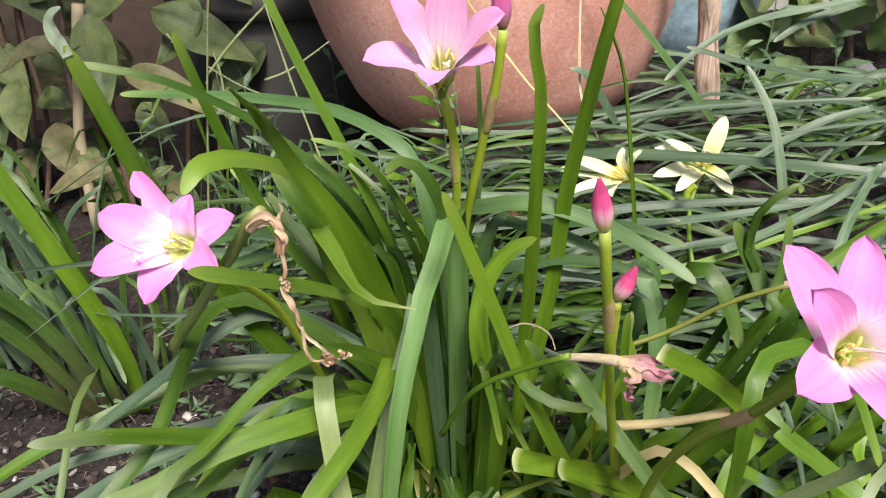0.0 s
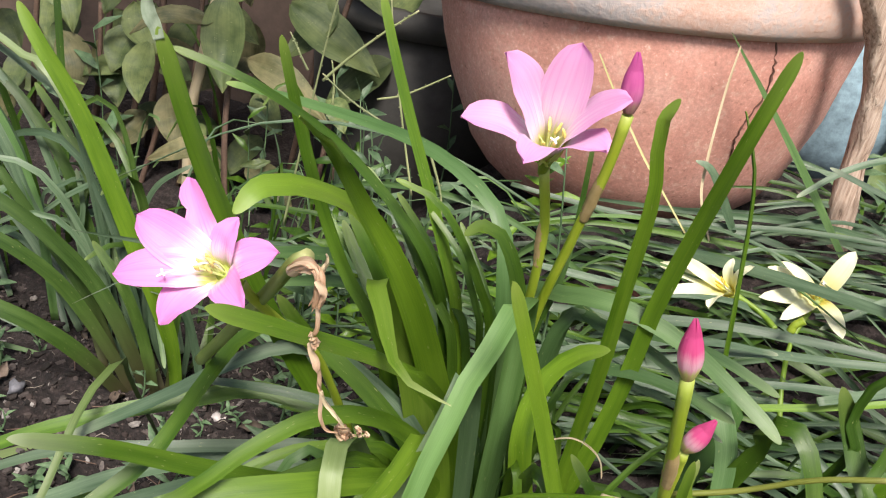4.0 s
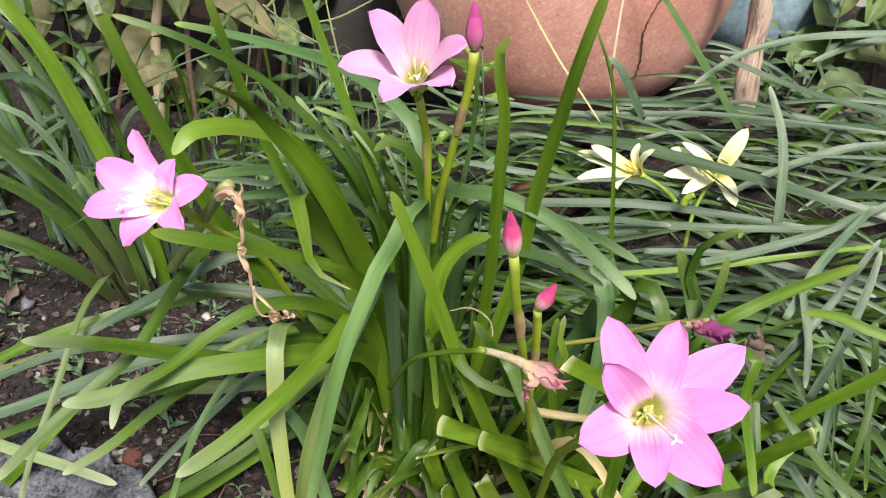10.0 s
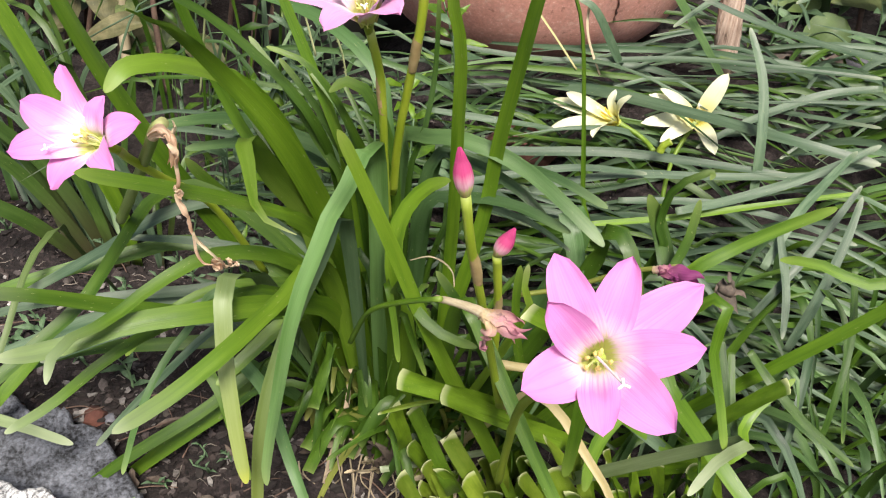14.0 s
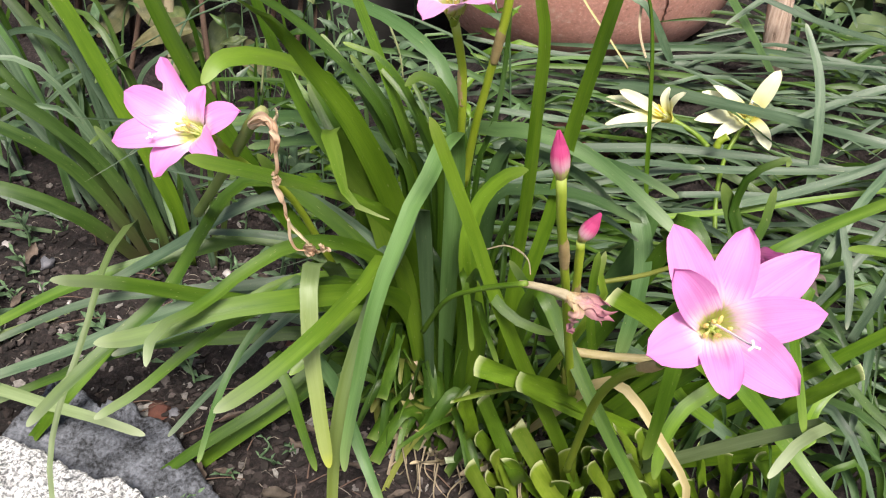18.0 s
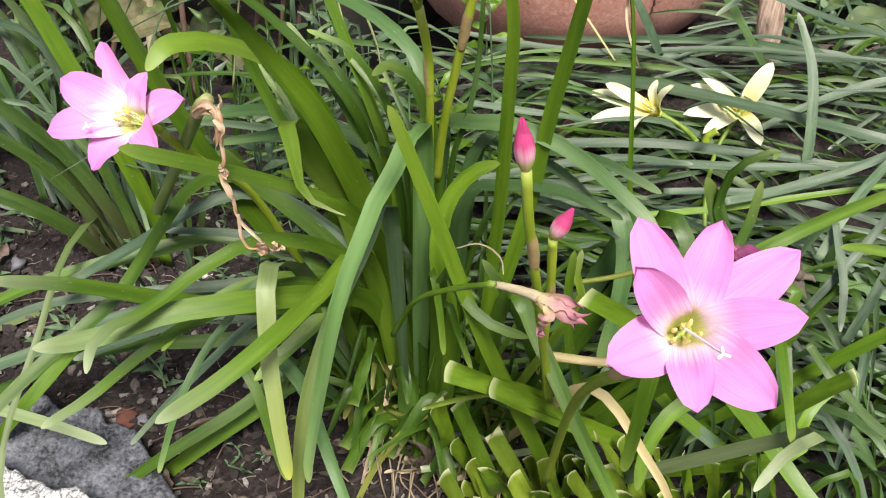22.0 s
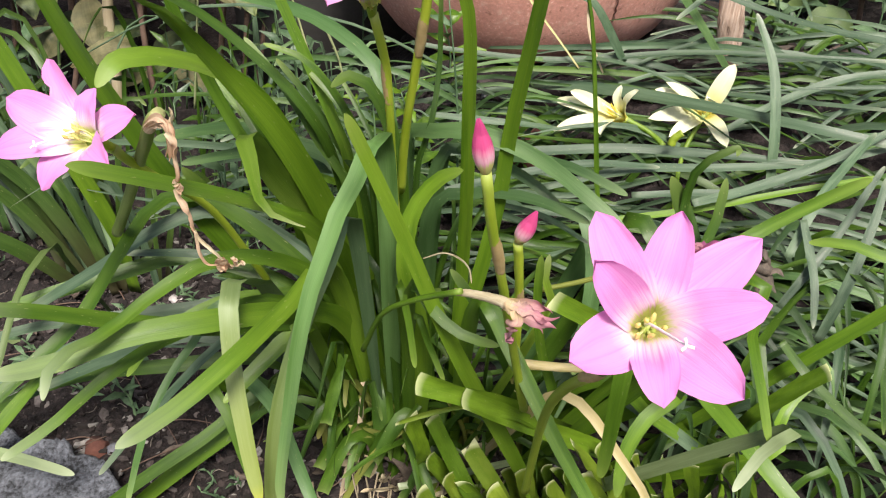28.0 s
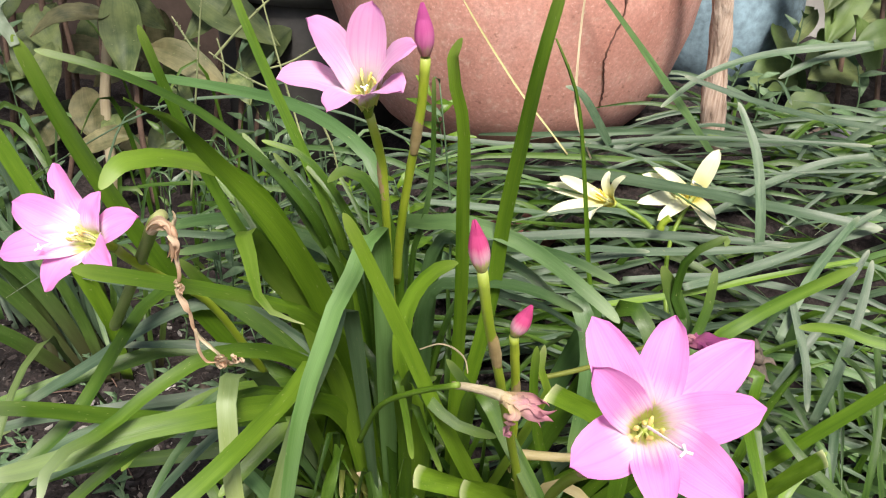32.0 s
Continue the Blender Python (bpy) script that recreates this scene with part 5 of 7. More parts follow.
blade(left, footed, 11.2, 0, (-0.415, 0.740, 0.111), (-0.437, 0.740, 0.161), (-0.471, 0.740, 0.206), (-0.502, 0.740, 0.233), (-0.526, 0.740, 0.261))
blade(left, blue, 7.8, 0, (-0.396, 0.700, 0.212), (-0.437, 0.700, 0.251), (-0.472, 0.700, 0.269), (-0.500, 0.700, 0.283))
blade(left, teal, 10.5, 0, (-0.420, 0.700, 0.020), (-0.431, 0.700, 0.104), (-0.443, 0.702, 0.143), (-0.465, 0.704, 0.188), (-0.496, 0.706, 0.230), (-0.536, 0.708, 0.264), (-0.576, 0.710, 0.287))
blade(left, greyed, 7.6, 0, (-0.330, 0.690, 0.120), (-0.406, 0.680, 0.257), (-0.433, 0.685, 0.268), (-0.471, 0.690, 0.284), (-0.509, 0.695, 0.296), (-0.539, 0.700, 0.304))
blade(left, dull, 8.6, 0, (-0.520, 0.660, 0.020), (-0.536, 0.660, 0.149), (-0.539, 0.665, 0.186), (-0.536, 0.670, 0.239), (-0.542, 0.675, 0.273), (-0.550, 0.680, 0.305))
blade(left, blue, 9.0, 0, (-0.302, 0.668, 0.050), (-0.310, 0.668, 0.113), (-0.321, 0.662, 0.154), (-0.341, 0.656, 0.200), (-0.360, 0.650, 0.235))
blade(left, blue, 8.4, 0, (-0.400, 0.730, 0.020), (-0.420, 0.740, 0.085), (-0.446, 0.740, 0.147), (-0.475, 0.740, 0.205), (-0.515, 0.740, 0.246))
blade(left, blue, 6.8, 0, (-0.453, 0.730, 0.111), (-0.430, 0.730, 0.145), (-0.413, 0.730, 0.155), (-0.390, 0.730, 0.163))


# flower stalks, buds and flowers
stalk(main, stem_green, 2.19, "flower_stalk", "", (0.008, 0.450, 0.227), (0.008, 0.431, 0.267), (0.009, 0.411, 0.308), (0.008, 0.402, 0.335), (0.003, 0.395, 0.360))
stalk(main, stem_brown, 2.35, "spathe", "papery brown sheath", (0.009, 0.409, 0.313), (0.008, 0.405, 0.326), (0.007, 0.401, 0.338))
stalk(main, stem_green, 2.29, "flower_stalk", "", (0.010, 0.450, 0.245), (0.015, 0.426, 0.292), (0.022, 0.406, 0.336), (0.027, 0.393, 0.366), (0.029, 0.384, 0.391))
stalk(main, stem_brown, 2.50, "spathe", "papery brown sheath", (0.023, 0.404, 0.340), (0.025, 0.398, 0.354), (0.027, 0.393, 0.367))
stalk(main, stem_green, 2.24, "flower_stalk", "", (0.093, 0.380, 0.158), (0.083, 0.359, 0.213), (0.074, 0.332, 0.269), (0.068, 0.315, 0.304), (0.064, 0.307, 0.331))
stalk(main, stem_brown, 2.50, "spathe", "papery brown sheath", (0.073, 0.329, 0.275), (0.071, 0.322, 0.289), (0.068, 0.316, 0.302))
stalk(main, stem_green, 2.22, "flower_stalk", "", (0.085, 0.400, 0.170), (0.084, 0.382, 0.211), (0.082, 0.364, 0.247), (0.079, 0.346, 0.280))
stalk(main, stem_brown, 2.20, "spathe", "papery brown sheath", (0.083, 0.377, 0.220), (0.083, 0.369, 0.237), (0.081, 0.361, 0.253))
stalk(main, stem_green, 2.16, "flower_stalk", "", (-0.073, 0.460, 0.163), (-0.084, 0.408, 0.241), (-0.091, 0.365, 0.280), (-0.095, 0.341, 0.302), (-0.095, 0.333, 0.310))
stalk(main, stem_green, 2.35, "flower_stalk", "", (0.101, 0.390, 0.087), (0.101, 0.360, 0.148), (0.101, 0.325, 0.205), (0.105, 0.295, 0.245), (0.111, 0.275, 0.268))
stalk(main, stem_green, 2.0, "flower_stalk", "yellow-green flower tube", (0.114, 0.266, 0.278), (0.118, 0.254, 0.294), (0.119, 0.241, 0.310), (0.119, 0.231, 0.323))
stalk(main, stem_brown, 2.45, "spathe", "pinkish-brown sheath", (0.109, 0.279, 0.264), (0.112, 0.271, 0.272), (0.116, 0.262, 0.283))
stalk(main, mid, 1.45, "flower_stalk", "", (-0.000, 0.400, 0.168), (0.015, 0.370, 0.215), (0.033, 0.350, 0.240), (0.057, 0.330, 0.262))
stalk(main, stem_pale, 2.9, "flower_stalk", "", (-0.148, 0.420, 0.213), (-0.120, 0.385, 0.255), (-0.097, 0.355, 0.290), (-0.081, 0.335, 0.315), (-0.073, 0.325, 0.328), (-0.067, 0.320, 0.334))
stalk(main, olive, 1.35, "flower_stalk", "", (0.092, 0.400, 0.222), (0.119, 0.400, 0.233), (0.144, 0.390, 0.255), (0.168, 0.380, 0.270))
stalk(main, yell, 2.41, "dry_stalk", "dry straw-coloured stalk", (0.088, 0.380, 0.188), (0.117, 0.375, 0.194), (0.145, 0.370, 0.204))
bud(main, bud_pink, 4.20, "closed deep pink flower bud", (0.064, 0.307, 0.331), (0.062, 0.305, 0.342), (0.060, 0.303, 0.352))
bud(main, bud_pink, 4.20, "closed small pink flower bud", (0.079, 0.346, 0.281), (0.082, 0.344, 0.289), (0.085, 0.343, 0.297))
bud(main, bud_mauve, 4.40, "closed mauve flower bud", (0.029, 0.384, 0.392), (0.028, 0.383, 0.403), (0.027, 0.382, 0.413))
flower(main, pink, (-0.101, 0.317, 0.323), (-0.300, -0.740, 0.600), 0.010, [((-0.122, 0.337, 0.346), 13.5), ((-0.133, 0.321, 0.334), 17.0), ((-0.134, 0.307, 0.316), 15.5), ((-0.113, 0.302, 0.304), 15.5), ((-0.082, 0.300, 0.320), 13.5), ((-0.079, 0.321, 0.333), 15.5), ((-0.097, 0.326, 0.340), 12.0)], "open pink flower with a notched petal", (-0.113, 0.306, 0.321))
flower(main, pink_pale, (0.003, 0.382, 0.376), (0.020, -0.622, 0.783), 0.013, [((-0.018, 0.363, 0.410), 17.5), ((0.007, 0.373, 0.417), 18.2), ((0.028, 0.358, 0.404), 16.6), ((0.024, 0.352, 0.386), 18.5), ((-0.002, 0.331, 0.382), 15.0), ((-0.028, 0.352, 0.387), 17.5)], "open pale pink flower")
flower(main, pink, (0.116, 0.213, 0.336), (-0.121, -0.804, 0.583), 0.010, [((0.098, 0.223, 0.364), 14.4), ((0.098, 0.202, 0.361), 12.7), ((0.121, 0.227, 0.365), 14.0), ((0.143, 0.226, 0.360), 16.1), ((0.144, 0.206, 0.352), 14.7), ((0.139, 0.191, 0.333), 17.1), ((0.119, 0.186, 0.331), 12.5), ((0.095, 0.193, 0.336), 16.8)], "wide open pink flower with a yellow throat", (0.121, 0.188, 0.349))
flower(right, cream, (0.143, 0.680, 0.218), (-0.641, -0.517, 0.568), 0.016, [((0.094, 0.705, 0.214), 11.4), ((0.096, 0.682, 0.196), 11.8), ((0.105, 0.692, 0.228), 10.0), ((0.156, 0.671, 0.242), 8.6), ((0.131, 0.653, 0.209), 10.0), ((0.144, 0.689, 0.238), 9.1)], "pale cream-yellow flower lying on leaves")
flower(right, cream, (0.218, 0.700, 0.220), (-0.052, -0.732, 0.680), 0.01, [((0.174, 0.700, 0.234), 12.0), ((0.181, 0.696, 0.242), 9.2), ((0.235, 0.716, 0.256), 14.8), ((0.233, 0.668, 0.204), 13.8), ((0.188, 0.672, 0.206), 12.0), ((0.171, 0.683, 0.215), 12.9)], "pale cream-yellow flower lying on leaves")
stalk(right, lite, 2.04, "flower_stalk", "", (0.183, 0.660, 0.202), (0.176, 0.670, 0.205), (0.166, 0.675, 0.209), (0.154, 0.678, 0.213))
stalk(right, lite, 1.85, "flower_stalk", "", (0.201, 0.630, 0.141), (0.198, 0.650, 0.166), (0.203, 0.680, 0.189), (0.216, 0.698, 0.216))
stalk(right, stem_green, 2.92, "flower_stalk", "", (0.182, 0.620, 0.220), (0.183, 0.620, 0.225), (0.188, 0.620, 0.230))


# withered flowers
dried(main, wilted_brown, 2.3, (-0.072, 0.320, 0.327), (-0.068, 0.317, 0.331), (-0.063, 0.313, 0.334), (-0.059, 0.311, 0.332), (-0.059, 0.311, 0.325), (-0.060, 0.311, 0.320))
ribbon(main, wilted_brown, 3.0, "dried_petals", "", (-0.059, 0.308, 0.332), (-0.056, 0.308, 0.327), (-0.058, 0.310, 0.320))
stalk(main, wilted_brown, 0.9, "dried_thread", "", (-0.059, 0.312, 0.322), (-0.058, 0.312, 0.313), (-0.059, 0.313, 0.309))
crumple(main, wilted_brown, 3.2, "dried_petals", "crumpled brown dried petals", (-0.059, 0.313, 0.308), (-0.058, 0.313, 0.304))
ribbon(main, wilted_brown, 2.9, "dried_strip", "", (-0.060, 0.313, 0.305), (-0.059, 0.314, 0.300), (-0.056, 0.314, 0.294), (-0.055, 0.314, 0.288), (-0.054, 0.315, 0.282))
ribbon(main, tan, 1.8, "dry_wisp", "", (-0.054, 0.314, 0.286), (-0.053, 0.315, 0.282), (-0.050, 0.316, 0.278), (-0.047, 0.316, 0.275), (-0.045, 0.317, 0.272), (-0.043, 0.318, 0.270))
ribbon(main, wilted_brown, 1.5, "dry_wisp", "", (-0.054, 0.314, 0.285), (-0.054, 0.315, 0.279), (-0.053, 0.315, 0.273), (-0.051, 0.316, 0.269), (-0.047, 0.316, 0.269), (-0.044, 0.317, 0.269))
crumple(main, wilted_brown, 3.6, "dried_petals", "", (-0.039, 0.317, 0.271), (-0.036, 0.318, 0.269))
crumple(main, wilted_brown, 5.5, "dried_petals", "crumpled brown dried petals", (-0.046, 0.318, 0.269), (-0.038, 0.318, 0.267))
ribbon(main, tan, 2.0, "dry_wisp", "", (-0.059, 0.312, 0.333), (-0.057, 0.310, 0.338), (-0.057, 0.309, 0.342))
ribbon(main, tan, 0.9, "dry_wisp", "thin pale curled thread", (0.031, 0.400, 0.233), (0.044, 0.395, 0.241), (0.055, 0.390, 0.238), (0.058, 0.385, 0.231))
limp(main, tan, wilted_pink, 3.9, [(0.054, 0.338, 0.256), (0.063, 0.332, 0.260), (0.074, 0.325, 0.263), (0.080, 0.321, 0.263)], (0.097, 0.316, 0.261), [(0.100, 0.317, 0.264), (0.099, 0.314, 0.260), (0.094, 0.313, 0.257), (0.097, 0.322, 0.262), (0.095, 0.310, 0.266)], [(0.081, 0.316, 0.265), (0.082, 0.314, 0.261), (0.080, 0.312, 0.258), (0.081, 0.312, 0.252), (0.082, 0.312, 0.254)])
limp(main, wilted_pink, wilted_mauve, 4.2, [(0.149, 0.341, 0.290), (0.151, 0.340, 0.291), (0.153, 0.339, 0.292), (0.155, 0.338, 0.292)], (0.167, 0.332, 0.295), [(0.167, 0.333, 0.298), (0.169, 0.330, 0.297), (0.164, 0.328, 0.292), (0.166, 0.326, 0.297)])
wilted(main, litter_leaf, (0.188, 0.360, 0.274), [(0.186, 0.360, 0.284), (0.195, 0.355, 0.265), (0.190, 0.360, 0.260), (0.198, 0.360, 0.271)])


# leaves cut short
stub(cut, cut_green, 12.2, (0.058, 0.433, 0.035), (0.050, 0.417, 0.061), (0.040, 0.404, 0.087))
stub(cut, cut_lite, 10.7, (0.069, 0.404, 0.003), (0.053, 0.396, 0.040), (0.038, 0.388, 0.076))
stub(cut, cut_lite, 11.4, (0.099, 0.412, 0.032), (0.086, 0.401, 0.069), (0.065, 0.401, 0.106))
stub(cut, cut_green, 11.0, (0.098, 0.419, 0.025), (0.081, 0.409, 0.051), (0.065, 0.399, 0.078))
stub(cut, cut_lite, 12.8, (0.114, 0.405, 0.023), (0.097, 0.400, 0.051), (0.080, 0.395, 0.079))
stub(cut, cut_lite, 10.9, (0.107, 0.425, 0.035), (0.104, 0.409, 0.066), (0.098, 0.397, 0.097))
stub(cut, cut_lite, 9.7, (0.137, 0.412, 0.040), (0.125, 0.401, 0.068), (0.113, 0.389, 0.095))
stub(cut, cut_lite, 9.2, (0.158, 0.416, 0.068), (0.143, 0.399, 0.098), (0.124, 0.389, 0.128))
stub(cut, cut_green, 12.9, (0.142, 0.428, 0.034), (0.131, 0.417, 0.063), (0.123, 0.403, 0.091))
stub(cut, cut_lite, 10.2, (0.070, 0.423, 0.012), (0.061, 0.410, 0.049), (0.053, 0.394, 0.085))
stub(cut, cut_green, 9.3, (0.056, 0.413, -0.055), (0.057, 0.402, -0.019), (0.052, 0.401, 0.017))
stub(cut, cut_green, 11.8, (0.123, 0.408, -0.022), (0.108, 0.410, 0.010), (0.101, 0.401, 0.041))
stub(cut, cut_lite, 10.3, (0.145, 0.399, -0.032), (0.131, 0.399, 0.001), (0.120, 0.396, 0.034))
stub(cut, cut_lite, 9.3, (0.157, 0.417, -0.005), (0.145, 0.411, 0.021), (0.137, 0.398, 0.047))
stub(cut, cut_lite, 11.4, (0.167, 0.396, -0.017), (0.158, 0.395, 0.017), (0.150, 0.393, 0.050))
stub(cut, cut_lite, 10.3, (0.160, 0.407, 0.062), (0.151, 0.403, 0.089), (0.139, 0.404, 0.116))
stub(cut, cut_green, 10.2, (0.170, 0.411, 0.037), (0.158, 0.409, 0.071), (0.152, 0.400, 0.105))
stub(cut, cut_green, 9.0, (0.196, 0.417, 0.039), (0.181, 0.404, 0.075), (0.164, 0.393, 0.110))
stub(cut, cut_green, 10.4, (0.192, 0.418, 0.063), (0.183, 0.404, 0.092), (0.174, 0.391, 0.122))
stub(cut, cut_green, 9.5, (0.214, 0.416, 0.050), (0.203, 0.408, 0.083), (0.193, 0.400, 0.116))
stub(cut, cut_green, 9.2, (0.247, 0.428, 0.058), (0.231, 0.414, 0.088), (0.213, 0.403, 0.117))
stub(cut, cut_green, 9.9, (0.210, 0.429, 0.035), (0.212, 0.410, 0.063), (0.207, 0.401, 0.091))
stub(cut, cut_green, 12.0, (0.201, 0.426, 0.023), (0.189, 0.407, 0.057), (0.172, 0.396, 0.091))
stub(cut, cut_lite, 9.3, (0.199, 0.416, 0.012), (0.185, 0.401, 0.041), (0.166, 0.393, 0.071))
stub(cut, cut_green, 12.5, (0.223, 0.414, -0.007), (0.213, 0.405, 0.026), (0.199, 0.404, 0.059))
stub(cut, cut_lite, 12.0, (0.227, 0.404, 0.023), (0.221, 0.399, 0.051), (0.216, 0.393, 0.080))
stub(cut, cut_green, 11.5, (0.260, 0.426, -0.009), (0.250, 0.412, 0.028), (0.238, 0.402, 0.065))
stub(cut, cut_green, 9.1, (0.109, 0.415, -0.016), (0.100, 0.395, 0.015), (0.085, 0.385, 0.046))
stub(cut, cut_green, 9.1, (0.069, 0.429, -0.012), (0.065, 0.418, 0.016), (0.063, 0.404, 0.045))
stub(cut, cut_green, 12.6, (0.150, 0.404, -0.009), (0.135, 0.405, 0.024), (0.124, 0.400, 0.057))
stub(cut, cut_green, 11.8, (0.169, 0.415, 0.028), (0.160, 0.399, 0.059), (0.148, 0.388, 0.091))
stub(cut, cut_green, 11.8, (0.036, 0.428, 0.057), (0.035, 0.410, 0.089), (0.028, 0.401, 0.120))
stub(cut, cut_green, 9.9, (0.074, 0.403, 0.053), (0.056, 0.404, 0.089), (0.041, 0.400, 0.125))
stub(cut, cut_green, 12.2, (0.104, 0.418, 0.015), (0.101, 0.406, 0.043), (0.099, 0.394, 0.072))
stub(cut, cut_lite, 11.9, (0.165, 0.407, 0.032), (0.152, 0.396, 0.069), (0.134, 0.392, 0.106))
stub(cut, cut_green, 10.0, (0.207, 0.419, -0.019), (0.195, 0.408, 0.017), (0.188, 0.391, 0.054))
stub(cut, cut_green, 10.0, (0.232, 0.396, -0.006), (0.220, 0.395, 0.028), (0.210, 0.390, 0.062))


# plants behind
broad_leaf(shrub, broad, 47.7, (-0.375, 0.930, 0.308), (-0.369, 0.918, 0.251), (-0.362, 0.906, 0.209))
broad_leaf(shrub, broad_worn, 35.1, (-0.355, 0.950, 0.240), (-0.307, 0.938, 0.230), (-0.250, 0.926, 0.197))
broad_leaf(shrub, broad_worn, 21.7, (-0.384, 0.920, 0.278), (-0.431, 0.908, 0.278), (-0.465, 0.896, 0.253))
broad_leaf(shrub, broad, 38.2, (-0.482, 0.970, 0.230), (-0.488, 0.958, 0.192), (-0.480, 0.946, 0.164))
broad_leaf(shrub, broad, 30.6, (-0.476, 0.990, 0.202), (-0.452, 0.978, 0.204), (-0.427, 0.966, 0.197))
broad_leaf(shrub, broad_worn, 43.2, (-0.456, 0.980, 0.176), (-0.447, 0.968, 0.146), (-0.437, 0.956, 0.117))
broad_leaf(shrub, broad_worn, 27.6, (-0.364, 0.900, 0.153), (-0.393, 0.888, 0.145), (-0.429, 0.876, 0.128))
broad_leaf(shrub, broad, 11.9, (-0.285, 0.860, 0.164), (-0.297, 0.848, 0.161), (-0.307, 0.836, 0.161))
broad_leaf(shrub, broad, 39.8, (-0.517, 1.000, 0.266), (-0.501, 0.988, 0.237), (-0.477, 0.976, 0.216))
broad_leaf(shrub, broad, 52.4, (-0.338, 1.020, 0.297), (-0.274, 1.008, 0.266), (-0.218, 0.996, 0.241))
broad_leaf(shrub, broad, 47.1, (-0.214, 1.030, 0.254), (-0.252, 1.018, 0.220), (-0.284, 1.006, 0.185))
broad_leaf(shrub, broad, 41.2, (-0.557, 1.000, 0.196), (-0.533, 0.988, 0.167), (-0.523, 0.976, 0.143))
broad_leaf(shrub, broad_worn, 42.1, (-0.501, 1.000, 0.138), (-0.513, 0.988, 0.111), (-0.531, 0.976, 0.092))
broad_leaf(shrub, broad, 34.4, (-0.367, 1.020, 0.188), (-0.350, 1.008, 0.165), (-0.325, 0.996, 0.149))
broad_leaf(shrub, broad, 43.6, (-0.293, 1.030, 0.312), (-0.305, 1.018, 0.274), (-0.337, 1.006, 0.235))
broad_leaf(shrub, broad, 26.2, (-0.245, 0.900, 0.229), (-0.229, 0.888, 0.222), (-0.216, 0.876, 0.205))
broad_leaf(shrub, broad, 44.5, (-0.359, 1.000, 0.347), (-0.377, 0.988, 0.311), (-0.407, 0.976, 0.286))
broad_leaf(shrub, broad, 44.7, (-0.506, 1.000, 0.342), (-0.462, 0.988, 0.317), (-0.440, 0.976, 0.289))
broad_leaf(shrub, broad, 51.8, (-0.274, 1.040, 0.362), (-0.245, 1.028, 0.328), (-0.222, 1.016, 0.301))
broad_leaf(shrub, broad, 46.5, (-0.563, 1.020, 0.317), (-0.547, 1.008, 0.282), (-0.554, 0.996, 0.244))
broad_leaf(shrub, broad, 38.0, (-0.422, 1.000, 0.366), (-0.427, 0.988, 0.331), (-0.457, 0.976, 0.312))
broad_leaf(shrub, broad, 41.9, (-0.204, 1.050, 0.354), (-0.215, 1.038, 0.317), (-0.246, 1.026, 0.291))
broad_leaf(shrub, broad_worn, 40.3, (-0.598, 0.980, 0.217), (-0.569, 0.968, 0.182), (-0.577, 0.956, 0.136))
broad_leaf(shrub, broad, 39.8, (-0.642, 1.000, 0.276), (-0.596, 0.988, 0.255), (-0.581, 0.976, 0.220))
broad_leaf(shrub, broad, 26.8, (-0.427, 0.970, 0.147), (-0.412, 0.958, 0.135), (-0.404, 0.946, 0.122))
broad_leaf(herb, broad_lit, 34.8, (0.382, 0.980, 0.286), (0.386, 0.968, 0.324), (0.370, 0.956, 0.353))
broad_leaf(herb, broad_lit, 39.6, (0.431, 0.950, 0.280), (0.404, 0.938, 0.309), (0.387, 0.926, 0.337))
broad_leaf(herb, broad_lit, 33.0, (0.441, 0.930, 0.319), (0.411, 0.918, 0.319), (0.385, 0.906, 0.303))
broad_leaf(herb, broad_lit, 36.8, (0.413, 1.000, 0.343), (0.418, 0.988, 0.374), (0.400, 0.976, 0.406))
broad_leaf(herb, broad_lit, 35.1, (0.379, 1.020, 0.366), (0.393, 1.008, 0.386), (0.370, 0.996, 0.418))
broad_leaf(herb, broad_lit, 33.1, (0.433, 0.960, 0.346), (0.443, 0.948, 0.371), (0.435, 0.936, 0.403))
broad_leaf(herb, broad_lit, 34.1, (0.455, 0.950, 0.258), (0.465, 0.938, 0.286), (0.471, 0.926, 0.323))
broad_leaf(herb, broad_lit, 41.3, (0.353, 1.020, 0.398), (0.381, 1.008, 0.368), (0.393, 0.996, 0.331))
stalk(shrub, twig_brown, 3.38, "stem", "reddish-brown woody stem", (-0.358, 0.930, 0.054), (-0.363, 0.930, 0.097), (-0.367, 0.930, 0.158), (-0.367, 0.930, 0.211), (-0.368, 0.930, 0.296))
stalk(shrub, tan, 6.35, "stem", "dry pinkish-tan stem", (-0.427, 0.970, 0.045), (-0.428, 0.970, 0.147), (-0.419, 0.970, 0.216), (-0.401, 0.970, 0.312))
stalk(shrub, twig_brown, 3.30, "stem", "", (-0.509, 1.000, 0.024), (-0.476, 1.000, 0.162), (-0.483, 1.000, 0.263), (-0.481, 1.000, 0.326))
stalk(shrub, twig_brown, 3.31, "stem", "", (-0.292, 1.030, 0.036), (-0.279, 1.030, 0.173), (-0.281, 1.030, 0.274), (-0.265, 1.030, 0.339))
stalk(shrub, twig_brown, 2.96, "stem", "", (-0.588, 1.000, 0.015), (-0.564, 1.000, 0.153), (-0.561, 1.000, 0.256))
stalk(herb, twig_brown, 2.79, "stem", "", (0.413, 0.990, 0.224), (0.406, 0.990, 0.273), (0.401, 0.990, 0.315), (0.378, 0.990, 0.381))
stalk(herb, twig_brown, 2.73, "stem", "", (0.449, 0.970, 0.221), (0.438, 0.970, 0.281), (0.427, 0.970, 0.332), (0.422, 0.970, 0.376))

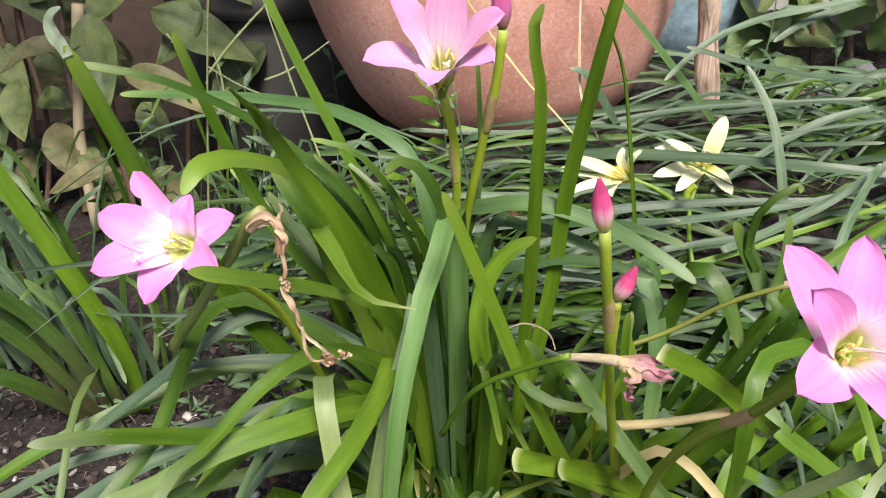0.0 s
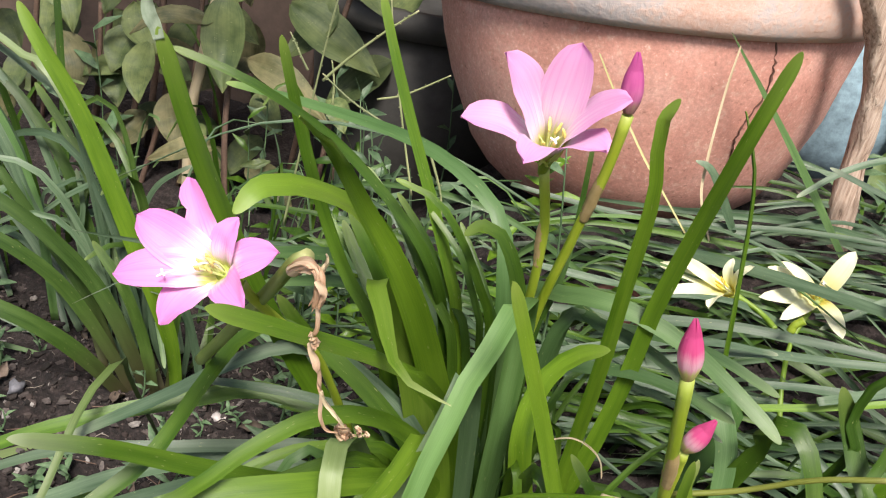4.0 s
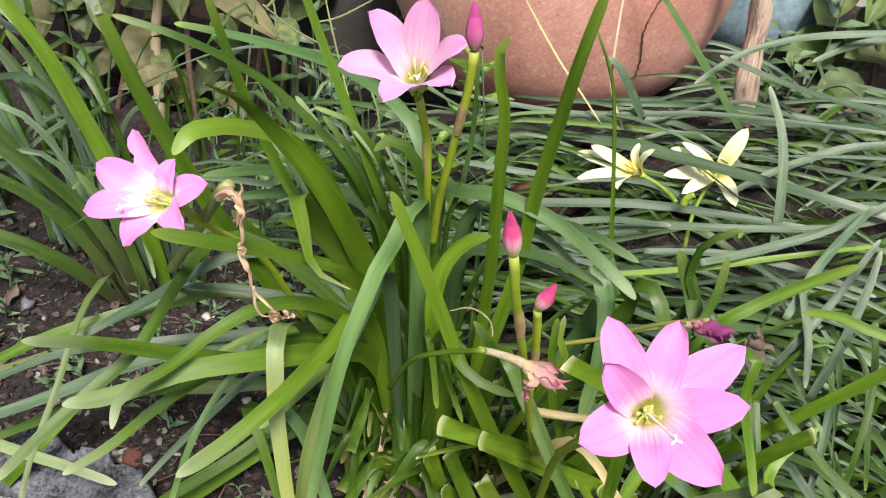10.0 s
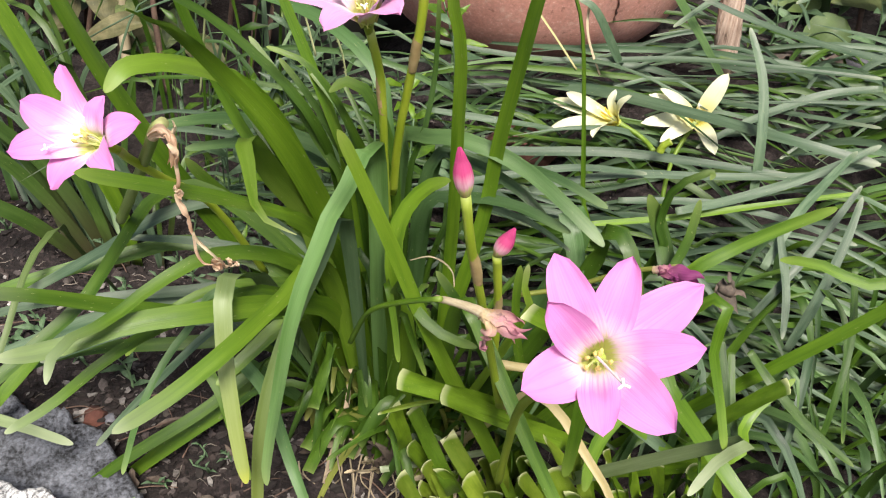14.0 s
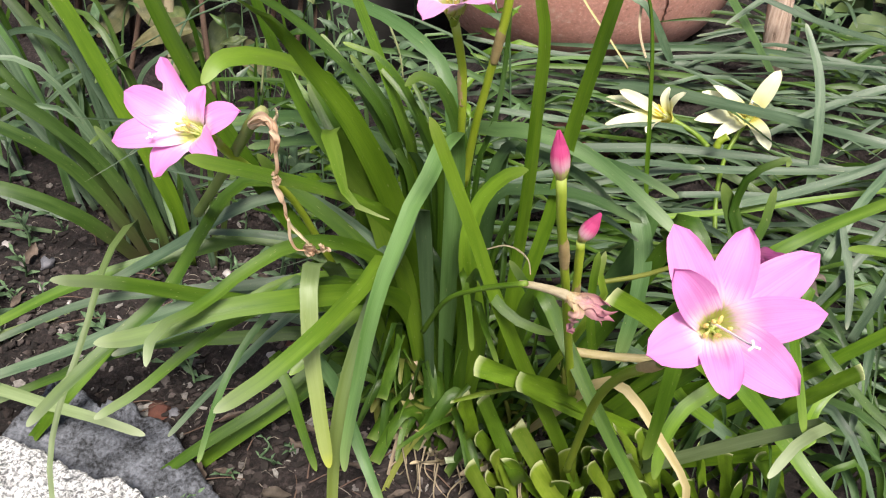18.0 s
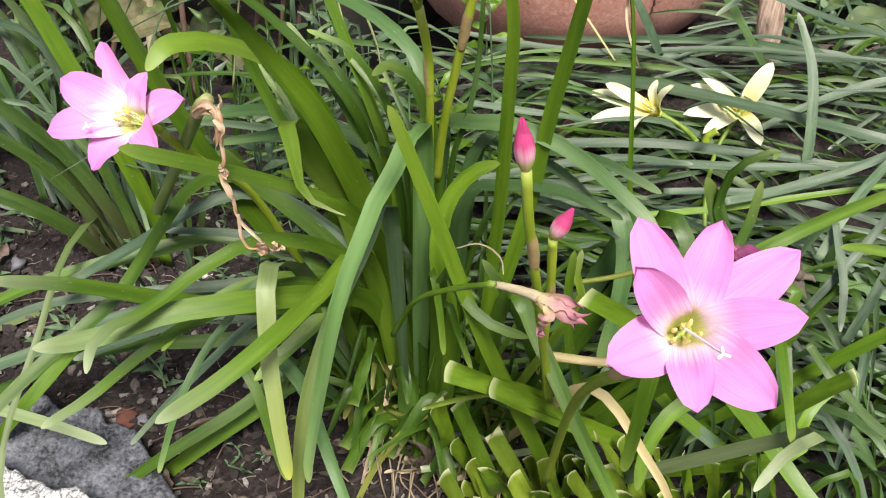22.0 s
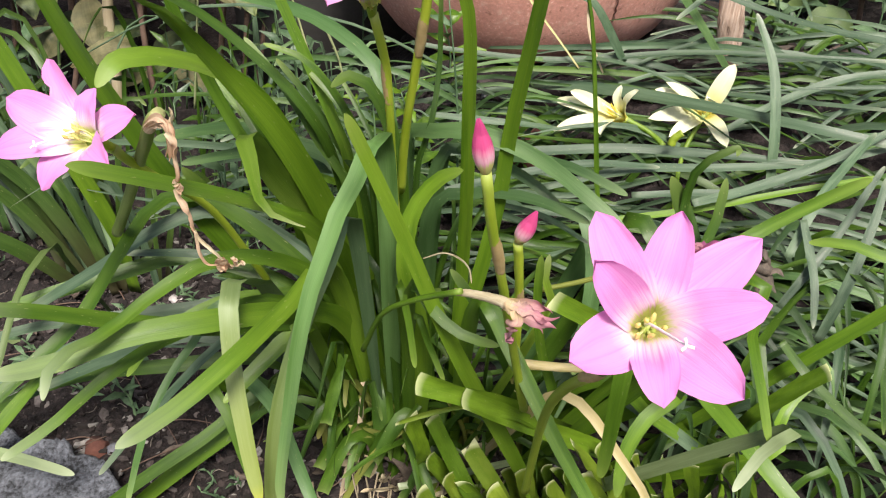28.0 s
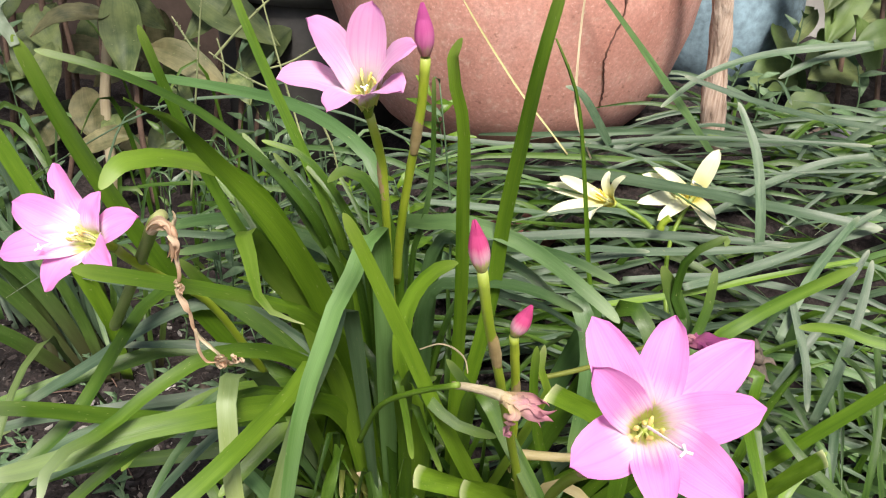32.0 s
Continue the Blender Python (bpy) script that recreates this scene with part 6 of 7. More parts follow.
seed_stalk(0.88, (-0.181, 0.620, 0.207), (-0.172, 0.620, 0.285), (-0.163, 0.620, 0.355), (-0.157, 0.620, 0.390))
seed_stalk(0.90, (-0.098, 0.660, 0.238), (-0.115, 0.660, 0.297), (-0.129, 0.660, 0.351), (-0.135, 0.660, 0.379))
seed_stalk(0.93, (-0.130, 0.700, 0.274), (-0.163, 0.700, 0.287), (-0.190, 0.700, 0.304))
seed_stalk(0.92, (-0.202, 0.700, 0.304), (-0.211, 0.700, 0.317), (-0.219, 0.700, 0.330))
seed_stalk(1.24, (-0.205, 0.750, 0.286), (-0.184, 0.750, 0.310), (-0.158, 0.750, 0.336), (-0.133, 0.750, 0.358))
seed_stalk(0.96, (-0.185, 0.720, 0.270), (-0.186, 0.720, 0.294), (-0.190, 0.720, 0.311))
seed_stalk(1.10, (-0.091, 0.660, 0.277), (-0.077, 0.660, 0.246), (-0.072, 0.660, 0.223))
seed_stalk(0.97, (-0.154, 0.740, 0.283), (-0.131, 0.740, 0.292), (-0.097, 0.740, 0.315))


# ---- the thick of the leaves ----
rnd = random.Random(11)


def lean(plant, mat, width, x, y, z, dx, dy, rise, fall=0.0):
    """A leaf from its foot that leans by (dx, dy), rises and droops again."""
    p = Vector((x, y, z))
    line = []
    for s in (0.0, 0.2, 0.4, 0.6, 0.8, 1.0):
        line.append(p + Vector((dx * s ** 1.3, dy * s ** 1.3, rise * math.sin(math.pi / 2 * min(1.0, s / 0.8)) - fall * max(0.0, (s - 0.4) / 0.6) ** 2)))
    part("leaf", strap(line, width / 1000, 0.0013, rnd.uniform(-35, 35), tip="point" if plant is right_low else "round", count=20, wave=0.5), mat, plant)


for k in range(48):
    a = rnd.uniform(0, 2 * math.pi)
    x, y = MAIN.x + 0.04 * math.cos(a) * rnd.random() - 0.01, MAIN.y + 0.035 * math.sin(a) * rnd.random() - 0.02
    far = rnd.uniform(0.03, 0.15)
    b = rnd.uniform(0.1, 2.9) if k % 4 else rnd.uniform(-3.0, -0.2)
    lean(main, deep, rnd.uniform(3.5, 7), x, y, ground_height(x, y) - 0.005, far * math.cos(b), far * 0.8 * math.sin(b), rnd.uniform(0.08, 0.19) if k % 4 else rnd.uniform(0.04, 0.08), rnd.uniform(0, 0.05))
for k in range(34):
    x, y = rnd.uniform(-0.62, -0.10), rnd.uniform(0.74, 0.98)
    lean(left, rnd.choice((blue, deep, dull, deep)), rnd.uniform(3.5, 6.5), x, y, ground_height(x, y) - 0.004, rnd.uniform(-0.16, 0.12), rnd.uniform(-0.10, 0.06), rnd.uniform(0.08, 0.24), rnd.uniform(0, 0.08))
for k in range(8):
    x, y = rnd.uniform(-0.72, -0.42), rnd.uniform(0.72, 0.90)
    lean(left, rnd.choice((blue, deep, dull, deep)), rnd.uniform(6, 9), x, y, ground_height(x, y) - 0.004, rnd.uniform(-0.22, -0.04), rnd.uniform(-0.10, 0.04), rnd.uniform(0.26, 0.42), rnd.uniform(0, 0.10))
for k in range(14):
    x, y = LEFT.x + rnd.uniform(-0.05, 0.06), LEFT.y + rnd.uniform(-0.03, 0.06)
    lean(left, rnd.choice((footed, footed, blue)), rnd.uniform(6, 10), x, y, ground_height(x, y) - 0.005, rnd.uniform(-0.20, 0.05), rnd.uniform(-0.08, 0.10), rnd.uniform(0.10, 0.26), rnd.uniform(0, 0.05))
for k in range(300):
    x, y = rnd.uniform(-0.02, 0.62), rnd.uniform(0.50, 0.86)
    if y > 0.74 and abs(x - POT.x) < 0.17:
        y -= 0.12
    if y < 0.62 and x > 0.18 and k % 3:
        continue
    go = rnd.choice((-1, 1, 1)) * rnd.uniform(0.16, 0.42)
    top = 0.235 + 0.03 * rnd.random() - 0.9 * max(0, 0.68 - y) - 0.03 * (k % 3)
    if y < 0.74 and min(x, x + go) < 0.30 and max(x, x + go) > 0.06:
        top = min(top, 0.14 - 0.5 * max(0, 0.68 - y))
    z = max(ground_height(x, y) + 0.004, top - 0.05)
    e = ground_height(x + go, y - 0.05) + 0.01
    p = [Vector((x, y, z)), Vector((x + go * 0.33, y - 0.015 + rnd.uniform(-0.02, 0.02), top)), Vector((x + go * 0.7, y - 0.03 + rnd.uniform(-0.04, 0.04), top - 0.004)), Vector((x + go, y + rnd.uniform(-0.08, 0.05), max(e, top - rnd.uniform(0.01, 0.07))))]
    part("leaf", strap(p, rnd.uniform(0.003, 0.0062), 0.0010, rnd.uniform(-35, 35), tip="point", count=20, wave=0.6), rnd.choice((blue, blue, dull, deep, deep)), right if x < 0.28 else right_far)
for k in range(64):
    x, y = rnd.uniform(-0.12, 0.22), rnd.uniform(0.70, 0.775)
    go = rnd.choice((-1, 1)) * rnd.uniform(0.10, 0.24)
    z = ground_height(x, y)
    t = max(z, ground_height(x + go, y)) + rnd.uniform(0.012, 0.035)
    part("leaf", strap([(x, y, z), (x + go * 0.25, y - 0.01, t - 0.006), (x + go * 0.6, y + rnd.uniform(-0.05, 0.02), t + rnd.uniform(-0.008, 0.012)), (x + go, y - rnd.uniform(-0.01, 0.09), t - rnd.uniform(0.0, 0.04))], rnd.uniform(0.0022, 0.0048), 0.0010, rnd.uniform(-35, 35), tip="point", count=18, wave=0.6), rnd.choice((blue, dull, deep)), right)
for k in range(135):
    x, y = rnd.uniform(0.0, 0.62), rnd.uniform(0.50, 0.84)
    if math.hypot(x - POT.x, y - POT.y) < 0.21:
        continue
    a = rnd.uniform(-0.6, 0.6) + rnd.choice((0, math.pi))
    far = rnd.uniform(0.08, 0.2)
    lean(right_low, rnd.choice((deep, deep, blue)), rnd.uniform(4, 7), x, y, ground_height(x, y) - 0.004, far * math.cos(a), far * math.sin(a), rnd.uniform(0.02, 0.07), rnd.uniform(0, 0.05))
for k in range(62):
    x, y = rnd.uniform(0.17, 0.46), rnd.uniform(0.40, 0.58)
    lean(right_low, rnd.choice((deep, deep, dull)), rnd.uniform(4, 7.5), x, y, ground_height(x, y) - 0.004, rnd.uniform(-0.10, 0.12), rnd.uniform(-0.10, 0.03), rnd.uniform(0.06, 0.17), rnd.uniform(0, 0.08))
for k in range(34):
    x, y = rnd.uniform(0.03, 0.26), rnd.uniform(0.40, 0.47)
    p = Vector((x, y, ground_height(x, y) - 0.004))
    q = p + Vector((rnd.uniform(-0.03, 0.02), rnd.uniform(-0.03, 0.01), rnd.uniform(0.03, 0.075)))
    stub(cut, rnd.choice((cut_green, cut_lite, cut_green)), rnd.uniform(6, 10), p, p.lerp(q, 0.5) + Vector((0.003, 0, 0.002)), q)

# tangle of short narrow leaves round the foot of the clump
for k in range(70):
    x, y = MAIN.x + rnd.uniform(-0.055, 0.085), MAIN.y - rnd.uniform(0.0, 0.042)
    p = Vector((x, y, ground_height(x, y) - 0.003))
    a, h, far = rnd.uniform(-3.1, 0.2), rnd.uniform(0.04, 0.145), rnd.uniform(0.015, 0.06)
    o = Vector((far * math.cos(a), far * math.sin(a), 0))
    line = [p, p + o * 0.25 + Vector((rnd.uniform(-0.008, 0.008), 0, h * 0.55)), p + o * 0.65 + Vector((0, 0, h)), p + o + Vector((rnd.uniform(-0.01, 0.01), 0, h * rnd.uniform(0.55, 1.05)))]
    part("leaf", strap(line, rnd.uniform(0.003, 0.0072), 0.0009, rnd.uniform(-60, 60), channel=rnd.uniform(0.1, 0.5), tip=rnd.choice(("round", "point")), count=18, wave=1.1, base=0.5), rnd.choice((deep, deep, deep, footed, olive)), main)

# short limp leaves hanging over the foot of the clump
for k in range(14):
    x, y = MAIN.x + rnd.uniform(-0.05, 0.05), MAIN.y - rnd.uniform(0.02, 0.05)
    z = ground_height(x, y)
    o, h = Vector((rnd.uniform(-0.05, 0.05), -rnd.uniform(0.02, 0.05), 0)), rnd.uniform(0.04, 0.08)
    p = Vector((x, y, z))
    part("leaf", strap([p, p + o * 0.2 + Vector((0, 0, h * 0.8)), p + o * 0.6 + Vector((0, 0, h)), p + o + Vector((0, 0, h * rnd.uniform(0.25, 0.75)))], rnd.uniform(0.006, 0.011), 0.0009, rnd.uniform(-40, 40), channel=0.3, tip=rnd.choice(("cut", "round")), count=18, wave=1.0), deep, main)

# dry sheaths round the foot of the clump
for k in range(22):
    a = rnd.uniform(-2.6, -0.3)
    p = MAIN + Vector((0.06 * math.cos(a), 0.05 * math.sin(a), 0.0))
    p.z = ground_height(p.x, p.y) + 0.002
    q = p + Vector((rnd.uniform(-0.03, 0.03), rnd.uniform(-0.03, 0.0), rnd.uniform(0.0, 0.05)))
    part("dry_sheath", strap([p, p.lerp(q, 0.5) + Vector((0.006, 0, 0.004)), q], rnd.uniform(0.004, 0.009), 0.0006, rnd.uniform(-90, 90), channel=0.6, count=12, wave=2.0), rnd.choice((tan, litter_leaf)), main, "dry straw-coloured leaf sheath")

# the shrub's crown, over and behind the bed; its unseen top is added for shade
for k in range(150):
    x, y, z = rnd.uniform(-0.85, 0.0), rnd.uniform(0.90, 1.32), rnd.uniform(0.10, 0.95)
    if z > 0.40:
        y -= 0.10
    elif y < 1.0:
        y += 0.15
    if math.hypot(x - DARK.x, y - DARK.y) < 0.2 and z < 0.34 or math.hypot(x - POT.x, y - POT.y) < 0.26:
        continue
    p = Vector((x, y, z))
    d = Vector((rnd.uniform(-1, 1), rnd.uniform(-0.8, 0.2), rnd.uniform(-0.9, 0.1))).normalized() * rnd.uniform(0.05, 0.085)
    broad_leaf(shrub, rnd.choice((broad, broad, broad_worn)), rnd.uniform(30, 48), p, p + d * 0.5 + Vector((0, 0, 0.006)), p + d)
for k in range(12):
    x, y = rnd.uniform(-0.8, -0.02), rnd.uniform(1.0, 1.3)
    stalk(shrub, twig_brown, rnd.uniform(2, 4), "stem", "", (x, y, ground_height(x, y) - 0.01), (x + 0.03, y - 0.02, 0.3), (x + rnd.uniform(-0.1, 0.1), y - 0.05, 0.62), (x + rnd.uniform(-0.15, 0.15), y - 0.08, 0.9))

for k in range(60):
    p = Vector((rnd.uniform(0.36, 0.80), rnd.uniform(0.94, 1.25), rnd.uniform(0.24, 0.46)))
    d = Vector((rnd.uniform(-1, 1), rnd.uniform(-0.9, 0.0), rnd.uniform(-0.7, 0.2))).normalized() * rnd.uniform(0.06, 0.10)
    broad_leaf(herb, rnd.choice((broad, broad_lit, broad_lit, broad_worn)), rnd.uniform(34, 56), p, p + d * 0.5 + Vector((0, 0, 0.006)), p + d)
for k in range(40):
    x, y = rnd.uniform(0.20, 0.52), rnd.uniform(0.49, 0.63)
    lean(right_low, rnd.choice((blue, deep, dull, dull)), rnd.uniform(4.5, 8), x, y, ground_height(x, y) - 0.004, rnd.uniform(-0.07, 0.13), rnd.uniform(-0.15, -0.05), rnd.uniform(0.07, 0.13), rnd.uniform(0.05, 0.12))
for k in range(30):
    x, y = rnd.uniform(0.08, 0.40), rnd.uniform(0.60, 0.72)
    lean(right_far, rnd.choice((blue, blue, teal)), rnd.uniform(4, 6.5), x, y, ground_height(x, y) - 0.004, rnd.uniform(0.14, 0.30), rnd.uniform(-0.15, -0.04), rnd.uniform(0.05, 0.08), rnd.uniform(0.06, 0.12))
for k in range(95):
    x, y = rnd.uniform(0.26, 0.75), rnd.uniform(0.76, 0.96)
    lean(right_far, rnd.choice((blue, blue, deep)), rnd.uniform(3.5, 6), x, y, ground_height(x, y) - 0.004, rnd.uniform(-0.22, 0.22), rnd.uniform(-0.12, 0.02), rnd.uniform(0.02, 0.06), rnd.uniform(0, 0.05))

# unseen crowns added overhead to keep the back of the bed in shade
for k in range(85):
    q = shrub if k % 3 else herb
    p = Vector((rnd.uniform(-0.80, -0.14) if q is shrub else rnd.uniform(0.56, 1.05), rnd.uniform(0.50, 0.82), rnd.uniform(0.74, 0.92)))
    d = Vector((rnd.uniform(-1, 1), rnd.uniform(-1, 0.6), rnd.uniform(-0.5, 0.2))).normalized() * rnd.uniform(0.07, 0.11)
    broad_leaf(q, broad, rnd.uniform(40, 60), p, p + d * 0.5 + Vector((0, 0, 0.008)), p + d)
# boughs that carry the added shade crowns
for q, x in ((shrub, -0.5), (shrub, -0.2), (herb, 0.6), (herb, 0.8)):
    stalk(q, twig_brown, 7, "branch", "", (x, 1.2, ground_height(x, 1.2) - 0.01), (x + 0.02, 1.15, 0.5), (x, 0.95, 0.78), (x + 0.05, 0.6, 0.86))
for k in range(34):
    p = Vector((rnd.uniform(0.40, 0.85), rnd.uniform(0.98, 1.30), rnd.uniform(0.22, 0.62)))
    d = Vector((rnd.uniform(-1, 1), rnd.uniform(-0.9, 0.2), rnd.uniform(-0.7, 0.3))).normalized() * rnd.uniform(0.05, 0.08)
    broad_leaf(herb, rnd.choice((broad, broad_lit, broad_lit)), rnd.uniform(30, 46), p, p + d * 0.5 + Vector((0, 0, 0.006)), p + d)

for k in range(26):
    x, y = rnd.uniform(-0.04, 0.10), rnd.uniform(0.415, 0.45)
    z = ground_height(x, y) + rnd.uniform(0.012, 0.035)
    q = Vector((x + rnd.uniform(-0.02, 0.02), y - rnd.uniform(0.005, 0.02), z - rnd.uniform(0.02, 0.045)))
    part("dry_root", tube([(x, y, z), Vector((x, y, z)).lerp(q, 0.5) + Vector((rnd.uniform(-0.01, 0.01), -0.008, 0.004)), q], [0.0007, 0.0006, 0.0004], 5, 12, 0.4), straw_dull, main)

for k in range(46):
    p = Vector((rnd.uniform(-1.0, -0.35), rnd.uniform(0.98, 1.22), rnd.uniform(0.06, 0.42)))
    d = Vector((rnd.uniform(-1, 1), rnd.uniform(-0.8, 0.2), rnd.uniform(-0.9, 0.1))).normalized() * rnd.uniform(0.05, 0.085)
    broad_leaf(shrub, rnd.choice((broad, broad, broad_worn)), rnd.uniform(30, 48), p, p + d * 0.5 + Vector((0, 0, 0.006)), p + d)

# ---- weeds with small leaves ----
def small_weed(x, y, z, height, count, size, mat):
    g = thing("garden_weed", (x, y, z), "small pale green weed with narrow pointed leaves", "weed", "small weeds between the lilies")
    tip = Vector((x + rnd.uniform(-0.02, 0.02), y + rnd.uniform(-0.02, 0.01), z + height))
    line = spline([Vector((x, y, z)), Vector((x, y, z)).lerp(tip, 0.5) + Vector((0.006, 0, 0)), tip], count + 2)
    part("stem", tube([line[0], line[len(line) // 2], line[-1]], [0.0012, 0.0009, 0.0006], 6, 10), weed_leaf, g)
    for k, c in enumerate(line[1:]):
        a = k * 2.4 + rnd.random()
        d = Vector((math.cos(a), math.sin(a) * 0.8 - 0.2, rnd.uniform(0.1, 0.6))).normalized()
        l = size * rnd.uniform(0.7, 1.2)
        part("leaf", strap([c, c + d * l * 0.5 + Vector((0, 0, 0.002)), c + d * l], l * 0.30, 0.0005, 0, channel=0.25, tip="point", count=9, base=0.3), mat, g)


for k in range(26):
    x, y = rnd.uniform(-0.19, 0.03), rnd.uniform(0.58, 0.80)
    tall = 0.4 if x > -0.10 and y > 0.68 else 1.0
    small_weed(x, y, ground_height(x, y) - 0.003, tall * rnd.uniform(0.10, 0.22), rnd.randint(7, 12), rnd.uniform(0.020, 0.034), rnd.choice((weed_leaf, weed_leaf, mid)))
for k in range(22):
    x, y = rnd.uniform(-0.55, -0.12), rnd.uniform(0.76, 1.02)
    small_weed(x, y, ground_height(x, y) - 0.003, rnd.uniform(0.08, 0.20), rnd.randint(7, 11), rnd.uniform(0.022, 0.04), rnd.choice((weed_leaf, deep, blue)))
for k in range(34):
    x, y = rnd.uniform(-0.46, -0.20), rnd.uniform(0.50, 0.76)
    small_weed(x, y, ground_height(x, y) - 0.003, rnd.uniform(0.015, 0.05), rnd.randint(4, 7), rnd.uniform(0.010, 0.020), weed_leaf)
for x, y in ((-0.240, 0.427), (-0.232, 0.433), (-0.160, 0.377), (-0.157, 0.390), (-0.121, 0.436), (-0.107, 0.427), (-0.105, 0.446), (-0.137, 0.414)):
    small_weed(x, y, ground_height(x, y) + 0.004, rnd.uniform(0.008, 0.016), rnd.randint(4, 6), rnd.uniform(0.005, 0.009), weed_leaf)
for k in range(10):
    x, y = rnd.uniform(0.25, 0.6), rnd.uniform(0.82, 1.0)
    small_weed(x, y, ground_height(x, y) - 0.003, rnd.uniform(0.05, 0.12), rnd.randint(6, 9), rnd.uniform(0.02, 0.035), weed_leaf)

# thin grass in the shade behind the lilies
grass = thing("grass_tuft", (-0.14, 0.88, 0.10), "thin loose grass growing in shade before the pots", "grass")
for k in range(70):
    x, y = rnd.uniform(-0.30, 0.02), rnd.uniform(0.80, 0.96)
    if math.hypot(x - POT.x, y - POT.y) < 0.24:
        continue
    p = Vector((x, y, ground_height(x, y) - 0.004))
    o, h = Vector((rnd.uniform(-0.07, 0.07), rnd.uniform(-0.06, 0.02), 0)), rnd.uniform(0.07, 0.24)
    part("leaf", strap([p, p + o * 0.15 + Vector((0, 0, h * 0.5)), p + o * 0.5 + Vector((0, 0, h * 0.92)), p + o + Vector((0, 0, h * rnd.uniform(0.75, 1.05)))], rnd.uniform(0.0016, 0.0042), 0.0006, rnd.uniform(-60, 60), tip="point", count=16, wave=0.8), rnd.choice((dull, blue, weed_leaf, deep)), grass)

# ---- stones, litter and crumbs of soil ----
def lump(bm, c, r, seed, flat=0.75):
    made = bmesh.ops.create_icosphere(bm, subdivisions=2, radius=r, matrix=Matrix.Translation(c))
    for v in made["verts"]:
        o = v.co - c
        o *= 1 + 0.7 * noise.noise(o * (1.3 / r) + Vector((seed, 0, 0)))
        o.z *= flat
        v.co = c + o


def stone(name, x, y, r, mat, label, flat=0.75):
    bm = bmesh.new()
    z = ground_height(x, y)
    lump(bm, Vector((x, y, z + r * 0.15)), r, x * 91 + y * 57, flat)
    ob = thing(name, (x, y, z), label, "stone", "pebbles on the soil" if name == "pebble" else "")
    part("body", bm, mat, ob)


stone("brick_chip", -0.219, 0.471, 0.011, brick_red, "small broken chip of red brick on soil", 0.6)
stone("pebble", -0.413, 0.633, 0.0075, pebble_grey, "bluish grey angular pebble on dark soil")
stone("pebble", -0.475, 0.66, 0.0055, pebble_white, "small white pebble on dark soil")
stone("stone", 0.40, 0.93, 0.022, pebble_grey, "grey rounded stone beside the blue pot")
stone("stone", 0.455, 0.95, 0.020, pebble_grey, "dark grey stone beside the blue pot")
stone("brick_piece", 0.075, 0.735, 0.03, brick_red, "reddish piece of brick under the leaves", 0.6)
for k in range(64):
    x, y = rnd.uniform(-0.55, -0.13), rnd.uniform(0.42, 0.76)
    stone("pebble", x, y, 0.0016 + 0.0040 * rnd.random() ** 2, rnd.choice((pebble_grey, litter_brown, litter_brown, pebble_grey, litter_brown, brick_red, pebble_white)), "tiny pebble lying on dark soil")

bm = bmesh.new()
bmesh.ops.create_icosphere(bm, subdivisions=1, radius=1.0)
ball = [v.co.copy() for v in bm.verts]
tris = [[v.index for v in f.verts] for f in bm.faces]
bm.free()
verts, faces = [], []
for k in range(9000):
    x, y = rnd.uniform(-0.62, 0.30), rnd.uniform(0.36, 0.80)
    if x > -0.1 and rnd.random() < 0.5:
        x -= 0.3
    r = 0.0007 + 0.0036 * rnd.random() ** 5
    c = Vector((x, y, ground_height(x, y) + r * 0.3))
    faces += [[i + len(verts) for i in f] for f in tris]
    verts += [c + v * r * rnd.uniform(0.5, 1.4) for v in ball]
me = bpy.data.meshes.new("soil_crumbs")
me.from_pydata([tuple(v) for v in verts], [], faces)
me.materials.append(soil_crumb)
tagged(new("soil_crumbs", me), "loose dark crumbs of garden soil", "soil", kind="stuff")


def dead_leaf(x, y, size, turn, mat, lift=0.004):
    z = ground_height(x, y) + lift
    ob = thing("dead_leaf", (x, y, z), "curled brown dead leaf lying on the soil", "dead leaf", "fallen dead leaves")
    d = Vector((math.cos(turn), math.sin(turn), 0.1)) * size
    c = Vector((x, y, z))
    part("blade", strap([c - d * 0.5 + Vector((0, 0, 0.003)), c + Vector((0, 0, 0.004)), c + d * 0.5 + Vector((0, 0, 0.008))], size * rnd.uniform(0.35, 0.5), 0.0006, rnd.uniform(-30, 30), channel=0.7, tip="point", count=14, wave=1.2, base=0.3, face=Vector((0, -0.3, 0.95))), mat, ob)


for k in range(14):
    dead_leaf(rnd.uniform(-0.20, 0.12), rnd.uniform(0.38, 0.47), rnd.uniform(0.012, 0.026), rnd.uniform(0, 6.3), litter_leaf)
for k in range(12):
    dead_leaf(rnd.uniform(0.22, 0.5), rnd.uniform(0.80, 0.95), rnd.uniform(0.03, 0.06), rnd.uniform(0, 6.3), litter_leaf)
for k in range(10):
    dead_leaf(rnd.uniform(-0.5, -0.2), rnd.uniform(0.5, 0.75), rnd.uniform(0.012, 0.03), rnd.uniform(0, 6.3), litter_leaf)


def twig(x, y, length, turn, r=0.0006):
    z = ground_height(x, y)
    ob = thing("twig", (x, y, z), "thin dry twig lying on the soil", "twig", "dry twigs on the soil")
    d = Vector((math.cos(turn), math.sin(turn), 0.0)) * length
    c = Vector((x, y, z + 0.004))
    part("stem", tube([c - d * 0.5, c + Vector((0.003, 0.002, 0.004)), c + d * 0.5], [r, r * 0.9, r * 0.6], 6, 12, 0.4), twig_brown, ob)


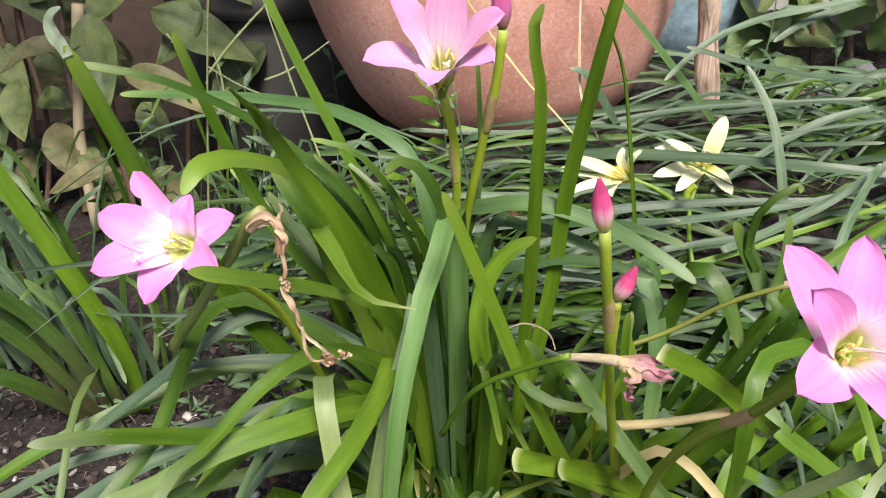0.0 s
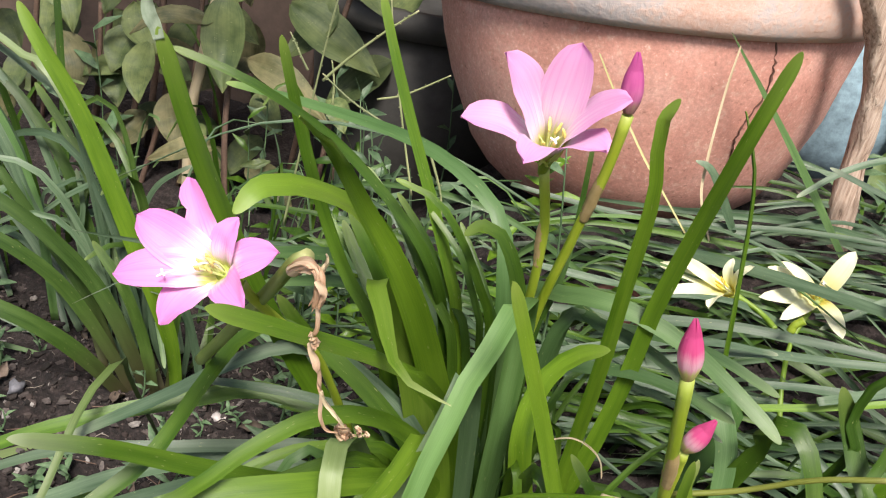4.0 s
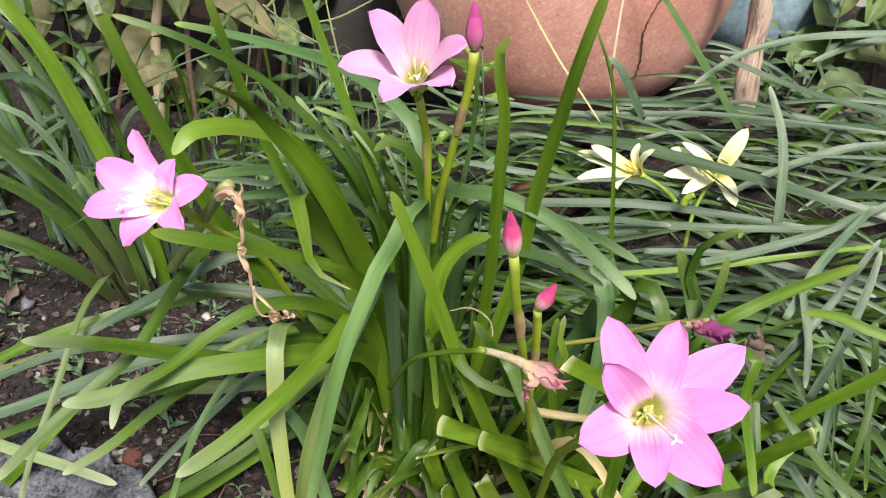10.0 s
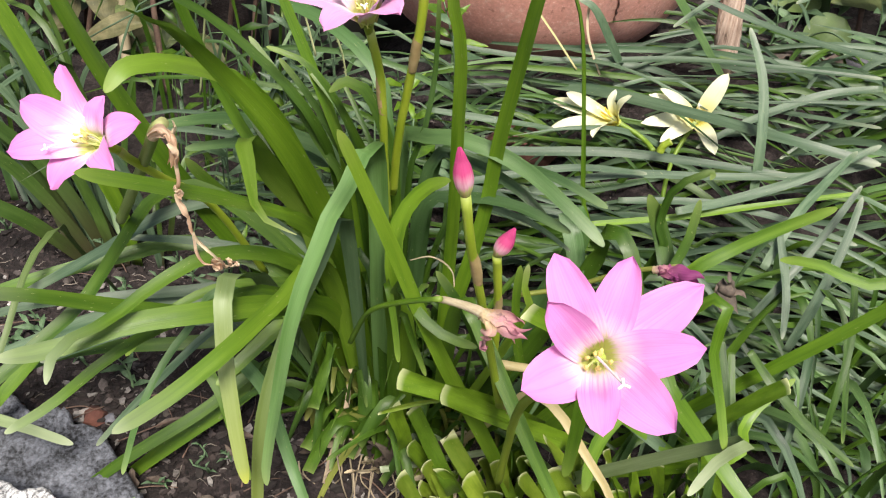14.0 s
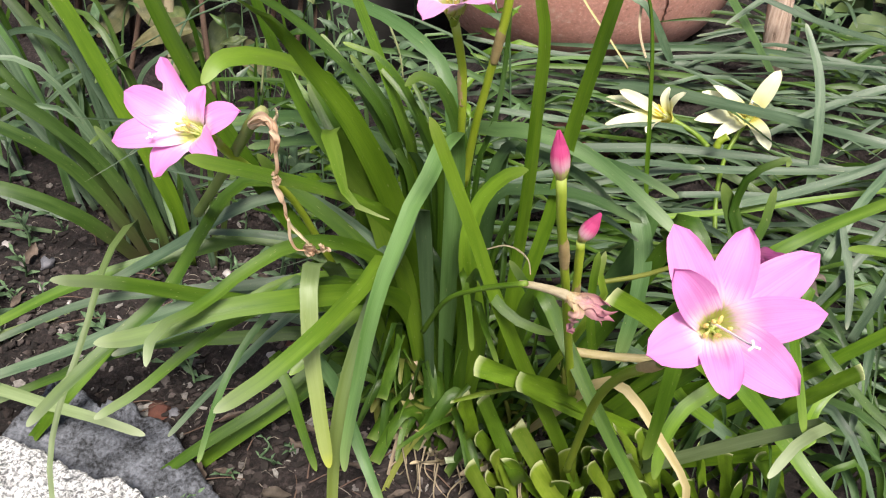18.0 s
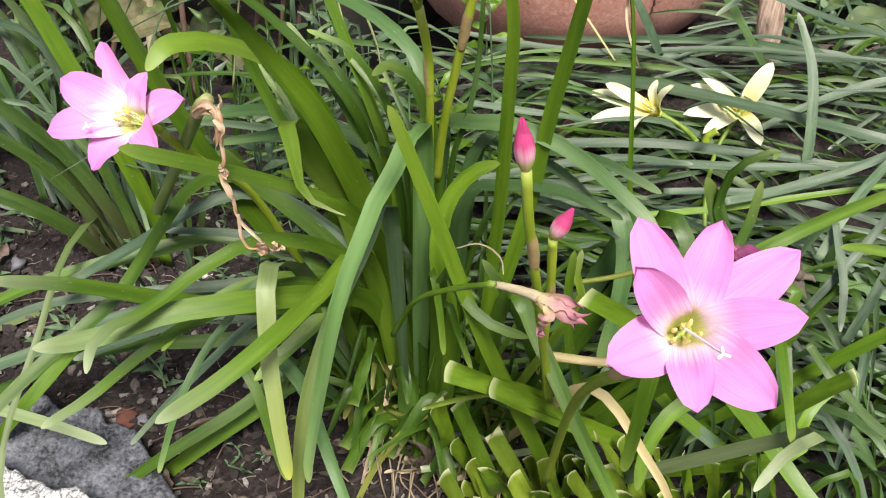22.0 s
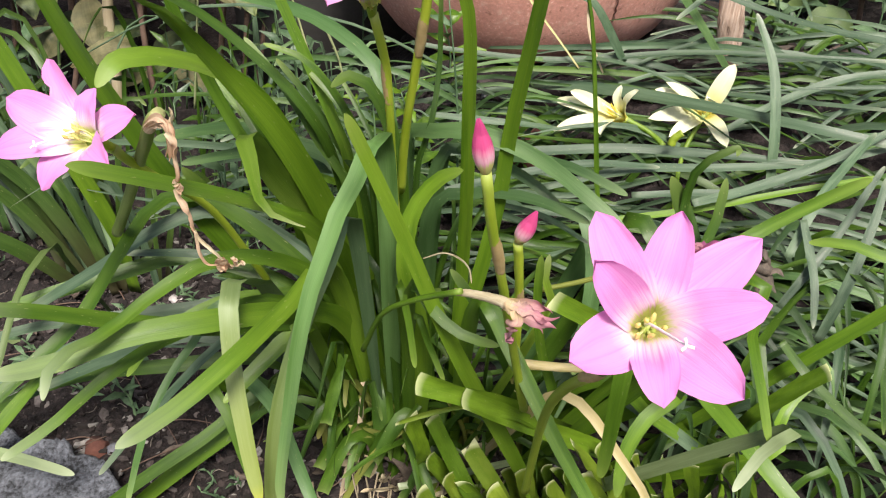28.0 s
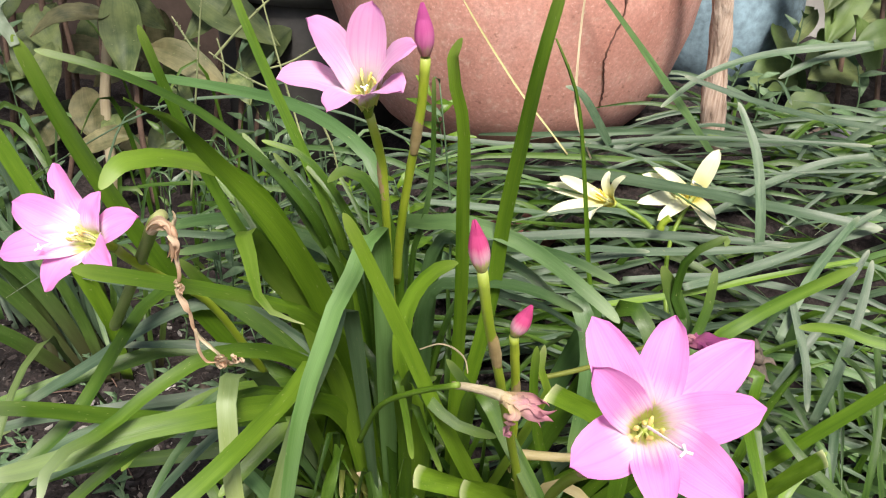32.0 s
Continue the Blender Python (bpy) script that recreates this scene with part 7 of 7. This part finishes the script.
for k in range(30):
    twig(rnd.uniform(-0.28, 0.12), rnd.uniform(0.38, 0.50), rnd.uniform(0.02, 0.07), rnd.uniform(0, 3.1))
for k in range(14):
    twig(rnd.uniform(-0.5, -0.2), rnd.uniform(0.5, 0.75), rnd.uniform(0.02, 0.06), rnd.uniform(0, 3.1))

# pale root fibres and chaff in the soil
verts, faces = [], []
for k in range(520):
    x, y = rnd.uniform(-0.60, 0.14), rnd.uniform(0.36, 0.76)
    a, length, r = rnd.uniform(0, 6.28), rnd.uniform(0.004, 0.018), rnd.uniform(0.00018, 0.00045)
    o = len(verts)
    for j in range(5):
        a += rnd.uniform(-0.5, 0.5)
        c = Vector((x, y, ground_height(x, y) + 0.0016 + 0.002 * math.sin(j * 0.8)))
        n = Vector((-math.sin(a), math.cos(a), 0)) * r
        verts += [c - n, c + Vector((0, 0, r * 1.4)), c + n]
        x, y = x + math.cos(a) * length / 4, y + math.sin(a) * length / 4
    for j in range(4):
        q = o + j * 3
        faces += [(q, q + 1, q + 4, q + 3), (q + 1, q + 2, q + 5, q + 4), (q + 2, q, q + 3, q + 5)]
me = bpy.data.meshes.new("root_fibres")
me.from_pydata([tuple(v) for v in verts], [], faces)
me.materials.append(fibre_pale)
tagged(new("root_fibres", me), "pale dry root fibres and chaff scattered on the soil", "soil", kind="stuff")

# flakes of dead leaves and bark among the soil
verts, faces = [], []
for k in range(2300):
    x, y = (rnd.uniform(-0.24, 0.13), rnd.uniform(0.36, 0.50)) if k % 2 else (rnd.uniform(-0.62, -0.18), rnd.uniform(0.46, 0.80))
    r, a = 0.0015 + 0.005 * rnd.random() ** 2, rnd.uniform(0, 6.28)
    u = Vector((math.cos(a), math.sin(a), rnd.uniform(-0.4, 0.4))) * r
    w = Vector((-math.sin(a), math.cos(a), rnd.uniform(-0.4, 0.4))) * r * rnd.uniform(0.3, 0.7)
    c = Vector((x, y, ground_height(x, y) + 0.001 + 0.4 * r))
    o = len(verts)
    rim = [c + u, c + u * 0.3 + w, c - u * 0.8 + w * 0.6, c - u * 0.9 - w * 0.5, c + u * 0.2 - w]
    verts += [v + Vector((0, 0, rnd.uniform(0, 0.4) * r)) for v in rim] + [v - Vector((0, 0, 0.0005)) for v in rim]
    faces += [tuple(o + j for j in range(5)), tuple(o + 9 - j for j in range(5))] + [(o + j, o + 5 + j, o + 5 + (j + 1) % 5, o + (j + 1) % 5) for j in range(5)]
me = bpy.data.meshes.new("leaf_litter")
me.from_pydata([tuple(v) for v in verts], [], faces)
me.materials.append(litter_flake)
tagged(new("leaf_litter", me), "grey-brown flakes of dead leaves and bark on the soil", "leaf litter", kind="stuff")
